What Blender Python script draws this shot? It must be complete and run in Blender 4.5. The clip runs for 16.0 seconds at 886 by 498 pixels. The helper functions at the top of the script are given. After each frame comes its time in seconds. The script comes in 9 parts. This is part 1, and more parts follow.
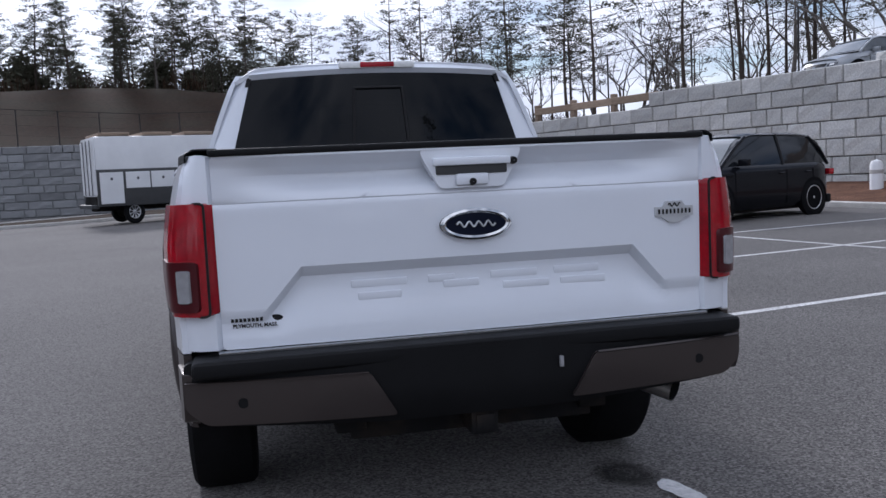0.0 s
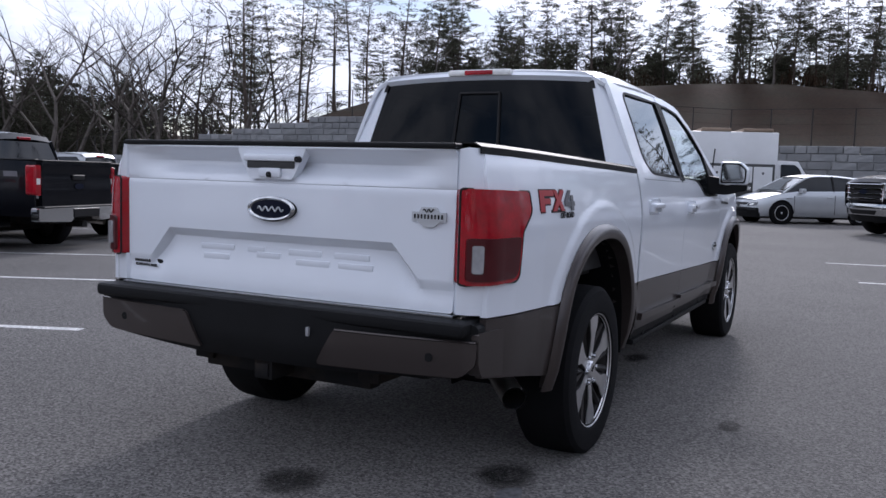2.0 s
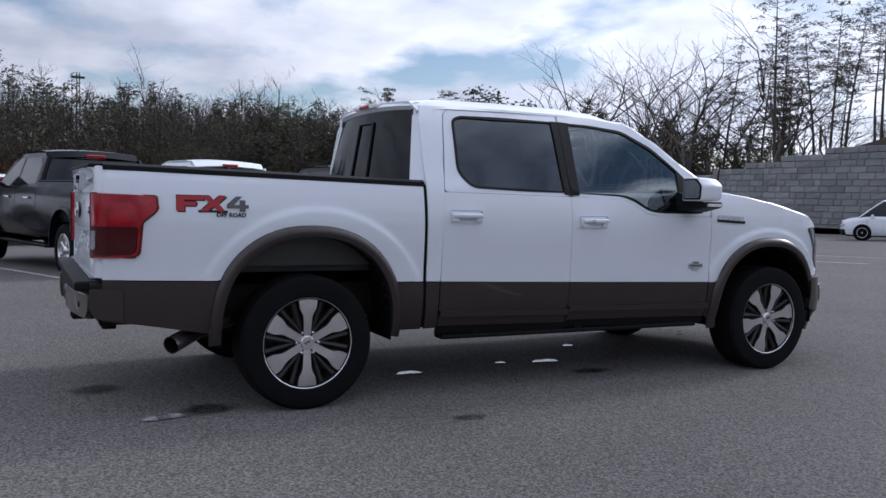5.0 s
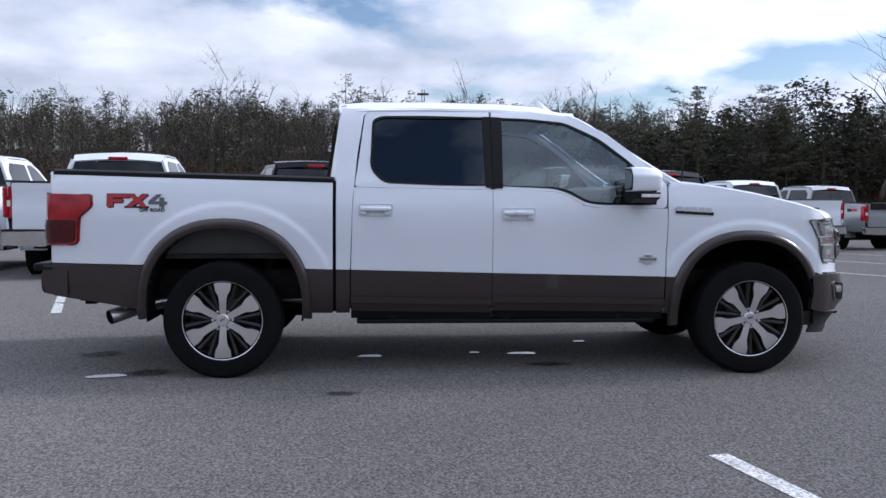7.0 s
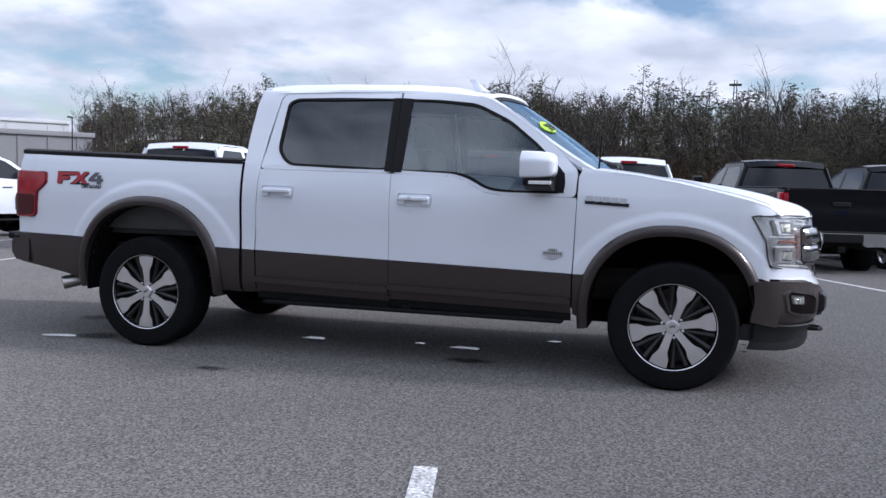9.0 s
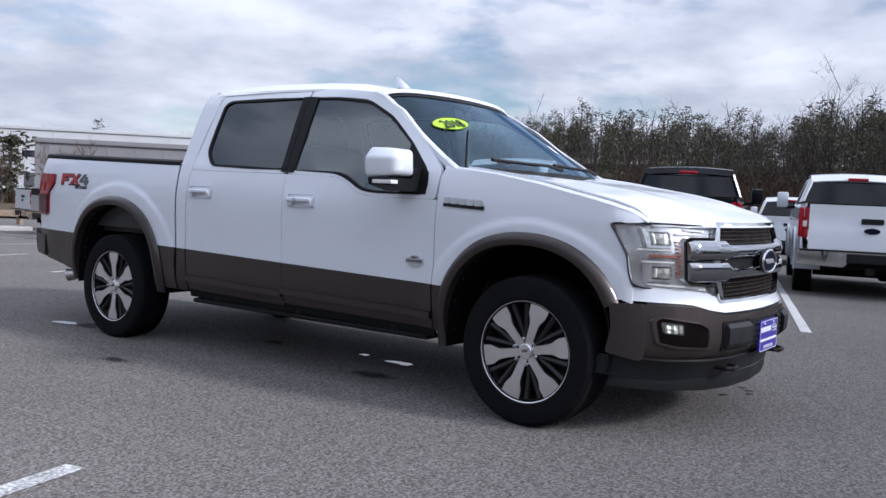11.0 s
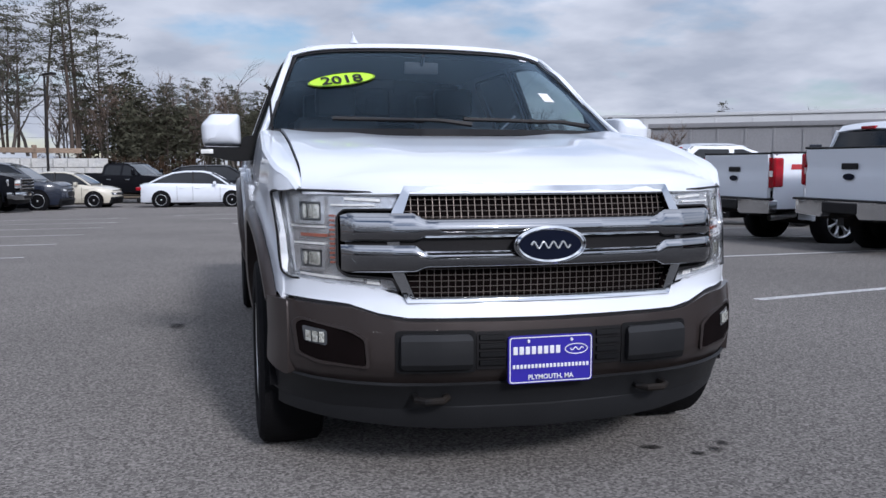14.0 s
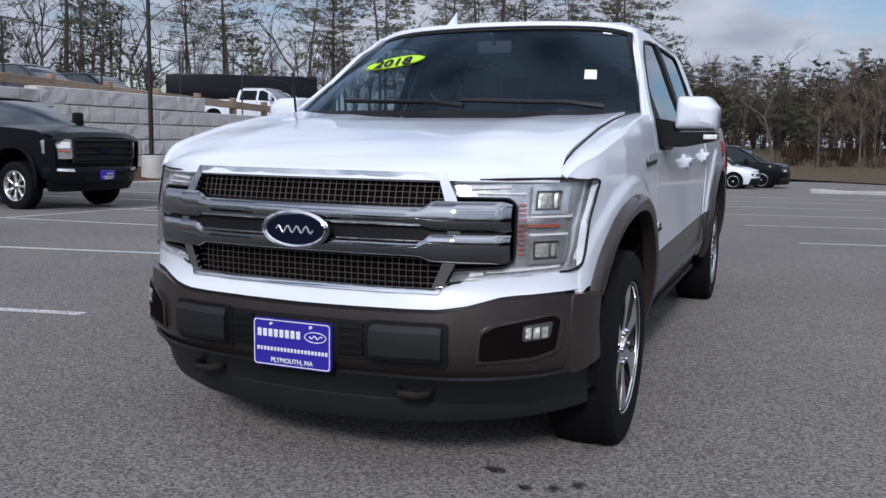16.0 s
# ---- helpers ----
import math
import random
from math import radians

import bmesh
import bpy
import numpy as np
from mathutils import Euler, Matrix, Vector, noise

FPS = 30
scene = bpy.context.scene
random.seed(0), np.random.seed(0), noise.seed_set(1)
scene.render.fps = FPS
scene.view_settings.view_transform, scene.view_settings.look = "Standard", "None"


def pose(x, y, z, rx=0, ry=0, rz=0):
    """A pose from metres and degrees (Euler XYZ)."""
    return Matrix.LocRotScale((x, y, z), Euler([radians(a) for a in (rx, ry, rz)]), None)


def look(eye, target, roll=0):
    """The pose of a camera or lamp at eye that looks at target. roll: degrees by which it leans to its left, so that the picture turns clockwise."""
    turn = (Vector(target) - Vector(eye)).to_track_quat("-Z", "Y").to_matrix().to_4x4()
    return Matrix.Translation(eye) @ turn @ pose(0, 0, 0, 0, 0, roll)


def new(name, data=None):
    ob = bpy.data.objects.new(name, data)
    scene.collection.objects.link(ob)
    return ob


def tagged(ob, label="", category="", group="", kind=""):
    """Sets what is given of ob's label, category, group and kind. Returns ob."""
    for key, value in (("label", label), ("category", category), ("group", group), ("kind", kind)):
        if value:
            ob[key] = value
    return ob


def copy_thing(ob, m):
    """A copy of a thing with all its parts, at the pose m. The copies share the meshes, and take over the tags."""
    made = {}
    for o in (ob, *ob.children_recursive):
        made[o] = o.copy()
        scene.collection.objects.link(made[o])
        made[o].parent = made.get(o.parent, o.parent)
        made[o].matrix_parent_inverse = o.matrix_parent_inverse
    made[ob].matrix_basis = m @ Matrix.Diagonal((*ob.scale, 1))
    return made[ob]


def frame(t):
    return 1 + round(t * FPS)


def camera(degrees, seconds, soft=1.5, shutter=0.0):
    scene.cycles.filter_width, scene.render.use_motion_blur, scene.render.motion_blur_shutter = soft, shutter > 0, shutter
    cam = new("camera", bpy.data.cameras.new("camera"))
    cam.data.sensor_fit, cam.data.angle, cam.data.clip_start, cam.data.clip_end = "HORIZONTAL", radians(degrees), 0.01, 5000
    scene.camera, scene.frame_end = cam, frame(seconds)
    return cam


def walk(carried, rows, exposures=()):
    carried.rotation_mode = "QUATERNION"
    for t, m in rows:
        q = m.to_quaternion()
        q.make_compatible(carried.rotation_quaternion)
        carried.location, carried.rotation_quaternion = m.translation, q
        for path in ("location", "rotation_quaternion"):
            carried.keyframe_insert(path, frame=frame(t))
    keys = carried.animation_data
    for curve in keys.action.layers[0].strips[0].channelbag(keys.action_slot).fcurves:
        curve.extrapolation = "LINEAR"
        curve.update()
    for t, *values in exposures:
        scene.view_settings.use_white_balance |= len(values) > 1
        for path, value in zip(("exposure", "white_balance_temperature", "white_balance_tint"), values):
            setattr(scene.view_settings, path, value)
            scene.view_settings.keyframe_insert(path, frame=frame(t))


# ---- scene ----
cam = camera(53.6, 16.0)
PATH = [
    (0, (-0.701, -3.915, 1.299), (-0.276, -1.968, 1.13), -2.7),
    (0.5, (-0.026, -4.071, 1.282), (0.043, -2.081, 1.095), -1.6),
    (1, (0.718, -4.113, 1.279), (0.421, -2.143, 1.098), 0.3),
    (1.5, (1.439, -4.026, 1.274), (0.798, -2.139, 1.104), 1.1),
    (2, (2.217, -3.965, 1.291), (1.301, -2.196, 1.123), 1.7),
    (2.5, (2.912, -3.74, 1.284), (1.805, -2.081, 1.136), 2.3),
    (3, (3.653, -3.494, 1.292), (2.365, -1.969, 1.164), 2.1),
    (3.5, (4.28, -3.114, 1.288), (2.833, -1.74, 1.159), 2.2),
    (4, (4.93, -2.694, 1.293), (3.344, -1.483, 1.158), 2.2),
    (4.5, (5.456, -2.148, 1.284), (3.761, -1.095, 1.156), 1.8),
    (7, (6.965, 1.003, 1.246), (4.975, 1.165, 1.125), 0.4),
    (7.5, (7.027, 1.716, 1.257), (5.031, 1.719, 1.127), 0.2),
    (8, (6.925, 2.402, 1.252), (4.936, 2.235, 1.116), 0.6),
    (10.5, (5.423, 5.474, 1.199), (3.709, 4.452, 1.06), 2.5),
    (11, (4.929, 5.998, 1.189), (3.314, 4.824, 1.069), 2.4),
    (11.5, (4.377, 6.401, 1.179), (2.877, 5.082, 1.075), 1.8),
    (12, (3.78, 6.784, 1.17), (2.433, 5.311, 1.053), 1.7),
    (12.5, (3.135, 7.059, 1.157), (1.954, 5.453, 0.994), 1.3),
    (13, (2.452, 7.259, 1.151), (1.469, 5.53, 0.935), -0.5),
    (13.5, (1.785, 7.439, 1.172), (1.033, 5.597, 0.96), -0.5),
    (14, (1.096, 7.51, 1.192), (0.624, 5.576, 0.999), -0.1),
    (14.5, (0.387, 7.544, 1.224), (0.225, 5.561, 1.019), -0.6),
    (15, (-0.295, 7.469, 1.226), (-0.139, 5.487, 1.008), 0.2),
    (15.5, (-0.995, 7.405, 1.236), (-0.51, 5.48, 0.992), 0.3),
    (16, (-1.603, 7.222, 1.224), (-0.856, 5.384, 0.977), 0.9),
]
walk(cam, [(t, look(eye, target, roll)) for t, eye, target, roll in PATH], [(0, 0.43, 5850, 16), (1, 0.49, 5900, 16), (2, 0.51, 5900, 17), (3, 0.35, 5900, 16), (4.5, 0.35, 5900, 16), (7, 0.67, 5780, 15), (8, 0.75, 5780, 15), (10.5, 0.61, 5900, 15), (12, 0.55, 5900, 15), (13, 0.57, 5900, 14), (14, 0.25, 5850, 14), (15, 0.15, 5850, 14), (16, 0.11, 5900, 14)])
# ---- light: a low winter sun behind broken cloud ----
SUN_AZ, SUN_EL = 12.0, 29.0
sun_dir = Vector((-math.sin(radians(SUN_AZ)) * math.cos(radians(SUN_EL)), math.cos(radians(SUN_AZ)) * math.cos(radians(SUN_EL)), math.sin(radians(SUN_EL))))
sun_data = bpy.data.lights.new("sun", "SUN")
sun_data.energy, sun_data.angle, sun_data.color = 1.8, radians(8), (1.0, 0.94, 0.87)
sun = new("sun", sun_data)
sun.matrix_world = look(sun_dir * 60, (0, 0, 0))

world = bpy.data.worlds.new("sky")
scene.world = world
world.use_nodes = True
wn, wl = world.node_tree.nodes, world.node_tree.links
wn.clear()


def wnode(kind, **values):
    n = wn.new(kind)
    for key, value in values.items():
        n.inputs[key].default_value = value
    return n


sky = wn.new("ShaderNodeTexSky")
sky.sky_type, sky.sun_disc = "NISHITA", False
sky.sun_elevation, sky.sun_rotation = radians(SUN_EL), radians(-SUN_AZ)
sky.air_density, sky.dust_density, sky.ozone_density = 1.0, 0.5, 1.5
coord = wn.new("ShaderNodeTexCoord")
split = wn.new("ShaderNodeSeparateXYZ")
wl.new(coord.outputs["Generated"], split.inputs[0])
lift = wn.new("ShaderNodeMath")
lift.operation, lift.inputs[1].default_value = "ADD", 0.24
wl.new(split.outputs["Z"], lift.inputs[0])
floor_z = wn.new("ShaderNodeMath")
floor_z.operation, floor_z.inputs[1].default_value = "MAXIMUM", 0.12
wl.new(lift.outputs[0], floor_z.inputs[0])
flat = wn.new("ShaderNodeVectorMath")
flat.operation = "DIVIDE"
wl.new(coord.outputs["Generated"], flat.inputs[0])
wl.new(floor_z.outputs[0], flat.inputs[1])
cloud = wnode("ShaderNodeTexNoise", Scale=2.1, Detail=9.0, Roughness=0.52, Distortion=0.1)
wl.new(flat.outputs[0], cloud.inputs["Vector"])
cover = wn.new("ShaderNodeValToRGB")
cover.color_ramp.elements[0].position, cover.color_ramp.elements[0].color = 0.35, (0, 0, 0, 1)
cover.color_ramp.elements[1].position, cover.color_ramp.elements[1].color = 0.49, (1, 1, 1, 1)
wl.new(cloud.outputs[0], cover.inputs[0])
body_noise = wnode("ShaderNodeTexNoise", Scale=2.6, Detail=5.0, Roughness=0.5)
wl.new(flat.outputs[0], body_noise.inputs["Vector"])
tone = wn.new("ShaderNodeValToRGB")
tone.color_ramp.elements[0].position, tone.color_ramp.elements[0].color = 0.36, (5.9, 6.3, 7.0, 1)
tone.color_ramp.elements[1].position, tone.color_ramp.elements[1].color = 0.66, (9.5, 9.7, 10.1, 1)
wl.new(body_noise.outputs[0], tone.inputs[0])
# cloud is lit by the sun behind it: brighter towards it
toward = wn.new("ShaderNodeVectorMath")
toward.operation = "DOT_PRODUCT"
toward.inputs[1].default_value = sun_dir
wl.new(coord.outputs["Generated"], toward.inputs[0])
glow = wn.new("ShaderNodeMapRange")
for key, value in (("From Min", 0.3), ("From Max", 1.0), ("To Min", 1.05), ("To Max", 1.8)):
    glow.inputs[key].default_value = value
wl.new(toward.outputs["Value"], glow.inputs["Value"])
lit = wn.new("ShaderNodeVectorMath")
lit.operation = "SCALE"
wl.new(tone.outputs[0], lit.inputs[0])
wl.new(glow.outputs[0], lit.inputs["Scale"])
# an overcast vault: about twice as bright overhead as at the horizon
vault = wn.new("ShaderNodeMapRange")
for key, value in (("From Min", 0.12), ("From Max", 0.5), ("To Min", 0.8), ("To Max", 1.28)):
    vault.inputs[key].default_value = value
wl.new(split.outputs["Z"], vault.inputs["Value"])
domed = wn.new("ShaderNodeVectorMath")
domed.operation = "SCALE"
wl.new(lit.outputs[0], domed.inputs[0])
wl.new(vault.outputs[0], domed.inputs["Scale"])
blend = wn.new("ShaderNodeMix")
blend.data_type = "RGBA"
wl.new(cover.outputs[0], blend.inputs["Factor"])
wl.new(sky.outputs[0], blend.inputs["A"])
wl.new(domed.outputs[0], blend.inputs["B"])
bg = wnode("ShaderNodeBackground", Strength=0.072)
wl.new(blend.outputs["Result"], bg.inputs["Color"])
wout = wn.new("ShaderNodeOutputWorld")
wl.new(bg.outputs[0], wout.inputs[0])


# ---- materials ----
def mat(name, color, rough=0.5, metal=0.0, vary=0.0, scale=8.0, bump=0.0, bump_scale=60.0, coat=0.0, spec=0.5, tint=None, emit=0.0, random_tone=0.0, island=0.0, fine=0.0, fine_scale=200.0, stretch=None):
    """A surface with two scales of variation: broad stains (vary, scale) and fine grain (fine, bump)."""
    m = bpy.data.materials.new(name)
    m.use_nodes = True
    n, l = m.node_tree.nodes, m.node_tree.links
    b = n["Principled BSDF"]
    b.inputs["Base Color"].default_value = (*color, 1)
    b.inputs["Roughness"].default_value = rough
    b.inputs["Metallic"].default_value = metal
    b.inputs["Specular IOR Level"].default_value = spec
    b.inputs["Coat Weight"].default_value = coat
    b.inputs["Coat Roughness"].default_value = 0.04
    if emit:
        b.inputs["Emission Color"].default_value = (*color, 1)
        b.inputs["Emission Strength"].default_value = emit
    tc = n.new("ShaderNodeTexCoord")
    src = tc.outputs["Object"]
    if stretch:
        mp = n.new("ShaderNodeMapping")
        mp.inputs["Scale"].default_value = stretch
        l.new(src, mp.inputs["Vector"])
        src = mp.outputs[0]
    last = None

    def layer(fac_socket, low, high, amount):
        nonlocal last
        mr = n.new("ShaderNodeMapRange")
        for key, value in (("From Min", low), ("From Max", high), ("To Min", 1 - amount), ("To Max", 1 + amount)):
            mr.inputs[key].default_value = value
        l.new(fac_socket, mr.inputs["Value"])
        sc = n.new("ShaderNodeVectorMath")
        sc.operation = "SCALE"
        if last is None:
            sc.inputs[0].default_value = color
        else:
            l.new(last, sc.inputs[0])
        l.new(mr.outputs[0], sc.inputs["Scale"])
        last = sc.outputs[0]

    if vary or tint:
        broad = n.new("ShaderNodeTexNoise")
        broad.inputs["Scale"].default_value, broad.inputs["Detail"].default_value, broad.inputs["Roughness"].default_value = scale, 6, 0.6
        l.new(src, broad.inputs["Vector"])
        if tint:
            mx = n.new("ShaderNodeMix")
            mx.data_type = "RGBA"
            ramp = n.new("ShaderNodeMapRange")
            ramp.inputs["From Min"].default_value, ramp.inputs["From Max"].default_value = 0.42, 0.62
            l.new(broad.outputs[0], ramp.inputs["Value"])
            l.new(ramp.outputs[0], mx.inputs["Factor"])
            mx.inputs["A"].default_value, mx.inputs["B"].default_value = (*color, 1), (*tint, 1)
            last = mx.outputs["Result"]
        if vary:
            layer(broad.outputs[0], 0.3, 0.7, vary)
    if fine:
        grain = n.new("ShaderNodeTexNoise")
        grain.inputs["Scale"].default_value, grain.inputs["Detail"].default_value = fine_scale, 3
        l.new(src, grain.inputs["Vector"])
        layer(grain.outputs[0], 0.32, 0.68, fine)
    if random_tone:
        info = n.new("ShaderNodeObjectInfo")
        layer(info.outputs["Random"], 0, 1, random_tone)
    if island:
        geo = n.new("ShaderNodeNewGeometry")
        layer(geo.outputs["Random Per Island"], 0, 1, island)
    if last is not None:
        l.new(last, b.inputs["Base Color"])
    if bump:
        bt = n.new("ShaderNodeTexNoise")
        bt.inputs["Scale"].default_value, bt.inputs["Detail"].default_value = bump_scale, 5
        l.new(src, bt.inputs["Vector"])
        bp = n.new("ShaderNodeBump")
        bp.inputs["Strength"].default_value, bp.inputs["Distance"].default_value = bump, 0.02
        l.new(bt.outputs[0], bp.inputs["Height"])
        l.new(bp.outputs[0], b.inputs["Normal"])
    return m


def glass(name, color, trans, rough=0.0, ior=1.5, gloss=1.0, dust=0.12, cast=(0.95, 0.97, 1.0)):
    """Tinted glass: part of the light goes straight through, the rest mirrors the sky."""
    m = bpy.data.materials.new(name)
    m.use_nodes = True
    n, l = m.node_tree.nodes, m.node_tree.links
    n.remove(n["Principled BSDF"])
    tr, gl, df = n.new("ShaderNodeBsdfTransparent"), n.new("ShaderNodeBsdfGlossy"), n.new("ShaderNodeBsdfDiffuse")
    tr.inputs[0].default_value = (*[c * trans for c in color], 1)
    df.inputs[0].default_value = (0.012, 0.013, 0.015, 1)
    gl.inputs["Roughness"].default_value = rough
    gl.inputs["Color"].default_value = (*[c * gloss for c in cast], 1)
    lw = n.new("ShaderNodeLayerWeight")
    lw.inputs["Blend"].default_value = 0.5
    power = n.new("ShaderNodeMath")
    power.operation, power.inputs[1].default_value = "POWER", 5.0
    l.new(lw.outputs["Facing"], power.inputs[0])
    fr = n.new("ShaderNodeMapRange")
    fr.inputs["To Min"].default_value, fr.inputs["To Max"].default_value = ((ior - 1) / (ior + 1)) ** 2, 1.0
    l.new(power.outputs[0], fr.inputs["Value"])
    base = n.new("ShaderNodeMixShader")
    base.inputs[0].default_value = dust
    l.new(tr.outputs[0], base.inputs[1])
    l.new(df.outputs[0], base.inputs[2])
    mx = n.new("ShaderNodeMixShader")
    l.new(fr.outputs[0], mx.inputs[0])
    l.new(base.outputs[0], mx.inputs[1])
    l.new(gl.outputs[0], mx.inputs[2])
    l.new(mx.outputs[0], n["Material Output"].inputs[0])
    return m


WHITE = mat("white_paint", (0.765, 0.80, 0.855), 0.30, vary=0.015, scale=1.5, coat=0.8, spec=0.4)
STONE = mat("stone_grey_paint", (0.049, 0.0395, 0.037), 0.36, 0.4, vary=0.06, scale=2, coat=0.4, spec=0.35, fine=0.08, fine_scale=900)
BLACK_PAINT = mat("black_paint", (0.0065, 0.007, 0.0095), 0.2, vary=0.1, scale=2, coat=0.12, spec=0.12)
GREY_PAINT = mat("grey_paint", (0.33, 0.345, 0.36), 0.32, 0.5, vary=0.04, scale=2, coat=0.8)
SILVER_PAINT = mat("silver_paint", (0.55, 0.57, 0.59), 0.32, 0.4, vary=0.04, scale=2, coat=0.8)
CREAM_PAINT = mat("cream_paint", (0.62, 0.58, 0.48), 0.3, vary=0.03, scale=2, coat=0.8)
DARKBLUE_PAINT = mat("dark_blue_paint", (0.015, 0.02, 0.035), 0.25, vary=0.1, scale=2, coat=0.9)
PLASTIC = mat("black_plastic", (0.0068, 0.007, 0.0078), 0.55, spec=0.18, vary=0.15, scale=6, bump=0.15, bump_scale=400)
GREYPLASTIC = mat("grey_plastic", (0.045, 0.046, 0.047), 0.5, vary=0.08, scale=6, bump=0.1, bump_scale=400)
DARK = mat("dark_metal", (0.008, 0.008, 0.009), 0.7, spec=0.2, vary=0.25, scale=7, tint=(0.018, 0.014, 0.011))
RUBBER = mat("tyre_rubber", (0.0065, 0.0065, 0.0075), 0.85, spec=0.15, vary=0.2, scale=9, bump=0.2, bump_scale=150)
CHROME = mat("chrome", (0.58, 0.59, 0.60), 0.06, 1.0, vary=0.02)
DARKCHROME = mat("dark_chrome", (0.35, 0.355, 0.365), 0.07, 1.0, vary=0.03)
SATIN = mat("satin_grey_metal", (0.33, 0.34, 0.35), 0.22, 1.0, vary=0.05)
ALU = mat("machined_aluminium", (0.74, 0.74, 0.75), 0.34, 1.0, vary=0.05, scale=15)
DARKALU = mat("dark_wheel_paint", (0.028, 0.026, 0.026), 0.38, 0.4, vary=0.1, scale=15)
STEEL = mat("exhaust_steel", (0.58, 0.56, 0.53), 0.35, 1.0, vary=0.15, scale=14)
RED = mat("red_lens", (0.33, 0.002, 0.010), 0.18, vary=0.3, scale=9, coat=0.5, spec=0.35, fine=0.12, fine_scale=60)
DARKRED = mat("dark_red_lens", (0.06, 0.002, 0.005), 0.3, vary=0.12, scale=14, coat=0.25, spec=0.3)
CLEARLENS = mat("clear_lens", (0.8, 0.8, 0.78), 0.1, vary=0.15, scale=30, coat=1.0)
LAMPHOUSE = mat("lamp_housing", (0.60, 0.61, 0.62), 0.2, 0.75, vary=0.28, scale=14, coat=0.6, bump=0.12, bump_scale=18)
LENSFACET = mat("faceted_lens", (0.66, 0.66, 0.58), 0.1, 0.7, vary=0.3, scale=55, coat=1.0, bump=0.5, bump_scale=60)
VALANCE = mat("valance_plastic", (0.014, 0.0145, 0.016), 0.5, spec=0.3, vary=0.12, scale=5, bump=0.1, bump_scale=300)
LAMPDARK = mat("lamp_dark", (0.085, 0.09, 0.097), 0.15, 0.3, vary=0.2, scale=12, coat=1.0)
AMBER = mat("amber_reflector", (0.36, 0.11, 0.07), 0.25, vary=0.1, coat=1.0)
GLASS_TINT = glass("privacy_glass", (0.55, 0.6, 0.62), 0.014, 0.0, 1.45, 0.5)
GLASS_CLEAR = glass("window_glass", (0.78, 0.9, 0.86), 0.86, 0.0, 2.1, 1.0, cast=(0.88, 0.96, 1.0))
# the blue cast colours the mirrored sky bluer than the sky above is
GLASS_SCREEN = glass("windscreen_glass", (0.80, 0.90, 1.0), 0.86, 0.0, 1.42, 0.85, cast=(0.55, 0.78, 1.0))
GLASS_LAMP = glass("lamp_cover", (1.0, 1.0, 1.0), 0.98, 0.0, 1.4, 0.8, 0.0)
GLASS_SIDE = glass("side_privacy_glass", (0.55, 0.6, 0.62), 0.03, 0.0, 1.9, 0.95, cast=(0.88, 0.95, 1.0))
BLUE = mat("emblem_blue", (0.0045, 0.007, 0.019), 0.35, vary=0.05, coat=0.03, spec=0.12)
PLATEBLUE = mat("plate_blue", (0.03, 0.02, 0.33), 0.35, vary=0.05, coat=0.5)
WHITEPRINT = mat("white_print", (0.8, 0.8, 0.82), 0.5, vary=0.03)
DECALRED = mat("decal_red", (0.38, 0.02, 0.025), 0.4, vary=0.04)
DECALGREY = mat("decal_grey", (0.10, 0.10, 0.11), 0.4, vary=0.06)
DECALBLACK = mat("decal_black", (0.010, 0.0095, 0.0105), 0.5, spec=0.25, vary=0.06)
SMOKEDCLEAR = mat("smoked_clear_lens", (0.3, 0.3, 0.31), 0.15, vary=0.15, scale=30, coat=0.6)
LIME = mat("lime_sticker", (0.50, 0.86, 0.03), 0.5, vary=0.03)
SEAT = mat("brown_leather", (0.022, 0.016, 0.014), 0.55, vary=0.15, scale=9, bump=0.15, bump_scale=120)
TRIM = mat("cabin_trim", (0.03, 0.03, 0.032), 0.6, vary=0.12, scale=6)
LINER = mat("headliner", (0.16, 0.155, 0.15), 0.9, vary=0.05, scale=6)
# near-black: the shade of gaps and wheel wells is in the colour
SEAM = mat("panel_gap", (0.006, 0.006, 0.007), 0.9, vary=0.1, spec=0.1)
ASPHALT = mat("asphalt", (0.132, 0.124, 0.1175), 0.9, vary=0.14, scale=0.3, fine=0.28, fine_scale=60, spec=0.2)
ASPHALT.node_tree.nodes["Principled BSDF"].inputs["Diffuse Roughness"].default_value = 1.0
LINEPAINT = mat("worn_line_paint", (0.46, 0.46, 0.455), 0.75, vary=0.2, scale=5, fine=0.5, fine_scale=60, bump=0.4, bump_scale=110)
STAIN = mat("damp_stain", (0.052, 0.049, 0.047), 0.85, vary=0.3, scale=9, fine=0.22, fine_scale=75, spec=0.15)
WET = mat("icy_water", (0.17, 0.17, 0.175), 0.12, vary=0.4, scale=30, bump=0.03, bump_scale=25, spec=0.8)


def pebbled(m, size, amount):
    """Stones of an asphalt surface: each cell has a tone of its own."""
    n, l = m.node_tree.nodes, m.node_tree.links
    b = n["Principled BSDF"]
    old = b.inputs["Base Color"].links[0].from_socket
    tc, vo, sep, mr, sc = n.new("ShaderNodeTexCoord"), n.new("ShaderNodeTexVoronoi"), n.new("ShaderNodeSeparateColor"), n.new("ShaderNodeMapRange"), n.new("ShaderNodeVectorMath")
    vo.inputs["Scale"].default_value = size
    mr.inputs["To Min"].default_value, mr.inputs["To Max"].default_value = 1 - amount, 1 + amount
    sc.operation = "SCALE"
    l.new(tc.outputs["Object"], vo.inputs["Vector"])
    l.new(vo.outputs["Color"], sep.inputs[0])
    l.new(sep.outputs[0], mr.inputs["Value"])
    l.new(old, sc.inputs[0])
    l.new(mr.outputs[0], sc.inputs["Scale"])
    l.new(sc.outputs[0], b.inputs["Base Color"])



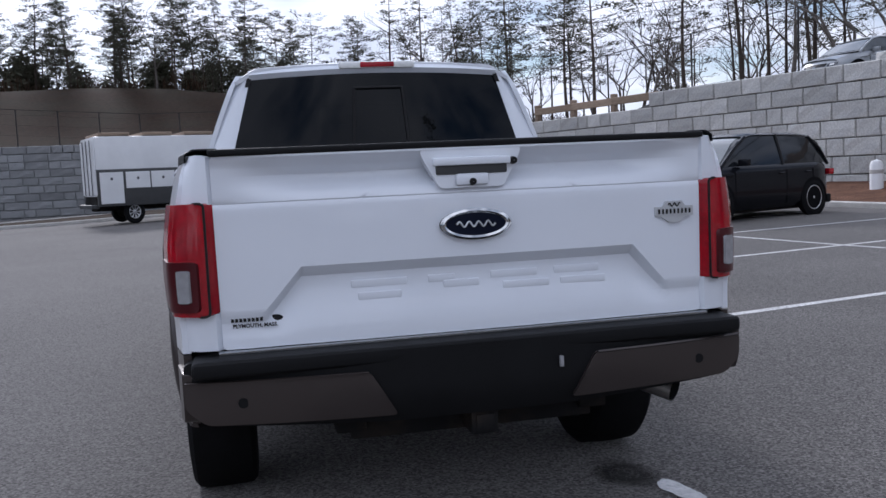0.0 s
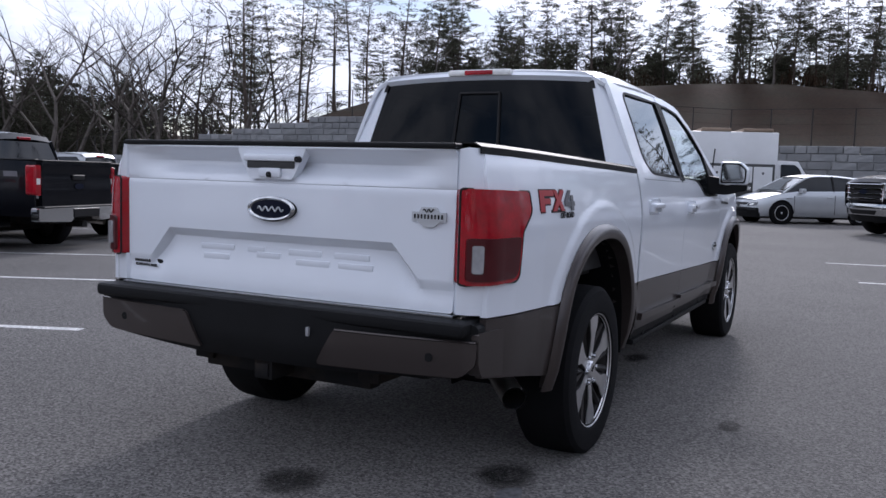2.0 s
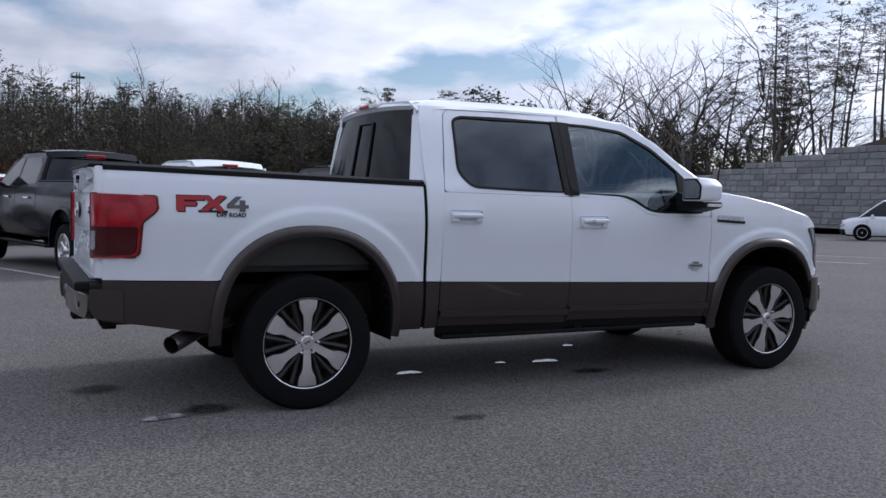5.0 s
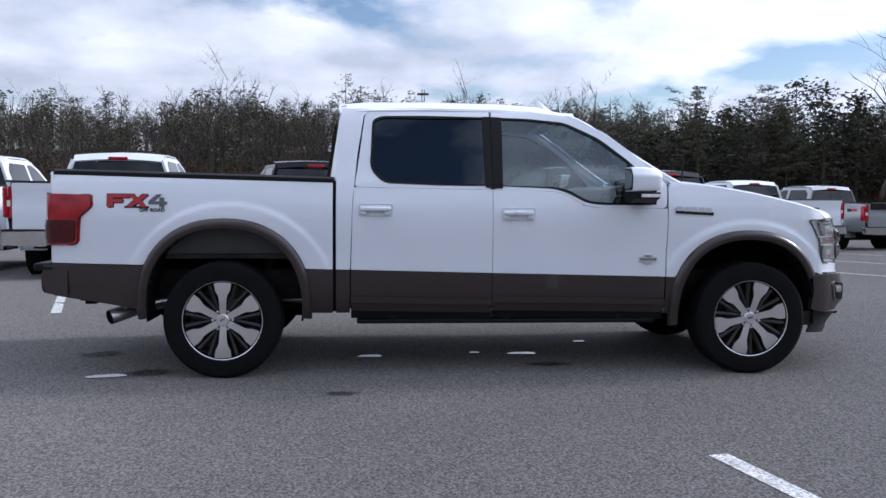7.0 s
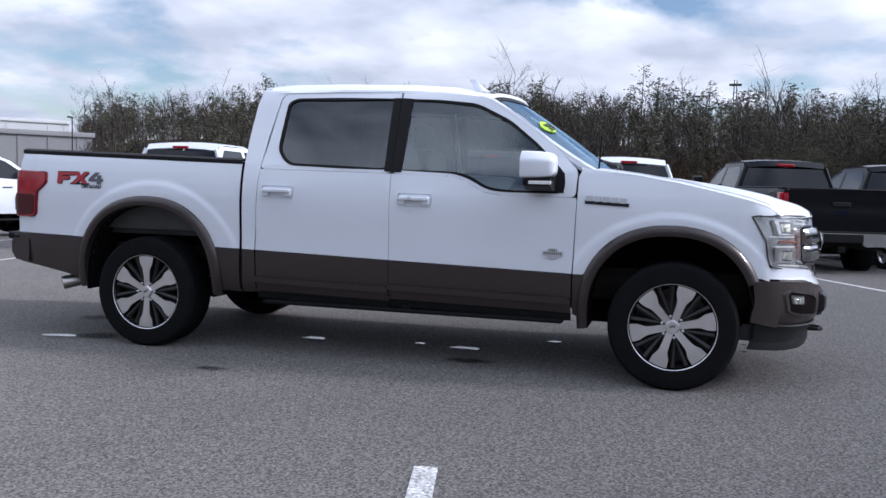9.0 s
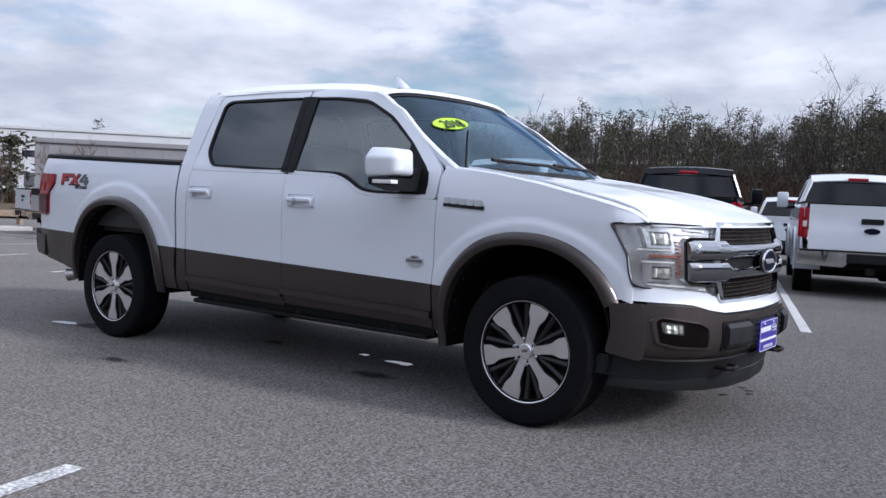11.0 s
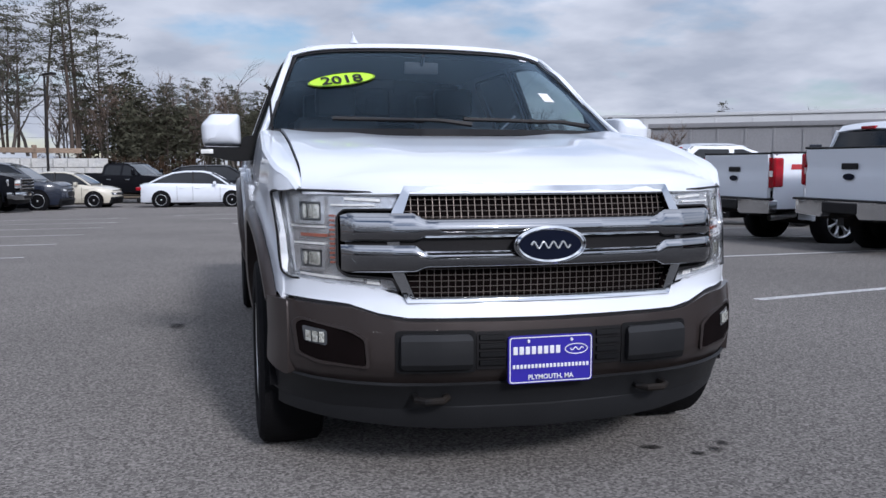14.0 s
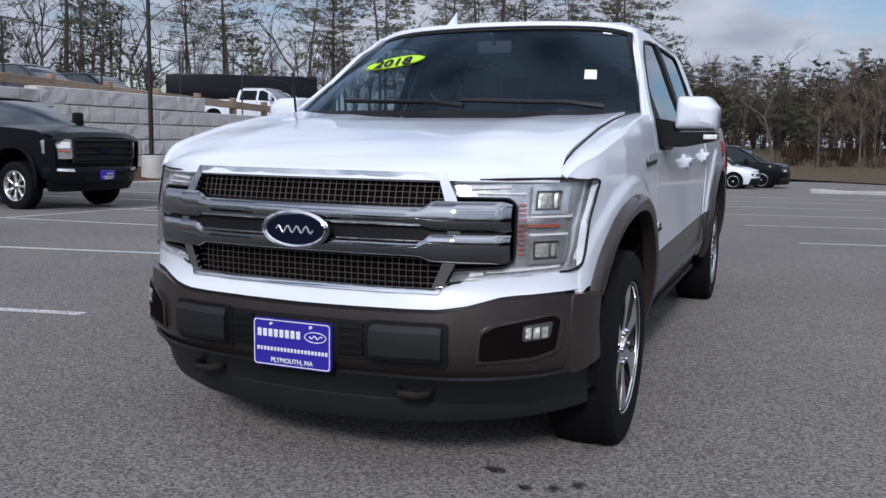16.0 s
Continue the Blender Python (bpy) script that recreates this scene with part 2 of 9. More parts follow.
def soft_edged(m):
    """A flat patch that fades out towards its rim, with a ragged border."""
    n, l = m.node_tree.nodes, m.node_tree.links
    tc, far_, grain, add, ramp = n.new("ShaderNodeTexCoord"), n.new("ShaderNodeVectorMath"), n.new("ShaderNodeTexNoise"), n.new("ShaderNodeMath"), n.new("ShaderNodeMapRange")
    far_.operation, far_.inputs[1].default_value = "DISTANCE", (0.5, 0.5, 0.5)
    flat_ = n.new("ShaderNodeVectorMath")
    flat_.operation, flat_.inputs[1].default_value, flat_.inputs[2].default_value = "MULTIPLY_ADD", (1, 1, 0), (0, 0, 0.5)
    grain.inputs["Scale"].default_value, grain.inputs["Detail"].default_value = 9.0, 5.0
    add.operation = "MULTIPLY_ADD"
    add.inputs[1].default_value = 0.35
    for key, value in (("From Min", 0.62), ("From Max", 0.34), ("To Min", 0.0), ("To Max", 0.8)):
        ramp.inputs[key].default_value = value
    l.new(tc.outputs["Generated"], flat_.inputs[0])
    l.new(flat_.outputs[0], far_.inputs[0])
    l.new(tc.outputs["Object"], grain.inputs["Vector"])
    l.new(grain.outputs[0], add.inputs[0])
    l.new(far_.outputs["Value"], add.inputs[2])
    l.new(add.outputs[0], ramp.inputs["Value"])
    clear, mix_ = n.new("ShaderNodeBsdfTransparent"), n.new("ShaderNodeMixShader")
    l.new(ramp.outputs[0], mix_.inputs[0])
    l.new(clear.outputs[0], mix_.inputs[1])
    l.new(n["Principled BSDF"].outputs[0], mix_.inputs[2])
    l.new(mix_.outputs[0], n["Material Output"].inputs[0])


pebbled(ASPHALT, 100, 0.56)
pebbled(STAIN, 100, 0.56)
soft_edged(STAIN)
pebbled(LINEPAINT, 95, 0.25)
CONCRETE = mat("wall_concrete", (0.57, 0.565, 0.54), 0.85, vary=0.42, scale=2.2, tint=(0.33, 0.33, 0.325), random_tone=0.2, bump=0.7, bump_scale=6, fine=0.18, fine_scale=26)
CONCRETE_DARK = mat("dark_wall_concrete", (0.27, 0.275, 0.28), 0.85, vary=0.28, scale=0.8, tint=(0.17, 0.175, 0.18), random_tone=0.2, island=0.22, bump=0.9, bump_scale=7, fine=0.12, fine_scale=40)
JOINT_DARK = mat("grey_wall_joint", (0.27, 0.275, 0.28), 0.9, vary=0.3, scale=1.2, tint=(0.15, 0.15, 0.155))
JOINT = mat("wall_joint", (0.13, 0.13, 0.125), 0.9, vary=0.2, scale=3)
KERB = mat("kerb_concrete", (0.42, 0.41, 0.39), 0.85, vary=0.15, scale=3, fine=0.2, fine_scale=80, bump=0.3)
GRASS = mat("dormant_grass", (0.026, 0.0155, 0.0098), 0.95, spec=0.05, vary=0.3, scale=0.25, tint=(0.019, 0.015, 0.010), fine=0.4, fine_scale=6, bump=0.9, bump_scale=8)
VERGE = mat("dry_verge", (0.125, 0.10, 0.072), 0.95, spec=0.05, vary=0.3, scale=0.3, tint=(0.085, 0.07, 0.045), fine=0.4, fine_scale=6, bump=0.5, bump_scale=8)
MULCH = mat("bark_mulch", (0.105, 0.055, 0.036), 0.95, spec=0.08, vary=0.3, scale=1.5, fine=0.5, fine_scale=25, bump=1.0, bump_scale=25)
BARK = mat("pine_bark", (0.075, 0.06, 0.05), 0.95, spec=0.08, vary=0.25, scale=3, bump=0.8, bump_scale=14, random_tone=0.3)
GREYBARK = mat("grey_bark", (0.125, 0.11, 0.098), 0.95, spec=0.08, vary=0.25, scale=3, random_tone=0.3)
NEEDLE = mat("pine_needles", (0.082, 0.082, 0.058), 0.8, spec=0.08, island=0.25, random_tone=0.3, vary=0.3, scale=0.6)
FARSTEM = mat("grey_brown_stems", (0.072, 0.062, 0.055), 0.95, spec=0.08, island=0.3)
# russet, and paler than TWIG: the sun on the south bank is painted in
SUNLIT_TWIG = mat("sunlit_russet_twigs", (0.165, 0.122, 0.097), 0.95, spec=0.08, island=0.2)
TWIG = mat("bare_twigs", (0.070, 0.059, 0.052), 0.95, spec=0.08, island=0.2, random_tone=0.25)
SHRUB = mat("russet_scrub", (0.07, 0.045, 0.03), 0.95, spec=0.08, island=0.4, random_tone=0.25)
TIMBER = mat("weathered_timber", (0.27, 0.20, 0.145), 0.9, vary=0.25, scale=4, random_tone=0.2, stretch=(1, 1, 6), bump=0.5, bump_scale=30)
POST = mat("dark_fence_steel", (0.03, 0.028, 0.027), 0.6, 0.3, vary=0.2, scale=4)
LINK = mat("chain_link", (0.05, 0.045, 0.042), 0.6, 0.4, vary=0.1)
POLE = mat("bronze_pole", (0.022, 0.019, 0.018), 0.45, 0.4, vary=0.15, scale=3)
FACADE = mat("grey_facade", (0.26, 0.26, 0.27), 0.8, vary=0.08, scale=0.15, fine=0.05, fine_scale=4)
FACADE_LIGHT = mat("pale_roof", (0.62, 0.63, 0.64), 0.7, vary=0.05, scale=0.2)
BOXWHITE = mat("box_white", (0.72, 0.73, 0.74), 0.45, vary=0.06, scale=1.2, coat=0.2)


# ---- building tools ----
def finish(name, bm, material, parent=None, label="", angle=32, smooth=True):
    """Link a bmesh as one object; edges sharper than the angle stay crisp."""
    bm.normal_update()
    limit = radians(angle)
    for e in bm.edges:
        if len(e.link_faces) == 2 and e.calc_face_angle(0) > limit:
            e.smooth = False
    for f in bm.faces:
        f.smooth = smooth
    me = bpy.data.meshes.new(name)
    bm.to_mesh(me)
    bm.free()
    for m in material if isinstance(material, (list, tuple)) else [material]:
        me.materials.append(m)
    ob = new(name, me)
    if parent is not None:
        ob.parent = parent
    if label:
        tagged(ob, label)
    return ob


def part(name, bm, material, parent, label=""):
    return finish(name, bm, material, parent, label)


def thing(name, label, category, group="", kind=""):
    return tagged(new(name), label, category, group, kind)


def smooth_step(a, b, v):
    t = min(1, max(0, (v - a) / (b - a)))
    return t * t * (3 - 2 * t)


def table(points):
    """Piecewise linear function from (at, value) pairs."""
    xs, ys = [p[0] for p in points], [p[1] for p in points]
    return lambda v: float(np.interp(v, xs, ys))


def box(bm, lo, hi, bevel=0.0, segments=2, shear=None):
    """A bevelled box between two corners."""
    geo = bmesh.ops.create_cube(bm, size=1)
    vs = geo["verts"]
    for v in vs:
        v.co = Vector([(l + h) / 2 + c * (h - l) for l, h, c in zip(lo, hi, v.co)])
    if bevel:
        es = list({e for v in vs for e in v.link_edges})
        out = bmesh.ops.bevel(bm, geom=es, offset=bevel, segments=segments, affect="EDGES", profile=0.6)
        return list({v for f in out["faces"] for v in f.verts} | {v for v in vs if v.is_valid})
    return vs


def tube(bm, points, radii, sides=8, caps=True):
    """A round bar along points."""
    pts = [Vector(p) for p in points]
    if not isinstance(radii, (list, tuple)):
        radii = [radii] * len(pts)
    rings, side = [], None
    for i, p in enumerate(pts):
        d = (pts[min(i + 1, len(pts) - 1)] - pts[max(i - 1, 0)]).normalized()
        if side is None:
            side = d.orthogonal().normalized()
        side = (side - d * side.dot(d)).normalized()
        up = d.cross(side)
        rings.append([bm.verts.new(p + (side * math.cos(a) + up * math.sin(a)) * radii[i]) for a in [2 * math.pi * k / sides for k in range(sides)]])
    for a, b in zip(rings, rings[1:]):
        for k in range(sides):
            bm.faces.new((a[k], a[(k + 1) % sides], b[(k + 1) % sides], b[k]))
    if caps:
        bm.faces.new(rings[0][::-1])
        bm.faces.new(rings[-1])
    return rings


def lathe(bm, profile, sides=32, axis="x", centre=(0, 0, 0)):
    """Turn a profile of (along, radius) round an axis."""
    c = Vector(centre)
    rings = []
    for along, r in profile:
        ring = []
        for k in range(sides):
            a = 2 * math.pi * k / sides
            u, w = r * math.cos(a), r * math.sin(a)
            ring.append(bm.verts.new(c + Vector({"x": (along, u, w), "y": (u, along, w), "z": (u, w, along)}[axis])))
        rings.append(ring)
    for a, b in zip(rings, rings[1:]):
        for k in range(sides):
            bm.faces.new((a[k], a[(k + 1) % sides], b[(k + 1) % sides], b[k]))
    return rings


def sheet(rows):
    """A skin over a grid of points."""
    bm = bmesh.new()
    vs = [[bm.verts.new(p) for p in row] for row in rows]
    for a, b in zip(vs, vs[1:]):
        for i in range(len(a) - 1):
            bm.faces.new((a[i], a[i + 1], b[i + 1], b[i]))
    return bm


def thicken(bm, offset):
    """Give a skin thickness by moving a copy along one vector or along the normals."""
    if isinstance(offset, (int, float)):
        bmesh.ops.recalc_face_normals(bm, faces=bm.faces)
        bmesh.ops.solidify(bm, geom=bm.faces[:], thickness=offset)
    else:
        out = bmesh.ops.extrude_face_region(bm, geom=bm.faces[:])
        bmesh.ops.translate(bm, vec=offset, verts=[v for v in out["geom"] if isinstance(v, bmesh.types.BMVert)])
    bmesh.ops.recalc_face_normals(bm, faces=bm.faces)
    return bm


def patch(outline, lay, cell=0.06, thick=None, mirror=False, cuts=()):
    """A panel with a drawn outline in two dimensions, cut into cells and laid onto a surface by lay(u, v)."""
    bm = bmesh.new()
    vs = [bm.verts.new((u, v, 0)) for u, v in outline]
    bm.faces.new(vs)
    us, ws = [p[0] for p in outline], [p[1] for p in outline]
    for lo, hi, axis in ((min(us), max(us), 0), (min(ws), max(ws), 1)):
        steps = max(1, int((hi - lo) / cell))
        for k in range(1, steps):
            co, no = [0, 0, 0], [0, 0, 0]
            co[axis], no[axis] = lo + (hi - lo) * k / steps, 1
            bmesh.ops.bisect_plane(bm, geom=bm.verts[:] + bm.edges[:] + bm.faces[:], plane_co=co, plane_no=no, dist=1e-5)
    for co, no in cuts:
        bmesh.ops.bisect_plane(bm, geom=bm.verts[:] + bm.edges[:] + bm.faces[:], plane_co=(*co, 0), plane_no=(*no, 0), dist=1e-5)
    for v in bm.verts:
        p = Vector(lay(v.co.x, v.co.y))
        v.co = Vector((-p.x, p.y, p.z)) if mirror else p
    if thick is not None:
        off = Vector(thick)
        if mirror:
            off.x = -off.x
        thicken(bm, off)
    return bm


def ring_panel(outer, inner, lay, steps=5, thick=None, mirror=False, across=2):
    """A frame between two outlines of equally many corners, laid onto a surface."""
    bm = bmesh.new()
    n = len(outer)
    rows = []
    for i in range(n):
        for k in range(steps):
            t = k / steps
            o = Vector(outer[i]).lerp(Vector(outer[(i + 1) % n]), t)
            q = Vector(inner[i]).lerp(Vector(inner[(i + 1) % n]), t)
            row = []
            for j in range(across + 1):
                u, v = o.lerp(q, j / across)
                p = Vector(lay(u, v))
                row.append(bm.verts.new((-p.x if mirror else p.x, p.y, p.z)))
            rows.append(row)
    for a, b in zip(rows, rows[1:] + rows[:1]):
        for j in range(across):
            bm.faces.new((a[j], a[j + 1], b[j + 1], b[j]))
    if thick is not None:
        off = Vector(thick)
        if mirror:
            off.x = -off.x
        thicken(bm, off)
    return bm


def arc(cu, cv, ru, rv, a0, a1, n=16, power=2.0):
    """Points on part of an oval; power above 2 squares it off."""
    pts = []
    for k in range(n + 1):
        a = radians(a0 + (a1 - a0) * k / n)
        c, s = math.cos(a), math.sin(a)
        pts.append((cu + ru * math.copysign(abs(c) ** (2 / power), c), cv + rv * math.copysign(abs(s) ** (2 / power), s)))
    return pts


def rounded(points, radius=0.02, n=3):
    """Round the corners of an outline."""
    out = []
    for i, p in enumerate(points):
        p, a, b = Vector(p), Vector(points[i - 1]), Vector(points[(i + 1) % len(points)])
        r = min(radius, (a - p).length * 0.45, (b - p).length * 0.45)
        s, e = p + (a - p).normalized() * r, p + (b - p).normalized() * r
        for k in range(n + 1):
            t = k / n
            out.append(tuple(s.lerp(p, t).lerp(p.lerp(e, t), t)))
    return out


def shift(bm, m):
    bmesh.ops.transform(bm, matrix=m, verts=bm.verts)
    return bm


def words(text, size, material, parent, m, name="lettering", label="", depth=0.001, bold=0.0):
    """Lettering in the built-in font, as a mesh."""
    cu = bpy.data.curves.new("text", "FONT")
    cu.body, cu.size, cu.align_x, cu.align_y, cu.extrude, cu.offset, cu.resolution_u = text, size, "CENTER", "CENTER", depth, bold, 3
    tmp = bpy.data.objects.new("text", cu)
    scene.collection.objects.link(tmp)
    me = bpy.data.meshes.new_from_object(tmp.evaluated_get(bpy.context.evaluated_depsgraph_get()))
    bpy.data.objects.remove(tmp)
    bpy.data.curves.remove(cu)
    me.materials.clear()
    me.materials.append(material)
    ob = new(name, me)
    ob.parent, ob.matrix_local = parent, m
    if label:
        tagged(ob, label)
    return ob


# ---- the white pickup: x to its right, y to its nose, the rear axle at y = 0 ----
side_z = table([(0.30, 0.90), (0.42, 0.925), (0.50, 0.952), (0.62, 0.968), (0.72, 0.974), (0.85, 0.976), (1.0, 0.984), (1.10, 0.984), (1.18, 0.976), (1.26, 0.962), (1.33, 0.946), (1.40, 0.915), (1.50, 0.878), (1.60, 0.84), (1.70, 0.80), (1.80, 0.757), (1.84, 0.735), (1.88, 0.70)])
taper_y = table([(-1.2, 0.935), (-1.1, 0.958), (-0.95, 0.985), (-0.7, 1.0), (3.45, 1.0), (3.8, 0.992), (4.05, 0.965), (4.2, 0.935), (4.35, 0.90)])
nose_y = table([(0.0, 4.58), (0.2, 4.575), (0.4, 4.555), (0.55, 4.52), (0.68, 4.465), (0.80, 4.378), (0.85, 4.318), (0.88, 4.285), (0.91, 4.232), (0.935, 4.17), (0.96, 4.06)])
band_z = table([(-1.2, 0.785), (-0.5, 0.772), (0.75, 0.742), (1.6, 0.722), (3.1, 0.690), (4.2, 0.678)])
rail_z = table([(-1.2, 1.395), (0.75, 1.352)])
roof_z = table([(0.70, 1.85), (0.78, 1.872), (0.95, 1.89), (1.4, 1.9), (1.9, 1.896), (2.2, 1.878), (2.4, 1.852), (2.55, 1.81)])
hood_z = table([(3.05, 1.320), (3.25, 1.316), (3.68, 1.290), (4.0, 1.249), (4.25, 1.203), (4.42, 1.155), (4.52, 1.115)])
rear_y = -1.175


def flank(y, z, out=0.0):
    """The body's side surface, with the shoulder line and the swelling round the wheels."""
    swell = 0.0
    for cy, cz, ry, rz in ((0.05, 0.48, 0.735, 0.715), (3.66, 0.45, 0.70, 0.64)):
        d = math.hypot((y - cy) / ry, (z - cz) / rz)
        swell = max(swell, 0.013 * (1 - smooth_step(0.965, 1.0, d)))
    return (side_z(z) * taper_y(y) + swell + out, y, z)


def face(x, z, out=0.0):
    """The nose, which curves back towards the wings."""
    lean = table([(0.2, -0.10), (0.42, -0.02), (0.55, 0.035), (0.66, 0.03), (0.72, -0.005), (0.95, -0.005), (1.12, -0.05), (1.2, -0.09)])
    return (x, nose_y(abs(x)) + lean(z) + out, z)


hero = thing("pickup_truck", "white crew-cab pickup truck with grey-brown lower trim, parked on asphalt", "truck")


def both(name, build, material, parent=None, label=""):
    """One part on each side of the truck."""
    made = []
    for mirror in (False, True):
        made.append(part(name, build(mirror), material, parent or hero, label))
    return made


REAR_ARCH = dict(cu=0.015, cv=0.48, ru=0.535, rv=0.556, power=2.25)
FRONT_ARCH = dict(cu=3.655, cv=0.44, ru=0.515, rv=0.53, power=2.25)


def arch_line(a, lo, hi, grow=0.0, n=22):
    return arc(a["cu"], a["cv"], a["ru"] + grow, a["rv"] + grow, lo, hi, n, a["power"])


IN = (-0.025, 0, 0)


def bedside(mirror):
    low = [(y, band_z(y)) for y in (-1.125, -0.8, -0.53)]
    over = [p for p in arch_line(REAR_ARCH, 180, 0) if p[1] > band_z(p[0]) + 0.005]
    right = [(0.56, band_z(0.56)), (0.738, band_z(0.738))]
    top = [(0.738, rail_z(0.738)), (0.0, rail_z(0)), (-0.6, rail_z(-0.6)), (-1.09, rail_z(-1.09))]
    return patch(low + over + right + top + [(-1.12, 1.3)], flank, 0.017, IN, mirror)


def bed_band(mirror, front):
    if front:
        pts = [p for p in arch_line(REAR_ARCH, 60, -6) if p[1] < band_z(p[0])]
        pts = [(pts[0][0], band_z(pts[0][0]) - 0.006)] + pts + [(0.56, 0.44), (0.738, 0.44), (0.738, band_z(0.738) - 0.006)]
    else:
        pts = [p for p in arch_line(REAR_ARCH, 186, 120) if p[1] < band_z(p[0])]
        pts = [(-1.12, 0.56), (-0.9, 0.53), (-0.55, 0.47)] + pts + [(pts[-1][0], band_z(pts[-1][0]) - 0.006), (-0.8, band_z(-0.8) - 0.006), (-1.125, band_z(-1.125) - 0.006)]
    return patch(pts, flank, 0.06, IN, mirror)


both("bed_side", bedside, WHITE)
both("lower_bed_panel", lambda m: bed_band(m, False), STONE)
both("lower_bed_panel", lambda m: bed_band(m, True), STONE)


def cab_corner(mirror):
    pts = [(0.761, band_z(0.761)), (0.853, band_z(0.853)), (0.856, 0.76), (0.872, 1.2), (0.90, 1.5), (0.945, 1.80), (1.0, 1.855), (0.80, 1.855), (0.775, 1.76), (0.761, 1.5)]
    return patch(pts, lambda y, z: flank(y, z, 0.004), 0.06, IN, mirror)


both("cab_corner", cab_corner, WHITE)
# black strip just under the skin paints the shade between cab and bed
both("bed_gap", lambda m: patch([(0.7383, 0.45), (0.7607, 0.45), (0.7607, 1.345), (0.7383, 1.345)], lambda y, z: flank(y, z, -0.007), 0.05, (-0.02, 0, 0), m), SEAM)
both("lower_cab_corner", lambda m: patch([(0.761, 0.44), (0.853, 0.44), (0.853, band_z(0.853) - 0.005), (0.761, band_z(0.761) - 0.005)], lambda y, z: flank(y, z, 0.002), 0.05, IN, m), STONE)


def door_panel(y0, y1, lean0, lean1, belt):
    """A door below its window."""
    def build(mirror):
        pts = [(y0, band_z(y0)), (y1, band_z(y1)), (y1 + lean1 * 0.45, 1.15)] + belt[::-1] + [(y0 + lean0 * 0.5, 1.15)]
        return patch(pts, flank, 0.055, IN, mirror)
    return build


REAR_BELT = [(0.882, 1.30), (0.95, 1.30), (1.09, 1.298), (1.5, 1.294), (1.8335, 1.290)]
FRONT_BELT = [(1.8365, 1.290), (2.1, 1.286), (2.27, 1.280), (2.36, 1.25), (2.47, 1.185), (2.56, 1.172), (2.8, 1.170), (3.052, 1.168), (3.062, 1.17)]
rear_doors = both("rear_door", door_panel(0.862, 1.8335, 0.02, 0.0, REAR_BELT), WHITE)
front_doors = both("front_door", door_panel(1.8365, 3.054, 0.0, 0.03, FRONT_BELT), WHITE)
for (y0, y1), doors in (((0.862, 1.833), rear_doors), ((1.837, 3.052), front_doors)):
    for mirror, door in zip((False, True), doors):
        lower = [(y0, 0.452), (y1, 0.436), (y1, band_z(y1) - 0.005), (y0, band_z(y0) - 0.005)]
        part("lower_door_panel", patch(lower, flank, 0.06, IN, mirror), STONE, door, "grey-brown lower door panel")
        strip = [(y0, 0.515), (y1, 0.495), (y1, 0.533), (y0, 0.553)]
        part("rub_strip", patch(strip, lambda y, z: flank(y, z, 0.024), 0.06, IN, mirror), STONE, door)
        sill = [(y0, 0.40), (y1, 0.385), (y1, 0.433), (y0, 0.449)]
        part("lower_sill", patch(sill, lambda y, z: flank(y, z, -0.006), 0.06, IN, mirror), PLASTIC, door)

# windows: outline of the glass and of the frame round it
REAR_WIN = [(0.995, 1.43), (1.085, 1.335), (1.5, 1.322), (1.818, 1.318), (1.818, 1.80), (1.4, 1.802), (1.07, 1.798), (1.01, 1.77)]
REAR_OUT = [(0.905, 1.43), (0.884, 1.302), (1.5, 1.296), (1.829, 1.292), (1.829, 1.852), (1.4, 1.86), (1.03, 1.858), (0.955, 1.815)]
FRONT_WIN = [(1.855, 1.318), (2.27, 1.305), (2.37, 1.275), (2.49, 1.208), (2.6, 1.196), (2.985, 1.194), (2.985, 1.32), (2.80, 1.500), (2.60, 1.655), (2.37, 1.765), (2.1, 1.792), (1.855, 1.798)]
FRONT_OUT = [(1.841, 1.292), (2.27, 1.282), (2.36, 1.252), (2.47, 1.187), (2.58, 1.172), (3.058, 1.170), (3.068, 1.338), (2.865, 1.535), (2.655, 1.70), (2.40, 1.818), (2.1, 1.850), (1.841, 1.852)]
for win, out, doors, pane in ((rounded(REAR_WIN, 0.05, 3), rounded(REAR_OUT, 0.03, 3), rear_doors, GLASS_SIDE), (rounded(FRONT_WIN, 0.05, 3), rounded(FRONT_OUT, 0.03, 3), front_doors, GLASS_CLEAR)):
    for mirror, door in zip((False, True), doors):
        part("window_frame", ring_panel(out, win, flank, 2, (-0.03, 0, 0), mirror), WHITE, door)
        c = Vector((sum(p[0] for p in win) / len(win), sum(p[1] for p in win) / len(win)))
        seal = [tuple(Vector(p) - (Vector(p) - c).normalized() * 0.014) for p in win]
        part("window_seal", ring_panel([tuple(Vector(p) + (Vector(p) - c).normalized() * 0.006) for p in win], seal, lambda y, z: flank(y, z, 0.003), 2, (-0.03, 0, 0), mirror, 1), PLASTIC, door)
        g = part("window", patch([tuple(Vector(p) - (Vector(p) - c).normalized() * 0.012) for p in win], lambda y, z: flank(y, z, -0.008), 0.12, None, mirror), pane, door)
        g.visible_shadow = False
for mirror, door in zip((False, True), front_doors):
    part("pillar_trim", patch([(1.8362, 1.300), (1.905, 1.300), (1.915, 1.802), (1.8362, 1.806)], lambda y, z: flank(y, z, 0.0045), 0.1, (-0.02, 0, 0), mirror), PLASTIC, door, "gloss black window pillar")
    part("mirror_sail", patch([(2.79, 1.196), (2.985, 1.195), (2.985, 1.32), (2.80, 1.49), (2.775, 1.3)], lambda y, z: flank(y, z, 0.003), 0.08, (-0.02, 0, 0), mirror), PLASTIC, door)
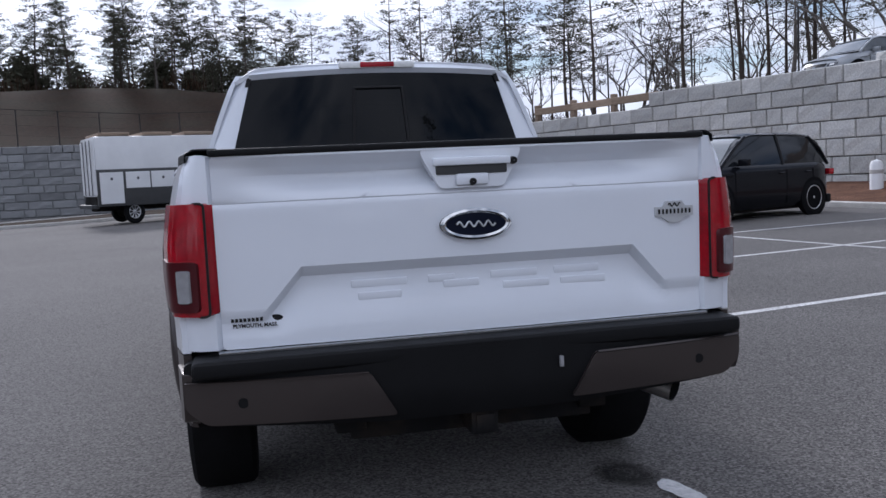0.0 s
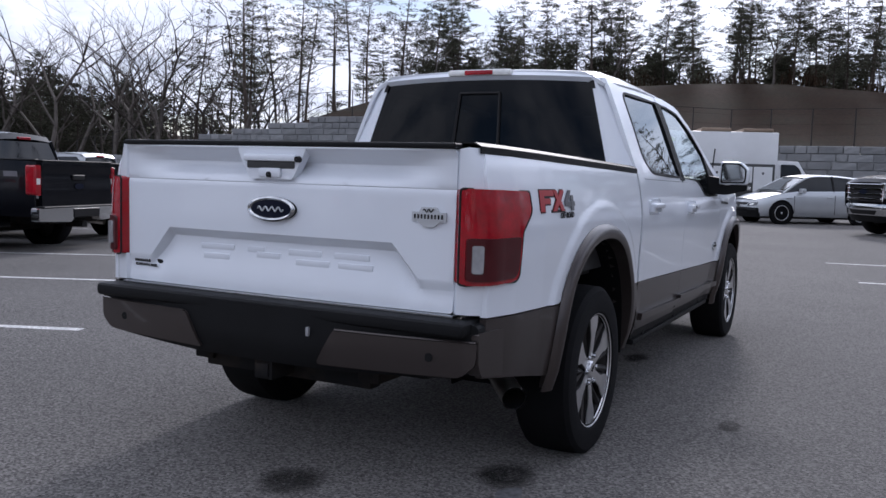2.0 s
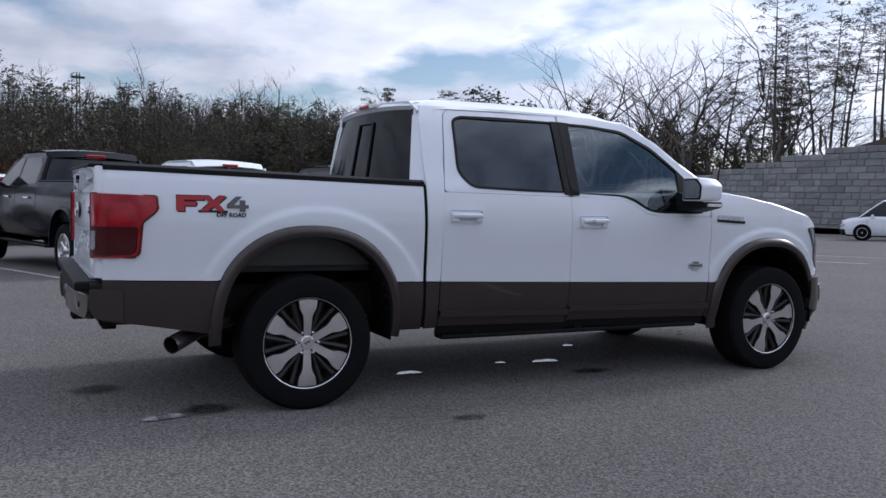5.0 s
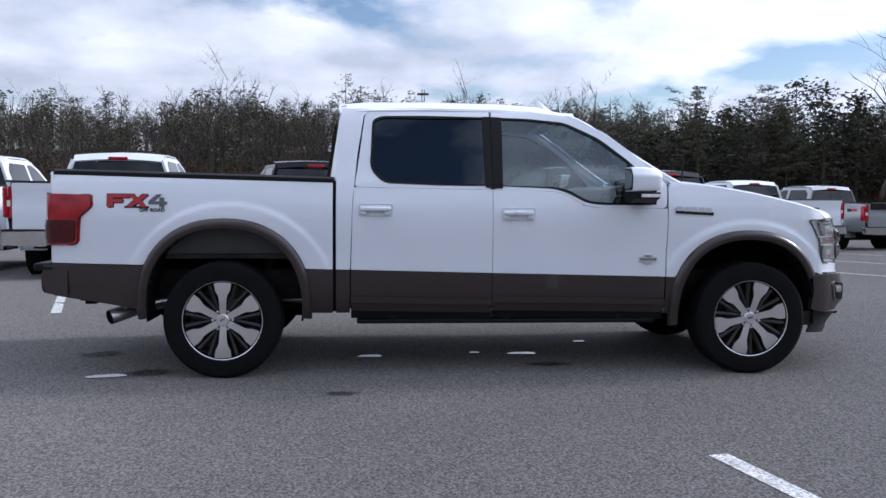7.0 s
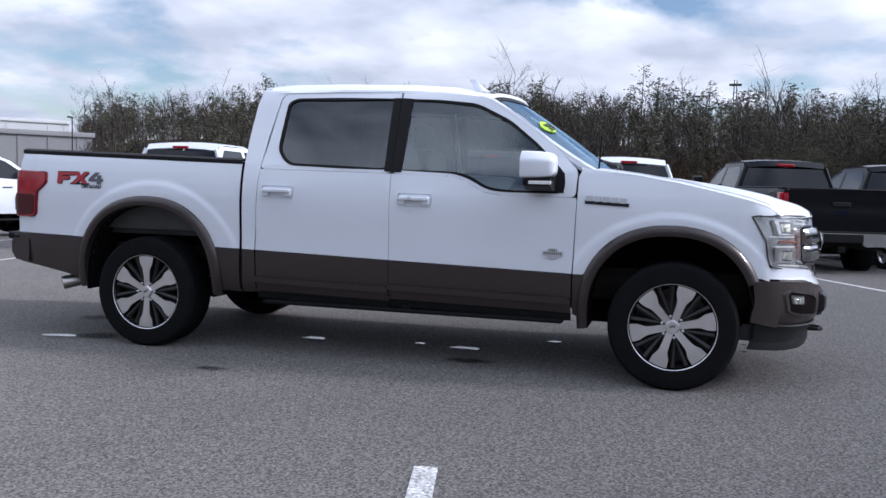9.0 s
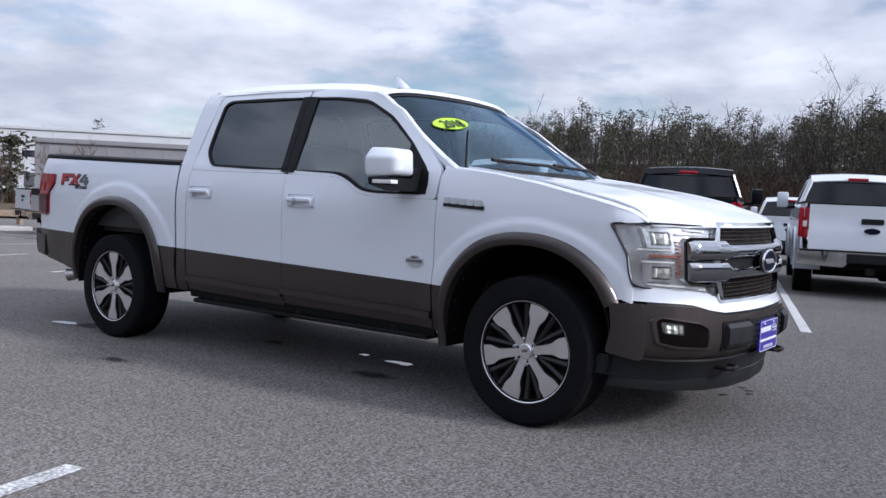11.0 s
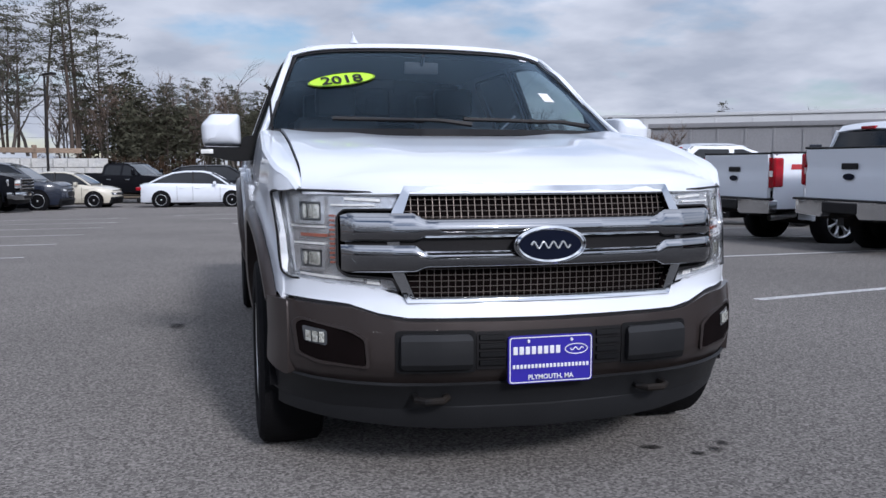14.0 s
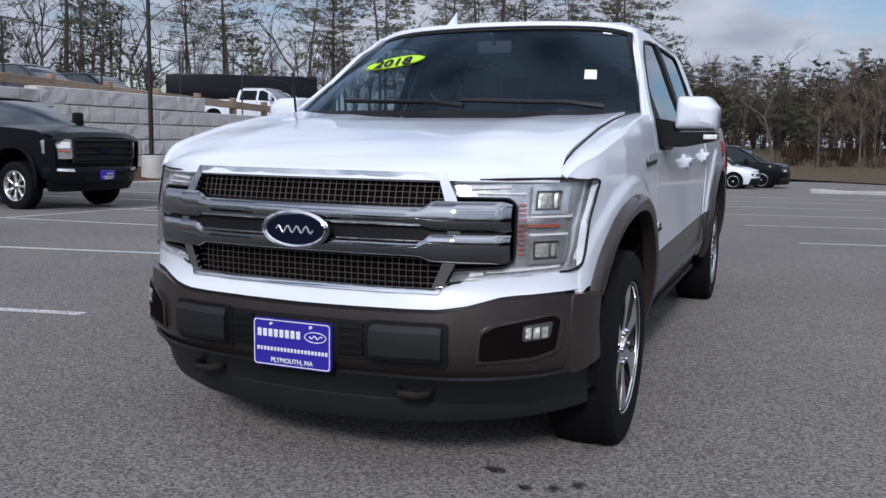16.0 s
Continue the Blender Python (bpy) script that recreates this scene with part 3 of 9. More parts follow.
for mirror, door in zip((False, True), rear_doors):
    part("pillar_trim", patch([(1.785, 1.304), (1.8332, 1.302), (1.8332, 1.806), (1.778, 1.806)], lambda y, z: flank(y, z, 0.0045), 0.1, (-0.02, 0, 0), mirror), PLASTIC, door, "gloss black window pillar")


def handle(y, z, lock):
    def build(mirror):
        bm = bmesh.new()
        x = flank(y, z)[0]
        box(bm, (x - 0.01, y - 0.115, z - 0.042), (x + 0.006, y + 0.115, z + 0.042), 0.018, 3)
        box(bm, (x, y - 0.105, z - 0.006), (x + 0.042, y + 0.105, z + 0.022), 0.013, 3)
        box(bm, (x, y - 0.105, z - 0.03), (x + 0.03, y - 0.06, z + 0.015), 0.01, 2)
        box(bm, (x, y + 0.06, z - 0.03), (x + 0.03, y + 0.105, z + 0.015), 0.01, 2)
        return shift(bm, Matrix.Diagonal((-1, 1, 1, 1))) if mirror else bm
    return build


for mirror, rd, fd in zip((False, True), rear_doors, front_doors):
    part("door_handle", handle(1.028, 1.146, False)(mirror), WHITE, rd, "white door handle")
    h = part("door_handle", handle(2.01, 1.122, True)(mirror), WHITE, fd, "white door handle with a keyhole")
    bm = bmesh.new()
    lathe(bm, [(0.0, 0.0001), (0.0, 0.011), (0.004, 0.011)][::-1], 12, "x", ((-1 if mirror else 1) * (flank(2.01, 1.122)[0] + 0.041), 1.985, 1.13))
    part("door_lock", bm, DECALBLACK, fd)


def nose_x(y, z):
    """How far out the nose reaches at a place along the body."""
    grid = np.linspace(0.5, 0.96, 47)
    return float(np.interp(-y, [-face(x, z)[1] for x in grid], grid, right=1.2)) if y > 4.03 else 1.2


wing_tab = table([(3.06, 1.352), (3.10, 1.355), (3.25, 1.342), (3.45, 1.318), (3.7, 1.278), (4.0, 1.213), (4.1, 1.190), (4.2, 1.158), (4.25, 1.130), (4.285, 1.102)])


def fender(mirror):
    over = [p for p in arch_line(FRONT_ARCH, 0, 180) if p[1] > band_z(p[0]) + 0.004]
    low = [(3.062, band_z(3.06)), (3.12, band_z(3.12))]
    front = [(4.235, 0.70), (4.236, 0.775), (4.224, 0.80), (4.206, 0.86), (4.196, 0.93), (4.150, 1.02), (4.108, 1.092)]
    top = [(4.262, 1.100), (4.262, 1.118), (4.235, 1.136), (4.19, 1.160), (4.0, 1.21), (3.7, 1.275), (3.45, 1.318), (3.25, 1.342), (3.10, 1.355), (3.075, 1.30)]
    return patch(low + over[::-1] + front + top, lambda y, z: (min(flank(y, z)[0], nose_x(y, z) + 0.004), y, z), 0.019, IN, mirror)


wings = both("front_wing", fender, WHITE)


def wing_top(mirror):
    """The rolled top of the wing, from the side to the bonnet's edge."""
    rows = []
    for y in np.linspace(3.09, 4.28, 30):
        z = wing_tab(y) - 0.002
        xo = max(min(flank(y, z)[0], nose_x(y, z) + 0.006), 0.858)
        xi = 0.846 - 0.010 * (y - 3.1)
        zi = z - 0.004
        rows.append([((-1 if mirror else 1) * x, y, zz) for x, zz in ((xo + 0.002, z - 0.004), (xo - 0.012, z + 0.008), ((xo + xi) / 2, z + 0.010), (xi - 0.002, zi + 0.006), (xi - 0.035, zi - 0.008))])
    return thicken(sheet(rows), 0.006)


for wing, mirror in zip(wings, (False, True)):
    part("wing_top", wing_top(mirror), WHITE, wing)


def fender_band(mirror):
    pts = [p for p in arch_line(FRONT_ARCH, 186, 120) if p[1] < band_z(p[0])]
    return patch([(3.062, 0.43)] + [(pts[0][0], 0.41)] + pts + [(3.15, band_z(3.15) - 0.005), (3.062, band_z(3.062) - 0.005)], flank, 0.06, IN, mirror)


both("lower_wing_panel", fender_band, STONE)


def flare(a, lo, hi, wide):
    """A moulding that rolls round a wheel arch."""
    def build(mirror):
        rows = []
        n = 30
        for k in range(n + 1):
            ang = lo + (hi - lo) * k / n
            row = []
            for g, out in ((wide, 0.004), (wide - 0.008, 0.022), (wide * 0.45, 0.036), (0.004, 0.038), (-0.016, 0.03), (-0.02, -0.07)):
                (y, z), = arc(a["cu"], a["cv"], a["ru"] + g, a["rv"] + g, ang, ang, 0 or 1, a["power"])[:1]
                zz = max(z, 0.38)
                x = side_z(min(zz, 1.1)) * taper_y(y) + 0.012 + out
                row.append((-x if mirror else x, y, z))
            rows.append(row)
        bm = sheet(rows)
        return thicken(bm, 0.004)
    return build


both("wheel_arch_flare", flare(REAR_ARCH, -6, 186, 0.05), STONE, None, "grey-brown wheel arch moulding")
both("wheel_arch_flare", flare(FRONT_ARCH, 24, 188, 0.05), STONE, None, "grey-brown wheel arch moulding")


def arch_liner(a, lo, hi):
    def build(mirror):
        rows = []
        for k in range(25):
            ang = lo + (hi - lo) * k / 24
            (y, z), = arc(a["cu"], a["cv"], a["ru"] - 0.01, a["rv"] - 0.01, ang, ang, 1, a["power"])[:1]
            rows.append([((-1 if mirror else 1) * x, y, z) for x in (0.96, 0.8, 0.62, 0.5)])
        return thicken(sheet(rows), 0.01)
    return build


def well_wall(a):
    """The inner wall of a wheel well."""
    return lambda mirror: patch(arch_line(a, -10, 190), lambda y, z: (0.5, y, z), 0.3, (-0.01, 0, 0), mirror)


# wells and liners take the gap black, which paints in the arches' shade
both("wheel_well_wall", well_wall(REAR_ARCH), SEAM)
both("wheel_well_wall", well_wall(FRONT_ARCH), SEAM)
both("wheel_arch_liner", arch_liner(REAR_ARCH, -8, 188), SEAM)
both("wheel_arch_liner", arch_liner(FRONT_ARCH, -8, 188), SEAM)

# inner shell that shuts the seams and the wheel wells
bm = bmesh.new()
box(bm, (-0.66, -1.05, 0.50), (0.66, 4.2, 0.72), 0.03)
box(bm, (-0.90, 0.60, 0.46), (0.90, 3.06, 0.70), 0.03)
box(bm, (-0.80, 0.80, 0.66), (0.80, 0.86, 1.32), 0.02)
box(bm, (-0.88, 3.05, 0.66), (0.88, 3.1, 1.25), 0.02)
box(bm, (-0.58, 4.1, 0.45), (0.58, 4.35, 1.05), 0.02)
part("inner_shell", bm, DARK, hero)
bm = bmesh.new()
for s in (-1, 1):
    box(bm, (s * 0.42 - 0.05, -1.1, 0.47), (s * 0.42 + 0.05, 4.3, 0.62), 0.01)
    # added dark fillers that keep the bed and door gaps black
    box(bm, (s * 0.86 - 0.04, 0.72, 0.47), (s * 0.86 + 0.04, 0.78, 1.34))
    for y0, y1 in ((0.848, 0.868), (1.82, 1.85), (3.04, 3.07)):
        box(bm, (s * 0.92 - 0.025, y0, 0.47), (s * 0.92 + 0.025, y1, 1.28))
part("chassis", bm, DARK, hero)

# roof, pillars, glass
roof_half = table([(0.70, 0.70), (0.8, 0.715), (1.0, 0.72), (2.3, 0.705), (2.55, 0.69)])


def screen_point(u, v):
    """The windscreen: u across (-1..1), v up (0..1)."""
    w = 0.926 + (0.716 - 0.926) * v
    bow = 1 - u * u
    y = 3.13 + (2.43 - 3.13) * v + 0.13 * bow * (1 - 0.25 * v)
    z = 1.335 + (1.828 - 1.335) * v + 0.016 * bow * v + 0.012 * math.sin(math.pi * v) - 0.03 * abs(u) ** 8 * v
    return (w * u, y, z)


rows = []
for f in list(np.linspace(0, 0.97, 24)) + [0.99, 1.0]:
    row = []
    for k in range(-14, 15):
        t = k / 14
        edge = screen_point(t, 1.0)
        y0 = 0.78 - 0.035 * (1 - t * t)
        y = y0 + (edge[1] - 0.008 - y0) * f
        meet = smooth_step(0.84, 1.0, f)
        w = (roof_half(y) + 0.012) * (1 - meet) + 0.722 * meet
        crown = (0.034 - 0.016 * smooth_step(0.9, 1.8, y)) * (1 - abs(t) ** 2.2) - 0.055 * max(0, abs(t) - 0.86) / 0.14
        z = (roof_z(y) - 0.012 + crown) * (1 - meet) + (edge[2] + 0.007) * meet
        row.append((w * t, y, z))
    rows.append(row)
rows.append([(x, y + 0.006, z - 0.012) for x, y, z in rows[-1]])
part("roof", thicken(sheet(rows), -0.02), WHITE, hero)
for s in (-1, 1):
    bm = bmesh.new()
    tube(bm, [(s * x, y, z) for x, y, z in ((0.712, 0.95, 1.850), (0.722, 1.4, 1.858), (0.718, 1.9, 1.853), (0.708, 2.2, 1.837), (0.70, 2.40, 1.815))], 0.007, 6)
    part("roof_moulding", bm, WHITE, hero)


def pillar(mirror):
    """A windscreen pillar, from the roof's corner to the wing."""
    s = -1 if mirror else 1
    rows = []
    for t in np.linspace(0, 1, 12):
        y = 2.36 + 0.78 * t
        z = table([(0, 1.815), (0.12, 1.782), (0.35, 1.662), (0.6, 1.525), (0.85, 1.40), (1, 1.335)])(t)
        xo = side_z(z) * 1.0
        row = [(s * (xo - 0.004), y + 0.02, z - 0.018), (s * xo, y + 0.035, z + 0.004), (s * (xo - 0.012), y + 0.04, z + 0.015), (s * (xo - 0.022), y + 0.045, z + 0.014), (s * (xo - 0.028), y + 0.042, z + 0.008), (s * (xo - 0.028), y, z - 0.03)]
        rows.append(row + row[:1])
    bm = sheet(rows)
    bmesh.ops.recalc_face_normals(bm, faces=bm.faces)
    return bm


both("windscreen_pillar", pillar, WHITE)


g = part("windscreen", sheet([[screen_point(u, v) for u in np.linspace(1, -1, 19)] for v in np.linspace(0, 1, 9)]), GLASS_SCREEN, hero)
g.visible_shadow = False
rim_o = [(-1, 0), (0, -0.01), (1, 0), (1, 1), (0, 1.01), (-1, 1)]
rim_i = [(-0.974, 0.05), (0, 0.05), (0.974, 0.05), (0.972, 0.955), (0, 0.95), (-0.972, 0.955)]
part("windscreen_surround", ring_panel(rim_o, rim_i, lambda u, v: Vector(screen_point(u, v)) + Vector((0, 0.003, 0.004)), 8, None, False, 1), DECALBLACK, hero)
# the bonnet
rows = []
for t in list(np.linspace(0, 0.93, 22)) + [0.95, 0.965, 0.98, 0.99, 1.0]:
    row = []
    for k in range(-20, 21):
        u = k / 20
        half = 0.842 - 0.012 * t
        x = half * u
        y_back = 3.18 + 0.12 * (1 - u * u)
        y_front = nose_y(abs(x)) - 0.055 - 0.02 * smooth_step(0.5, 0.85, abs(x))
        y = y_back + (y_front - y_back) * t
        rim_w = abs(u) ** 3.2
        z = hood_z(y) * (1 - rim_w) + (wing_tab(y) + 0.001) * rim_w
        bulge = 0.008 * math.exp(-((abs(x) - 0.52 + 0.05 * t) / 0.11) ** 2) * (1 - smooth_step(0.75, 1.0, t))
        z = max(z + bulge, 1.104)
        if t > 0.93:
            z = 1.104 + (z - 1.104) * math.sqrt(max(0, 1 - ((t - 0.93) / 0.07) ** 2))
        row.append((x, y, z))
    rows.append(row)
for row in (rows[-1],):
    rows.append([(x * 0.995, y + 0.012, z - 0.022) for x, y, z in row])
edges = [[(x + (0.004 if k else -0.004), y, z + 0.0005) for x, y, z in (row[-1 if k else 0] for row in rows[:-3])] for k in (0, 1)]
bonnet = part("bonnet", thicken(sheet(rows), -0.015), WHITE, hero)
for edge in edges:
    bm = bmesh.new()
    tube(bm, edge, 0.0032, 5)
    part("bonnet_seam", bm, SEAM, bonnet)
# scuttle and wipers
bm = sheet([[(u * 0.84, y + 0.12 * (1 - u * u), z) for u in np.linspace(-1, 1, 11)] for y, z in ((3.10, 1.316), (3.16, 1.320), (3.21, 1.304), (3.22, 1.27))])
part("scuttle", thicken(bm, 0.01), PLASTIC, hero)
for x0, x1 in ((0.52, -0.08), (-0.08, -0.68)):
    bm = bmesh.new()
    p0, p1 = Vector(screen_point(x0 / 0.84, 0.06)) + Vector((0, 0.03, 0.03)), Vector(screen_point(x1 / 0.84, 0.03)) + Vector((0, 0.03, 0.035))
    mid = (p0 + p1) / 2 + Vector((0, -0.01, 0.018))
    tube(bm, [p1, (p1 + mid) / 2 + Vector((0, 0.02, 0.008)), mid, p0 + Vector((0, -0.015, 0.015))], [0.014, 0.011, 0.008, 0.005], 6)
    tube(bm, [p0 + Vector((0.03, -0.02, 0.018)), mid + Vector((-0.1, 0.0, -0.004))], 0.011, 6)
    part("wiper", bm, DECALBLACK, hero)

# rear window and its frame
def back_point(u, v):
    w = 0.80 + (0.655 - 0.80) * v
    return (w * u, 0.715 + 0.075 * v - 0.05 * (1 - u * u), 1.36 + (1.842 - 1.36) * v + 0.022 * v * (1 - u * u))


g = part("rear_window", sheet([[back_point(u, v) for u in np.linspace(-1, 1, 15)] for v in np.linspace(0, 1, 6)]), GLASS_TINT, hero, "dark tinted rear window")
g.visible_shadow = False
for s in (-1, 1):
    rows = []
    for t in np.linspace(0, 1, 10):
        z = 1.33 + t * 0.525
        b = back_point(s, t)
        xo = side_z(z) + 0.004
        rows.append([(b[0] - s * 0.005, b[1] - 0.006, z), (b[0] + s * 0.03, b[1] - 0.004, z), (s * (xo - 0.02), b[1] + 0.03, z), (s * xo, b[1] + 0.085 + 0.02 * t, z)])
    part("rear_pillar", thicken(sheet(rows), 0.01), WHITE, hero)
    bm = sheet([[(p[0], p[1] - 0.004, p[2]) for p in (back_point(s * 0.985, v), back_point(s * 1.02, v))] for v in (0.9, 0.97, 1.05)])
    part("rear_window_clip", thicken(bm, 0.006), DECALBLACK, hero)
bm = bmesh.new()
for a, b in (((-0.185, 0.02), (-0.185, 0.82)), ((-0.185, 0.82), (0.19, 0.82)), ((0.19, 0.82), (0.19, 0.02))):
    tube(bm, [Vector(back_point(a[0] + (b[0] - a[0]) * t, a[1] + (b[1] - a[1]) * t)) + Vector((0, -0.006, 0)) for t in np.linspace(0, 1, 6)], 0.009, 5)
part("sliding_window_frame", bm, DECALBLACK, hero)
rows = [[(x, 0.765 - 0.05 * (1 - (x / 0.66) ** 2) + dy, 1.875 + dz + 0.02 * (1 - (x / 0.66) ** 2)) for x in np.linspace(-0.66, 0.66, 15)] for dy, dz in ((0.02, -0.045), (0.0, -0.02), (0.02, 0.0), (0.06, 0.008))]
part("rear_roof_edge", thicken(sheet(rows), 0.006), WHITE, hero)
brake = bmesh.new()
box(brake, (-0.2, 0.70, 1.872), (0.2, 0.76, 1.908), 0.012)
brake_ob = part("high_brake_light", brake, CLEARLENS, hero, "clear high-level brake light with a red middle")
bm = bmesh.new()
box(bm, (-0.09, 0.694, 1.876), (0.09, 0.74, 1.904), 0.006)
part("red_lens", bm, RED, brake_ob)

# the bed: floor, walls, rails
bm = bmesh.new()
box(bm, (-0.80, -1.08, 0.80), (0.80, 0.72, 0.86), 0.01)
for s in (-1, 1):
    box(bm, (s * 0.84 - 0.03, -1.08, 0.84), (s * 0.84 + 0.03, 0.72, 1.34), 0.01)
    box(bm, (s * 0.66 - 0.16, -0.42, 0.84), (s * 0.66 + 0.16, 0.42, 1.08), 0.05)
box(bm, (-0.85, 0.68, 0.84), (0.85, 0.73, 1.345), 0.01)
part("bed_liner", bm, GREYPLASTIC, hero)


def rail(mirror):
    rows = []
    for y in np.linspace(-1.12, 0.745, 14):
        z = rail_z(y)
        xo = side_z(z - 0.012) * taper_y(y)
        rows.append([((-1 if mirror else 1) * x, y, zz) for x, zz in ((xo + 0.007, z - 0.022), (xo + 0.005, z + 0.004), (xo - 0.02, z + 0.018), (xo - 0.09, z + 0.018), (xo - 0.105, z + 0.0), (xo - 0.105, z - 0.05))])
    return thicken(sheet(rows), 0.005)


both("bed_rail_cap", rail, PLASTIC)

# tailgate
def gate_lay(x, z, out=0.0):
    """The tailgate's outer skin: a hollow under the top edge and a stepped panel below."""
    y = rear_y
    y += 0.058 * smooth_step(1.245, 1.315, z) * smooth_step(0.80, 0.5, abs(x)) * (1 - smooth_step(1.32, 1.378, z))
    y -= 0.014 * smooth_step(1.35, 1.38, z)
    y += 0.004 * (1 - smooth_step(0.0, 0.008, abs(z - 1.238)))
    edge = 1.035 - 0.13 * min(1, max(0, (abs(x) - 0.555) / 0.115))
    deep = 0.036 - 0.026 * smooth_step(0.60, 0.70, abs(x))
    t = min(1, max(0, (edge - z) / 0.034))
    y += deep * t * (1 - 0.75 * smooth_step(edge - 0.04, 0.80, z))
    y += 0.02 * (abs(x) / 0.81) ** 3
    return (x, y - out, z)


GATE_CUTS = [((0, z), (0, 1)) for z in (1.035, 1.018, 1.001, 0.905, 0.888, 0.871, 1.242, 1.238, 1.234, 1.378, 1.35, 1.32)] + [((sx * 0.555, 1.035 - dz), (sx * 0.13, 0.115)) for sx in (-1, 1) for dz in (0, 0.017, 0.034)]
gate = tagged(part("tailgate", patch(rounded([(-0.806, 0.79), (0.806, 0.79), (0.812, 1.384), (-0.812, 1.384)], 0.015), lambda x, z: gate_lay(x, z), 0.02, (0, 0.05, 0), False, GATE_CUTS), WHITE, hero), "closed white tailgate")
bm = bmesh.new()
box(bm, (-0.815, rear_y - 0.012, 1.385), (0.815, rear_y + 0.06, 1.406), 0.009, 3)
part("tailgate_cap", bm, PLASTIC, gate)
bm = bmesh.new()
box(bm, (-0.82, rear_y - 0.004, 0.772), (0.82, rear_y + 0.05, 0.788), 0.003)
part("tailgate_sill", bm, SATIN, gate)
latch = part("tailgate_handle", patch(rounded([(-0.168, 1.378), (-0.158, 1.35), (-0.105, 1.255), (0.105, 1.255), (0.158, 1.35), (0.168, 1.378)], 0.015), lambda x, z: (x, rear_y - 0.012 + 0.012 * smooth_step(0.13, 0.0, abs(z - 1.31)) * 0, z), 0.05, (0, 0.04, 0)), WHITE, gate, "white tailgate handle surround")
# grey box for the shaded hollow in the white skin; nothing is sunk
bm = bmesh.new()
box(bm, (-0.118, rear_y - 0.018, 1.297), (0.118, rear_y - 0.004, 1.336), 0.008)
part("handle_recess", bm, GREYPLASTIC, latch)
bm = bmesh.new()
box(bm, (-0.128, rear_y - 0.030, 1.326), (0.128, rear_y - 0.006, 1.352), 0.008)
part("handle_grip", bm, WHITE, latch)
bm = bmesh.new()
box(bm, (-0.055, rear_y - 0.024, 1.262), (0.055, rear_y - 0.008, 1.3), 0.01)
part("camera_housing", bm, WHITE, latch)
for x, z in ((0.0, 1.273), (0.138, 1.335)):
    bm = bmesh.new()
    lathe(bm, [(rear_y - 0.03, 0.001), (rear_y - 0.03, 0.011), (rear_y - 0.01, 0.013)], 14, "y", (x, 0, z))
    part("camera_lens", bm, DECALBLACK, latch)
# stamped bars across the lower panel
for x0, x1, z in ((-0.40, -0.22, 0.965), (-0.38, -0.24, 0.925), (-0.15, -0.06, 0.965), (-0.10, 0.02, 0.945), (0.06, 0.22, 0.965), (0.10, 0.26, 0.928), (0.28, 0.44, 0.965), (0.30, 0.46, 0.928)):
    bm = bmesh.new()
    front_y = gate_lay((x0 + x1) / 2, z)[1] - 0.0035
    box(bm, (x0, front_y, z - 0.012), (x1, front_y + 0.03, z + 0.012), 0.003)
    part("stamped_bar", bm, WHITE, gate)


def oval_badge(parent, w, h, m, name="emblem"):
    bm = bmesh.new()
    def disc(rw, rh, y0, y1):
        pts = [(rw * math.cos(a), rh * math.sin(a)) for a in np.linspace(0, 2 * math.pi, 40, endpoint=False)]
        a = [bm.verts.new((x, y0, z)) for x, z in pts]
        b = [bm.verts.new((x * 0.96, y1, z * 0.94)) for x, z in pts]
        for k in range(40):
            bm.faces.new((a[k], a[(k + 1) % 40], b[(k + 1) % 40], b[k]))
        bm.faces.new(b)
    disc(w / 2, h / 2, 0, -0.014)
    bmesh.ops.recalc_face_normals(bm, faces=bm.faces)
    ob = part(name, shift(bm, m), DECALBLACK, parent, "dark blue oval emblem with a chrome ring")
    bm = bmesh.new()
    for f, r in ((0.90, 0.0068), (0.98, 0.003)):
        pts = [(f * w / 2 * math.cos(a), -0.015, f * h / 2 * math.sin(a)) for a in np.linspace(0, 2 * math.pi, 40)]
        tube(bm, pts, r, 5)
    part("chrome_ring", shift(bm, m), CHROME, ob)
    bm = bmesh.new()
    pts = [bm.verts.new((0.87 * w / 2 * math.cos(a), -0.016, 0.87 * h / 2 * math.sin(a))) for a in np.linspace(0, 2 * math.pi, 36, endpoint=False)]
    bm.faces.new(pts)
    part("blue_field", shift(bm, m), BLUE, ob)
    bm = bmesh.new()
    wave = [(-0.27 * w + 0.54 * w * t, -0.019, 0.085 * h * math.sin(t * 25.1)) for t in np.linspace(0, 1, 60)]
    tube(bm, wave, 0.0034, 5)
    part("emblem_script", shift(bm, m), SILVER_PAINT, ob)
    return ob


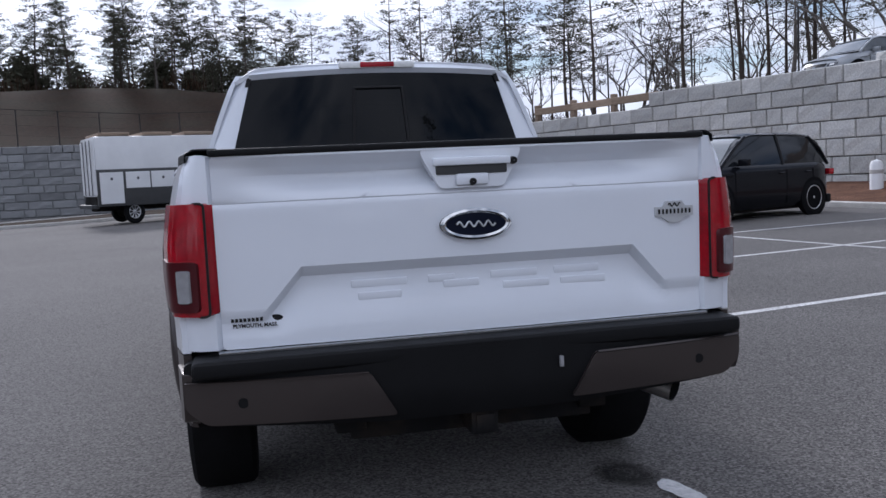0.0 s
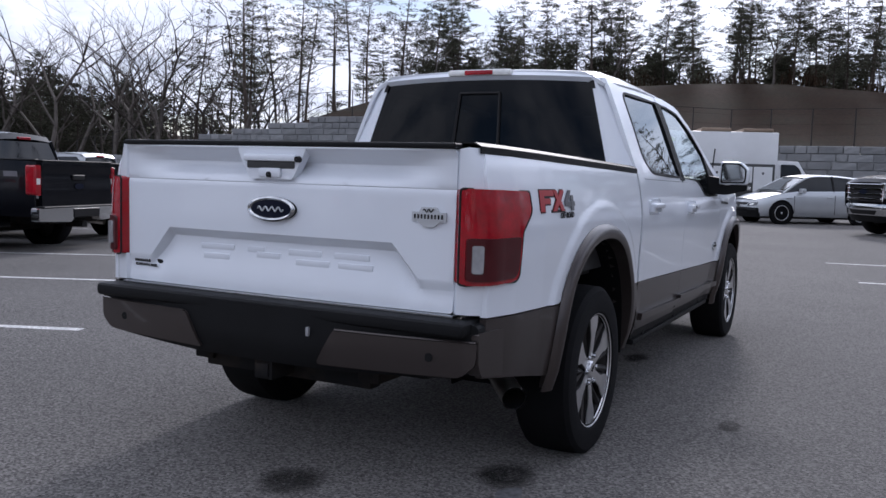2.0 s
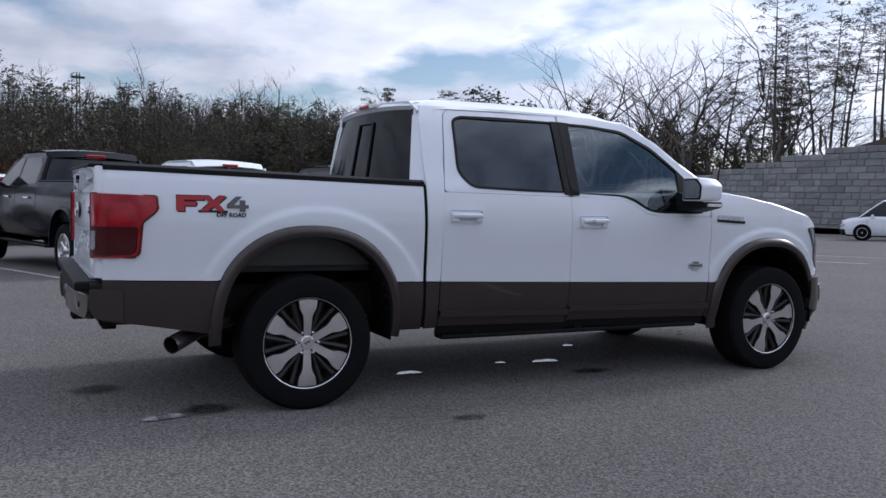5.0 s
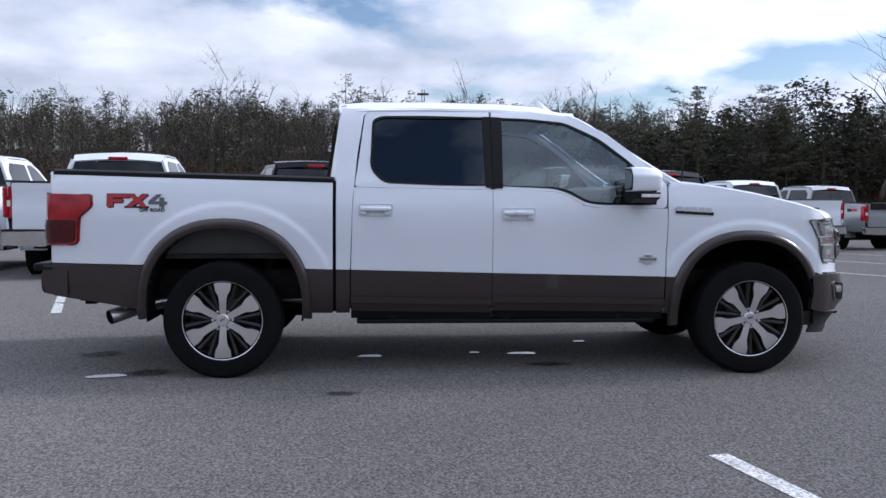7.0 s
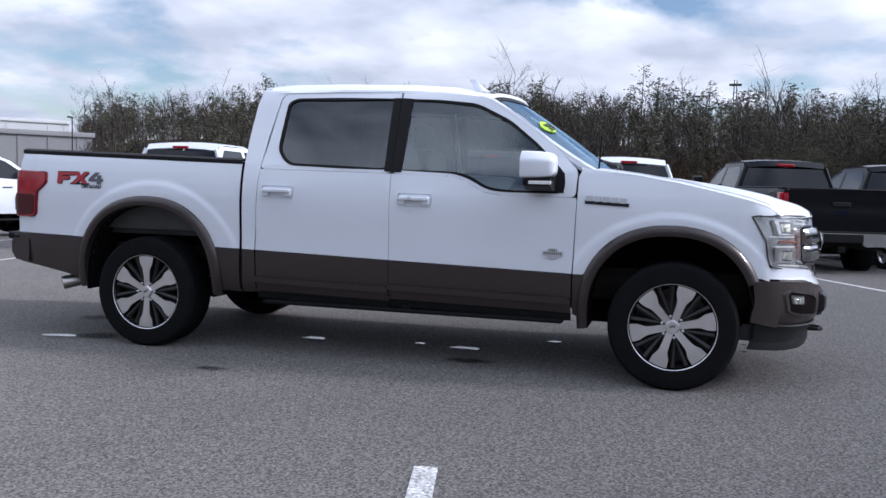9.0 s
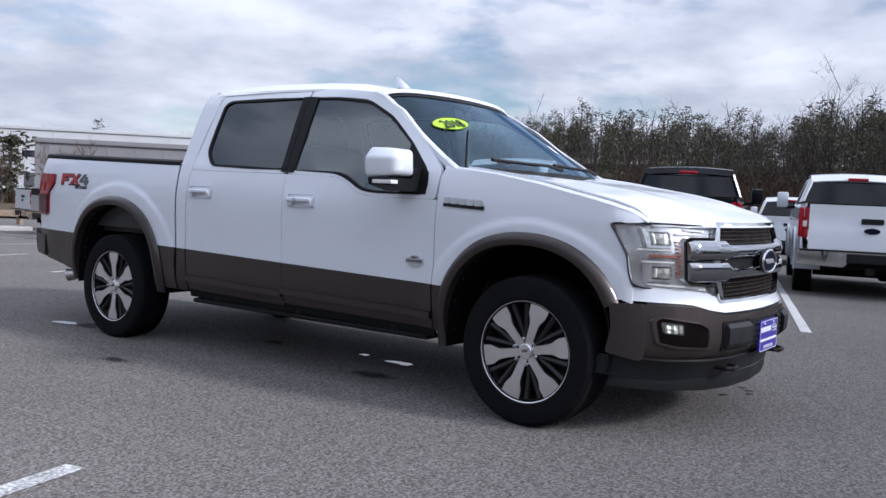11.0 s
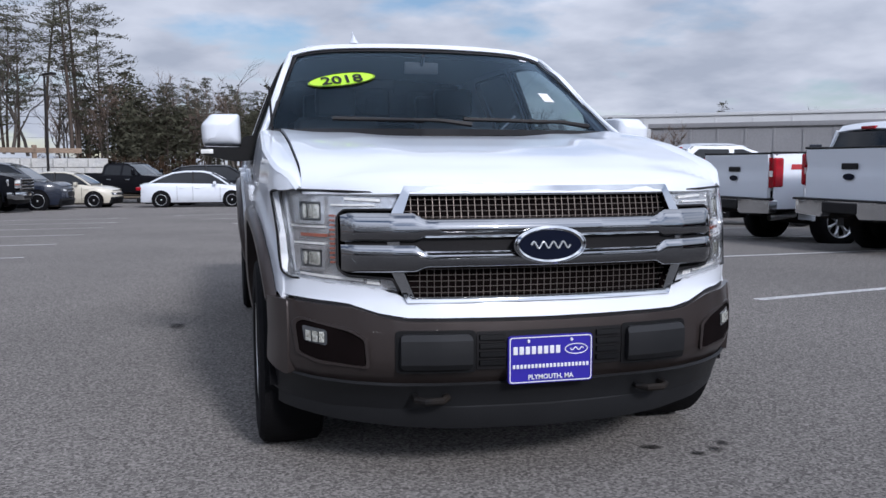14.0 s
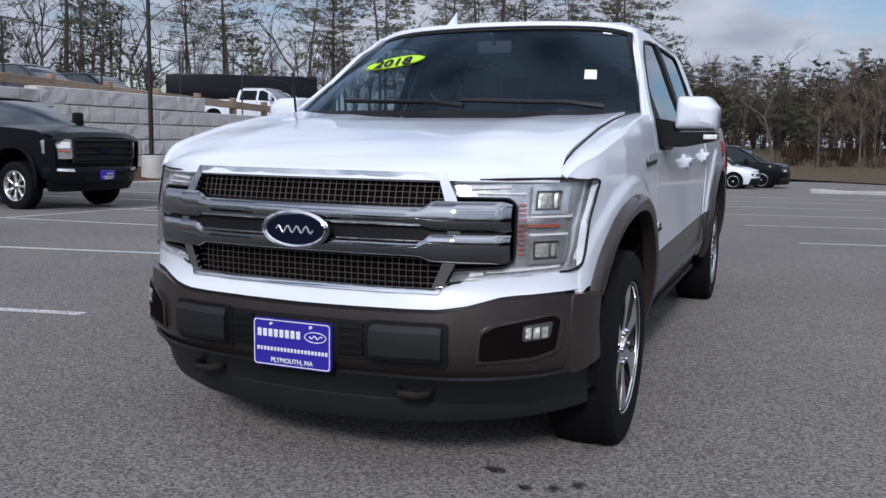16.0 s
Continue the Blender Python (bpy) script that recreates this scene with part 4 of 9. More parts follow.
def ranch_badge(parent, m, k=1.0):
    bm = bmesh.new()
    out = [(-0.070, 0.018), (-0.042, 0.018), (-0.03, 0.036), (0.03, 0.036), (0.042, 0.018), (0.070, 0.018), (0.070, -0.014), (0.045, -0.016), (0.02, -0.036), (-0.02, -0.036), (-0.045, -0.016), (-0.070, -0.014)]
    bm.faces.new([bm.verts.new((x * k, 0, z * k)) for x, z in out])
    thicken(bm, Vector((0, -0.008, 0)))
    ob = part("name_badge", shift(bm, m), SILVER_PAINT, parent, "chrome shield badge")
    bm = bmesh.new()
    box(bm, (-0.062 * k, -0.0095, -0.011 * k), (0.062 * k, -0.004, 0.015 * k))
    part("badge_bar", shift(bm, m), SILVER_PAINT, ob)
    for i in range(9):
        bm = bmesh.new()
        x = (-0.056 + i * 0.014) * k
        box(bm, (x - 0.0028 * k, -0.0125, -0.006 * k), (x + 0.0028 * k, -0.008, 0.010 * k))
        part("badge_stroke", shift(bm, m), DECALBLACK, ob)
    bm = bmesh.new()
    tube(bm, [(-0.022 * k + 0.044 * k * t, -0.011, 0.024 * k + 0.006 * k * math.sin(t * 15)) for t in np.linspace(0, 1, 16)], 0.002, 5)
    part("badge_wave", shift(bm, m), DECALBLACK, ob)


oval_badge(gate, 0.235, 0.096, pose(0.006, rear_y - 0.001, 1.137))
ranch_badge(gate, pose(0.708, rear_y + 0.012, 1.137))
for i in range(8):
    bm = bmesh.new()
    x = -0.778 + i * 0.0125
    front_y = gate_lay(x, 0.88)[1] - 0.0015
    box(bm, (x, front_y, 0.873), (x + 0.009, front_y + 0.01, 0.887))
    part("dealer_mark", bm, DECALBLACK, gate)
words("PLYMOUTH, MASS.", 0.0165, DECALBLACK, gate, pose(-0.705, gate_lay(-0.705, 0.86)[1] - 0.002, 0.860, 90, 0, -3), "dealer_lettering", bold=0.0004)
bm = bmesh.new()
bm.faces.new([bm.verts.new((-0.645 + 0.026 * math.cos(a), gate_lay(-0.645, 0.878)[1] - 0.0015, 0.878 + 0.010 * math.sin(a))) for a in np.linspace(0, 2 * math.pi, 20, endpoint=False)])
part("dealer_mark", thicken(bm, Vector((0, 0.01, 0))), DECALBLACK, gate)

# tail lights wrap the corner
def tail_lay(s_, z, out=0.0):
    """s_ runs from the tailgate's edge round the corner and forward along the side."""
    corner = 0.085
    xe = side_z(z) * 0.962
    if s_ < corner:
        t = s_ / corner
        x = 0.826 + (xe - 0.826) * math.sin(t * math.pi / 2)
        y = rear_y + 0.012 + 0.085 * (1 - math.cos(t * math.pi / 2))
    else:
        y = rear_y + 0.097 + (s_ - corner)
        x = flank(y, z)[0]
        x = max(x, xe) if s_ < 0.2 else x
    return (x + out, y - out * (1.2 if s_ < 0.09 else 0.2), z)


for mirror in (False, True):
    outline = rounded([(0.0, 0.90), (0.20, 0.905), (0.222, 0.925), (0.235, 1.09), (0.30, 1.145), (0.315, 1.165), (0.31, 1.238), (0.0, 1.246)], 0.012)
    lamp = part("tail_light", patch(outline, lambda a, z: tail_lay(a, z, 0.012), 0.022, (-0.03, 0.03, 0), mirror), RED, hero, "red tail light with a smoked lower half")
    lower = rounded([(0.012, 0.915), (0.185, 0.92), (0.205, 0.94), (0.212, 1.07), (0.012, 1.07)], 0.012)
    part("smoked_lens", patch(lower, lambda a, z: tail_lay(a, z, 0.017), 0.022, (-0.01, 0.01, 0), mirror), DARKRED, lamp)
    inner = rounded([(0.022, 0.945), (0.042, 0.945), (0.042, 1.045), (0.022, 1.045)], 0.006)
    part("reversing_lens", patch(inner, lambda a, z: tail_lay(a, z, 0.021), 0.022, (-0.008, 0.008, 0), mirror), SMOKEDCLEAR, lamp)
    seal = [tail_lay(a, z, 0.011) for a, z in outline]
    bm = bmesh.new()
    tube(bm, [(-q[0] if mirror else q[0], q[1], q[2]) for q in seal + seal[:1]], 0.0045, 5, False)
    part("lamp_seal", bm, DECALBLACK, lamp)
    # the body's corner behind the light
    post = [(0.0, 0.79), (0.10, 0.79), (0.10, 1.385), (0.03, 1.392), (0.0, 1.385)]
    part("corner_post", patch(post, lambda a, z: tail_lay(a, z, -0.004), 0.022, (-0.02, 0.02, 0), mirror), WHITE, hero)

# rear bumper
def bumper_lay(x, z, out=0.0):
    y = -1.265 + 0.075 * (abs(x) / 0.9) ** 2.6 + 0.03 * smooth_step(0.60, 0.52, z)
    return (x, y - out, z)


bm = patch(rounded([(-0.93, 0.765), (-0.92, 0.62), (-0.86, 0.565), (-0.30, 0.535), (0.30, 0.535), (0.86, 0.565), (0.92, 0.62), (0.93, 0.765)], 0.03), lambda x, z: bumper_lay(x, z), 0.05, (0, 0.13, 0))
rear_bumper = part("rear_bumper", bm, PLASTIC, hero, "black rear bumper with grey-brown end caps")
for mirror in (False, True):
    cap = rounded([(0.37, 0.705), (0.93, 0.705), (0.925, 0.62), (0.865, 0.57), (0.285, 0.56)], 0.02)
    part("bumper_end", patch(cap, lambda x, z: bumper_lay(x, z, 0.014), 0.05, (0, 0.03, 0), mirror), STONE, rear_bumper, "grey-brown bumper end")
    bm = bmesh.new()
    line = [bumper_lay((-1 if mirror else 1) * x, 0.703, 0.014) for x in np.linspace(0.375, 0.925, 12)]
    tube(bm, line, 0.005, 5)
    part("bumper_lip", bm, STONE, rear_bumper)
    wrap = rounded([(-1.19, 0.735), (-1.02, 0.735), (-1.02, 0.56), (-1.16, 0.575), (-1.185, 0.62)], 0.015)
    part("bumper_side", patch(wrap, lambda y, z: (0.932 + 0.024 * smooth_step(-1.2, -1.0, y), y, z), 0.05, (-0.05, 0, 0), mirror), STONE, rear_bumper)
    bm = bmesh.new()
    lathe(bm, [(-0.016, 0.001), (-0.016, 0.016), (0.0, 0.018)], 14, "y", ((-1 if mirror else 1) * 0.755, bumper_lay(0.755, 0.63)[1], 0.638))
    part("parking_sensor", bm, PLASTIC, rear_bumper)
bm = bmesh.new()
box(bm, (-0.26, -1.255, 0.572), (0.26, -1.22, 0.74), 0.015)
part("plate_recess", bm, DECALBLACK, rear_bumper)
bm = bmesh.new()
box(bm, (-0.90, -1.262, 0.722), (0.90, -1.08, 0.776), 0.02, 3)
part("bumper_step_pad", bm, PLASTIC, rear_bumper)
bm = bmesh.new()
box(bm, (0.245, -1.275, 0.665), (0.257, -1.255, 0.70), 0.002)
part("plate_lamp", bm, SMOKEDCLEAR, rear_bumper)
bm = bmesh.new()
box(bm, (-0.045, -1.22, 0.455), (0.045, -0.9, 0.535), 0.008)
box(bm, (-0.03, -1.228, 0.468), (0.03, -1.2, 0.522), 0.004)
box(bm, (-0.42, -1.08, 0.44), (0.42, -1.0, 0.52), 0.01)
part("tow_hitch", bm, DARK, hero)
# exhaust
bm = bmesh.new()
tube(bm, [(0.52, 0.9, 0.45), (0.55, 0.2, 0.52), (0.60, -0.35, 0.50), (0.74, -0.58, 0.465), (0.90, -0.765, 0.408)], [0.035, 0.035, 0.036, 0.047, 0.050], 18, False)
exhaust = part("exhaust_pipe", bm, STEEL, hero, "stainless steel exhaust tip")
bm = bmesh.new()
tube(bm, [(0.901, -0.766, 0.408), (0.75, -0.592, 0.462)], [0.0455, 0.042], 18, False)
tube(bm, [(0.80, -0.648, 0.448), (0.795, -0.643, 0.449)], 0.039, 14)
part("exhaust_bore", bm, DARK, exhaust, "black bore of the exhaust tip")
# axles and underside
for y in (0.0, 3.683):
    bm = bmesh.new()
    lathe(bm, [(-0.75, 0.001), (-0.75, 0.05), (-0.14, 0.05), (-0.1, 0.14), (0.1, 0.14), (0.14, 0.05), (0.75, 0.05), (0.75, 0.001)], 16, "x", (0.0, y, 0.395))
    part("axle", bm, DARK, hero)
bm = bmesh.new()
tube(bm, [(0.0, 0.1, 0.42), (0.05, 2.4, 0.5)], 0.05, 10)
part("drive_shaft", bm, DARK, hero)
bm = bmesh.new()
box(bm, (-0.75, 0.7, 0.36), (-0.2, 1.9, 0.55), 0.05)
part("fuel_tank", bm, DARK, hero)
for s in (-1, 1):
    bm = bmesh.new()
    tube(bm, [(s * 0.5, -0.75, 0.52), (s * 0.5, 0.0, 0.36), (s * 0.5, 0.75, 0.5)], 0.03, 6)
    part("leaf_spring", bm, DARK, hero)
    bm = bmesh.new()
    tube(bm, [(s * 0.62, 0.14, 0.36), (s * 0.6, 0.3, 0.85)], 0.035, 8)
    part("shock_absorber", bm, DARK, hero)
# side steps
def step(mirror):
    bm = bmesh.new()
    s = -1 if mirror else 1
    box(bm, (s * 0.87 - 0.06, 0.90, 0.36), (s * 0.87 + 0.06, 3.0, 0.392), 0.012)
    for y in (1.15, 1.95, 2.75):
        box(bm, (s * 0.80 - 0.12, y - 0.03, 0.36), (s * 0.80 + 0.12, y + 0.03, 0.46), 0.01)
    return bm


both("side_step", step, PLASTIC)


# wheels
def tyre_mesh(radius, rim, half, sides=64):
    bm = bmesh.new()
    r = radius
    lathe(bm, [(-half * 0.86, rim - 0.01), (-half * 0.97, rim + 0.01), (-half, rim + (r - rim) * 0.45), (-half * 0.95, r - 0.028), (-half * 0.82, r - 0.008), (-half * 0.4, r - 0.004), (0, r - 0.003), (half * 0.4, r - 0.004), (half * 0.82, r - 0.008), (half * 0.95, r - 0.028), (half, rim + (r - rim) * 0.45), (half * 0.97, rim + 0.01), (half * 0.86, rim - 0.01)], sides)
    # shoulder blocks: every other facet of the tread is sunk
    for f in bm.faces:
        c = f.calc_center_median()
        rr = math.hypot(c.y, c.z)
        if rr > r - 0.024 and abs(c.x) > half * 0.3:
            f.tag = int(math.atan2(c.z, c.y) / (2 * math.pi) * sides + sides + (1 if c.x > 0 else 0)) % 2 == 0
    sunk = [f for f in bm.faces if f.tag]
    bmesh.ops.inset_individual(bm, faces=sunk, thickness=0.002, depth=-0.016)
    bmesh.ops.recalc_face_normals(bm, faces=bm.faces)
    return bm


def spoke_pair(bm, radius, x, count=6, twin=True, rot=0.0, width=1.0):
    """Broad spokes that fork towards the rim."""
    for k in range(count):
        a0 = 2 * math.pi * (k + rot) / count
        outline = [(0.045, -0.026 * width), (0.10, -0.021 * width), (0.18, -0.031 * width), (radius - 0.050, -0.058 * width), (radius - 0.016, -0.050 * width), (radius - 0.012, 0.0), (radius - 0.016, 0.050 * width), (radius - 0.050, 0.058 * width), (0.18, 0.031 * width), (0.10, 0.021 * width), (0.045, 0.026 * width)]
        top, low = [], []
        for r, t in outline:
            c, s = math.cos(a0), math.sin(a0)
            y, z = r * c - t * s, r * s + t * c
            xx = x + 0.006 - 0.020 * (1 - r / radius) ** 0.6 * (1 if r > 0.07 else 0.6)
            top.append(bm.verts.new((xx, y, z)))
            low.append(bm.verts.new((xx - 0.045, y, z)))
        bm.faces.new(top)
        n = len(top)
        for i in range(n):
            bm.faces.new((top[i], low[i], low[(i + 1) % n], top[(i + 1) % n]))


def flared_spokes(bm, rim, x, depth, grow=0.0, count=6):
    """Six flat spokes, slim at the hub, that flare to an angular foot on the rim."""
    half_line = [(0.030, 0.020), (0.060, 0.0215), (0.110, 0.0235), (0.150, 0.0265), (0.168, 0.031), (0.204, 0.050), (0.232, 0.054), (rim - 0.003, 0.057)]
    for k in range(count):
        a0 = 2 * math.pi * k / count
        c, s_ = math.cos(a0), math.sin(a0)
        left, right = [], []
        for r, w in half_line:
            dish = x - 0.016 * (1 - min(1, r / 0.2)) ** 1.3
            left.append((dish, r * c - (w + grow) * s_, r * s_ + (w + grow) * c))
            right.append((dish, r * c + (w + grow) * s_, r * s_ - (w + grow) * c))
        tl, tr = [bm.verts.new(p) for p in left], [bm.verts.new(p) for p in right]
        ll, lr = [bm.verts.new((p[0] - depth, p[1], p[2])) for p in left], [bm.verts.new((p[0] - depth, p[1], p[2])) for p in right]
        for i in range(len(left) - 1):
            bm.faces.new((tl[i], tr[i], tr[i + 1], tl[i + 1]))
            bm.faces.new((tl[i], tl[i + 1], ll[i + 1], ll[i]))
            bm.faces.new((tr[i], lr[i], lr[i + 1], tr[i + 1]))
        bm.faces.new((tl[-1], tr[-1], lr[-1], ll[-1]))


def wheel(parent, x, y, z, side, radius=0.402, rim=0.268, half=0.135, spin=0.0, name="wheel"):
    hub = part(name, tyre_mesh(radius, rim, half), RUBBER, parent, "black all-terrain tyre")
    bm = bmesh.new()
    lathe(bm, [(half * 0.80, rim + 0.003), (half * 0.90, rim + 0.004), (half * 0.92, rim + 0.001), (half * 0.90, rim - 0.004), (half * 0.80, rim - 0.008)], 64)
    flared_spokes(bm, rim, half * 0.84, 0.004)
    bmesh.ops.recalc_face_normals(bm, faces=bm.faces)
    face_ob = part("rim", bm, ALU, hub, "machined aluminium six-spoke wheel")
    bm = bmesh.new()
    flared_spokes(bm, rim, half * 0.84 - 0.0045, 0.05, 0.003)
    lathe(bm, [(half * 0.76, rim - 0.012), (half * 0.4, rim - 0.022), (half * 0.10, rim - 0.04), (half * 0.05, 0.02)], 48)
    lathe(bm, [(half * 0.30, 0.16), (half * 0.40, 0.13), (half * 0.62, 0.085), (half * 0.62, 0.03)], 36)
    for k in range(6):
        a = 2 * math.pi * (k + 0.5) / 6
        for d in (-0.17, 0.17):
            tube(bm, [(half * 0.62, 0.078 * math.cos(a + d * 0.3), 0.078 * math.sin(a + d * 0.3)), (half * 0.60, 0.16 * math.cos(a + d * 0.8), 0.16 * math.sin(a + d * 0.8)), (half * 0.66, (rim - 0.014) * math.cos(a + d), (rim - 0.014) * math.sin(a + d))], [0.011, 0.016, 0.019], 6)
    bmesh.ops.recalc_face_normals(bm, faces=bm.faces)
    part("dark_spokes", bm, DARKALU, hub, "dark grey painted spoke sides")
    bm = bmesh.new()
    lathe(bm, [(half * 0.6, 0.043), (half * 0.81, 0.041), (half * 0.85, 0.036), (half * 0.85, 0.0005)], 28)
    part("hub_cap", bm, ALU, hub)
    bm = bmesh.new()
    tube(bm, [(half * 0.855, -0.018 + 0.036 * t, 0.007 * math.cos(t * 12.5) + 0.004) for t in np.linspace(0, 1, 14)], 0.0028, 5)
    part("hub_mark", bm, DECALBLACK, hub)
    for k in range(6):
        bm = bmesh.new()
        a = 2 * math.pi * (k + 0.5) / 6
        lathe(bm, [(half * 0.5, 0.0125), (half * 0.80, 0.0125), (half * 0.87, 0.008), (half * 0.885, 0.0005)], 8, "x", (0, 0.068 * math.cos(a), 0.068 * math.sin(a)))
        part("wheel_nut", bm, CHROME, hub)
    hub.matrix_local = pose(x, y, z, 0, 0, 0 if side > 0 else 180) @ pose(0, 0, 0, spin)
    return hub


for y, spin in ((0.0, 30), (3.683, 12)):
    for s in (1, -1):
        wheel(hero, s * 0.865, y, 0.395, s, spin=spin + (17 if s < 0 else 0))

# ---- nose ----
# white panel round the grille and over the bumper
low_edge = table([(0.0, 0.655), (0.5, 0.660), (0.6, 0.675), (0.7, 0.705), (0.96, 0.718)])
xs = list(np.linspace(-0.93, 0.93, 40))
bm = patch([(x, low_edge(abs(x))) for x in xs] + [(0.93, 0.775), (0.87, 0.785), (0.60, 0.76), (0.545, 0.745), (0.50, 0.722), (-0.50, 0.722), (-0.545, 0.745), (-0.60, 0.76), (-0.87, 0.785), (-0.93, 0.775)], lambda x, z: face(x, z, 0.0), 0.05, (0, -0.05, 0))
part("front_panel", bm, WHITE, hero)
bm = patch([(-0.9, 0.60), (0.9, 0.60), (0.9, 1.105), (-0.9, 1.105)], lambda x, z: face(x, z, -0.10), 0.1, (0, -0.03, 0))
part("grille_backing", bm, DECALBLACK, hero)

# headlights: a silver bowl with lamps in it under a clear cover
for mirror in (False, True):
    def lamp_lay(x, z, out=0.0):
        p = face(x, z, out + 0.004)
        return (p[0] + out * smooth_step(0.75, 0.93, x), p[1], p[2])
    outline = rounded([(0.512, 1.088), (0.70, 1.097), (0.85, 1.100), (0.940, 1.094), (0.937, 1.065), (0.923, 0.95), (0.917, 0.85), (0.911, 0.80), (0.890, 0.784), (0.525, 0.746), (0.545, 0.792), (0.70, 0.802), (0.728, 0.825), (0.728, 1.008), (0.705, 1.032), (0.535, 1.034)], 0.012)
    lamp = part("headlight", patch(outline, lambda x, z: lamp_lay(x, z, -0.030), 0.022, (0, -0.03, 0), mirror), LAMPHOUSE, hero, "clear headlight with two square lamps")
    closed = outline + outline[:1]
    wall = [[lamp_lay(x, z, out) for x, z in closed] for out in (0.0, -0.031)]
    part("bowl_wall", sheet([[(-q[0] if mirror else q[0], q[1], q[2]) for q in row] for row in wall]), LAMPHOUSE, lamp)
    for z0, z1 in ((0.985, 1.062), (0.818, 0.892)):
        sq_o = [(0.768, z0 - 0.006), (0.868, z0 - 0.006), (0.876, z1 + 0.010), (0.766, z1 + 0.010)]
        sq_i = [(0.778, z0 + 0.006), (0.852, z0 + 0.006), (0.854, z1 - 0.004), (0.778, z1 - 0.004)]
        part("lamp_surround", ring_panel(sq_o, sq_i, lambda x, z: lamp_lay(x, z, -0.010), 5, (0, -0.02, 0), mirror, 1), LAMPHOUSE, lamp)
        part("headlamp_frame", patch(rounded(sq_i, 0.008), lambda x, z: lamp_lay(x, z, -0.024), 0.03, (0, -0.01, 0), mirror), LAMPDARK, lamp)
        for x0, x1 in ((0.784, 0.826), (0.831, 0.848)):
            lens = rounded([(x0, z0 + 0.014), (x1, z0 + 0.014), (x1, z1 - 0.012), (x0, z1 - 0.012)], 0.008)
            part("headlamp_lens", patch(lens, lambda x, z: lamp_lay(x, z, -0.018 + 0.008 * math.cos((x - (x0 + x1) / 2) / (x1 - x0) * 2.6) * math.cos((z - (z0 + z1) / 2) / (z1 - z0) * 2.6)), 0.008, (0, -0.01, 0), mirror), LENSFACET, lamp)
    for pts in ([(0.58, 1.060), (0.70, 1.066), (0.70, 1.075), (0.58, 1.070)], [(0.60, 1.045), (0.745, 1.045), (0.745, 1.051), (0.60, 1.051)], [(0.585, 0.768), (0.63, 0.772), (0.63, 0.788), (0.59, 0.785)], [(0.64, 0.780), (0.86, 0.795), (0.86, 0.803), (0.64, 0.790)], [(0.765, 0.966), (0.89, 0.966), (0.89, 0.974), (0.765, 0.974)], [(0.765, 0.906), (0.88, 0.906), (0.88, 0.913), (0.765, 0.913)]):
        part("lamp_light_guide", patch(pts, lambda x, z: lamp_lay(x, z, -0.018), 0.04, (0, -0.01, 0), mirror), CLEARLENS, lamp)
    part("amber_strip", patch([(0.758, 0.934), (0.856, 0.934), (0.856, 0.945), (0.758, 0.945)], lambda x, z: lamp_lay(x, z, -0.018), 0.03, (0, -0.01, 0), mirror), AMBER, lamp)
    for k in range(11):
        z = 0.842 + k * 0.0165
        part("amber_reflector", patch([(0.734, z), (0.751, z), (0.751, z + 0.0065), (0.734, z + 0.0065)], lambda x, zz: lamp_lay(x, zz, -0.014), 0.03, (0, -0.015, 0), mirror), AMBER, lamp)
    cover = part("headlight_cover", patch(outline, lambda x, z: lamp_lay(x, z, 0.0), 0.03, (0, -0.004, 0), mirror), GLASS_LAMP, lamp)
    cover.visible_shadow = False
    rim_line = [lamp_lay(x, z, 0.002) for x, z in outline]
    bm = bmesh.new()
    tube(bm, [(-q[0] if mirror else q[0], q[1], q[2]) for q in rim_line + rim_line[:1]], 0.0045, 5, False)
    part("headlight_seal", bm, DECALBLACK, lamp)

# grille
MESHWIRE = mat("bronze_mesh", (0.18, 0.157, 0.143), 0.45, 0.8, vary=0.2)
# near-black colour for the shade behind the mesh and in the fog recesses
RECESS_SHADE = mat("grille_shade", (0.006, 0.004, 0.004), 0.9, vary=0.2, spec=0.05)
GO = [(-0.500, 1.116), (-0.548, 1.025), (-0.566, 0.92), (-0.552, 0.815), (-0.500, 0.709), (0.500, 0.709), (0.552, 0.815), (0.566, 0.92), (0.548, 1.025), (0.500, 1.116)]
GI = [(-0.480, 1.098), (-0.514, 1.006), (-0.525, 0.92), (-0.514, 0.826), (-0.475, 0.729), (0.475, 0.729), (0.514, 0.826), (0.525, 0.92), (0.514, 1.006), (0.480, 1.098)]
grille = part("grille", ring_panel(GO, GI, lambda x, z: face(x, z, 0.012), 5, (0, -0.06, 0), False, 3), CHROME, hero, "chrome grille with woven mesh inserts")
for z0, z1, w0, w1 in ((0.997, 1.097, 0.508, 0.476), (0.730, 0.834, 0.468, 0.506)):
    for k in range(41):
        x = -0.50 + k * 1.0 / 40
        if abs(x) < min(w0, w1):
            bm = bmesh.new()
            tube(bm, [face(x, z0, -0.022), face(x, (z0 + z1) / 2, -0.020), face(x, z1, -0.022)], 0.0014, 4)
            part("mesh_wire", bm, MESHWIRE, grille)
    for k in range(5):
        z = z0 + (z1 - z0) * (k + 0.5) / 5
        w = w0 + (w1 - w0) * (z - z0) / (z1 - z0)
        bm = bmesh.new()
        tube(bm, [face(x, z, -0.018) for x in np.linspace(-w, w, 13)], 0.0014, 4)
        part("mesh_wire", bm, MESHWIRE, grille)
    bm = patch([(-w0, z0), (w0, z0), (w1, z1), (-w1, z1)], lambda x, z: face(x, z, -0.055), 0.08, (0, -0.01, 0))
    part("mesh_backing", bm, RECESS_SHADE, grille)


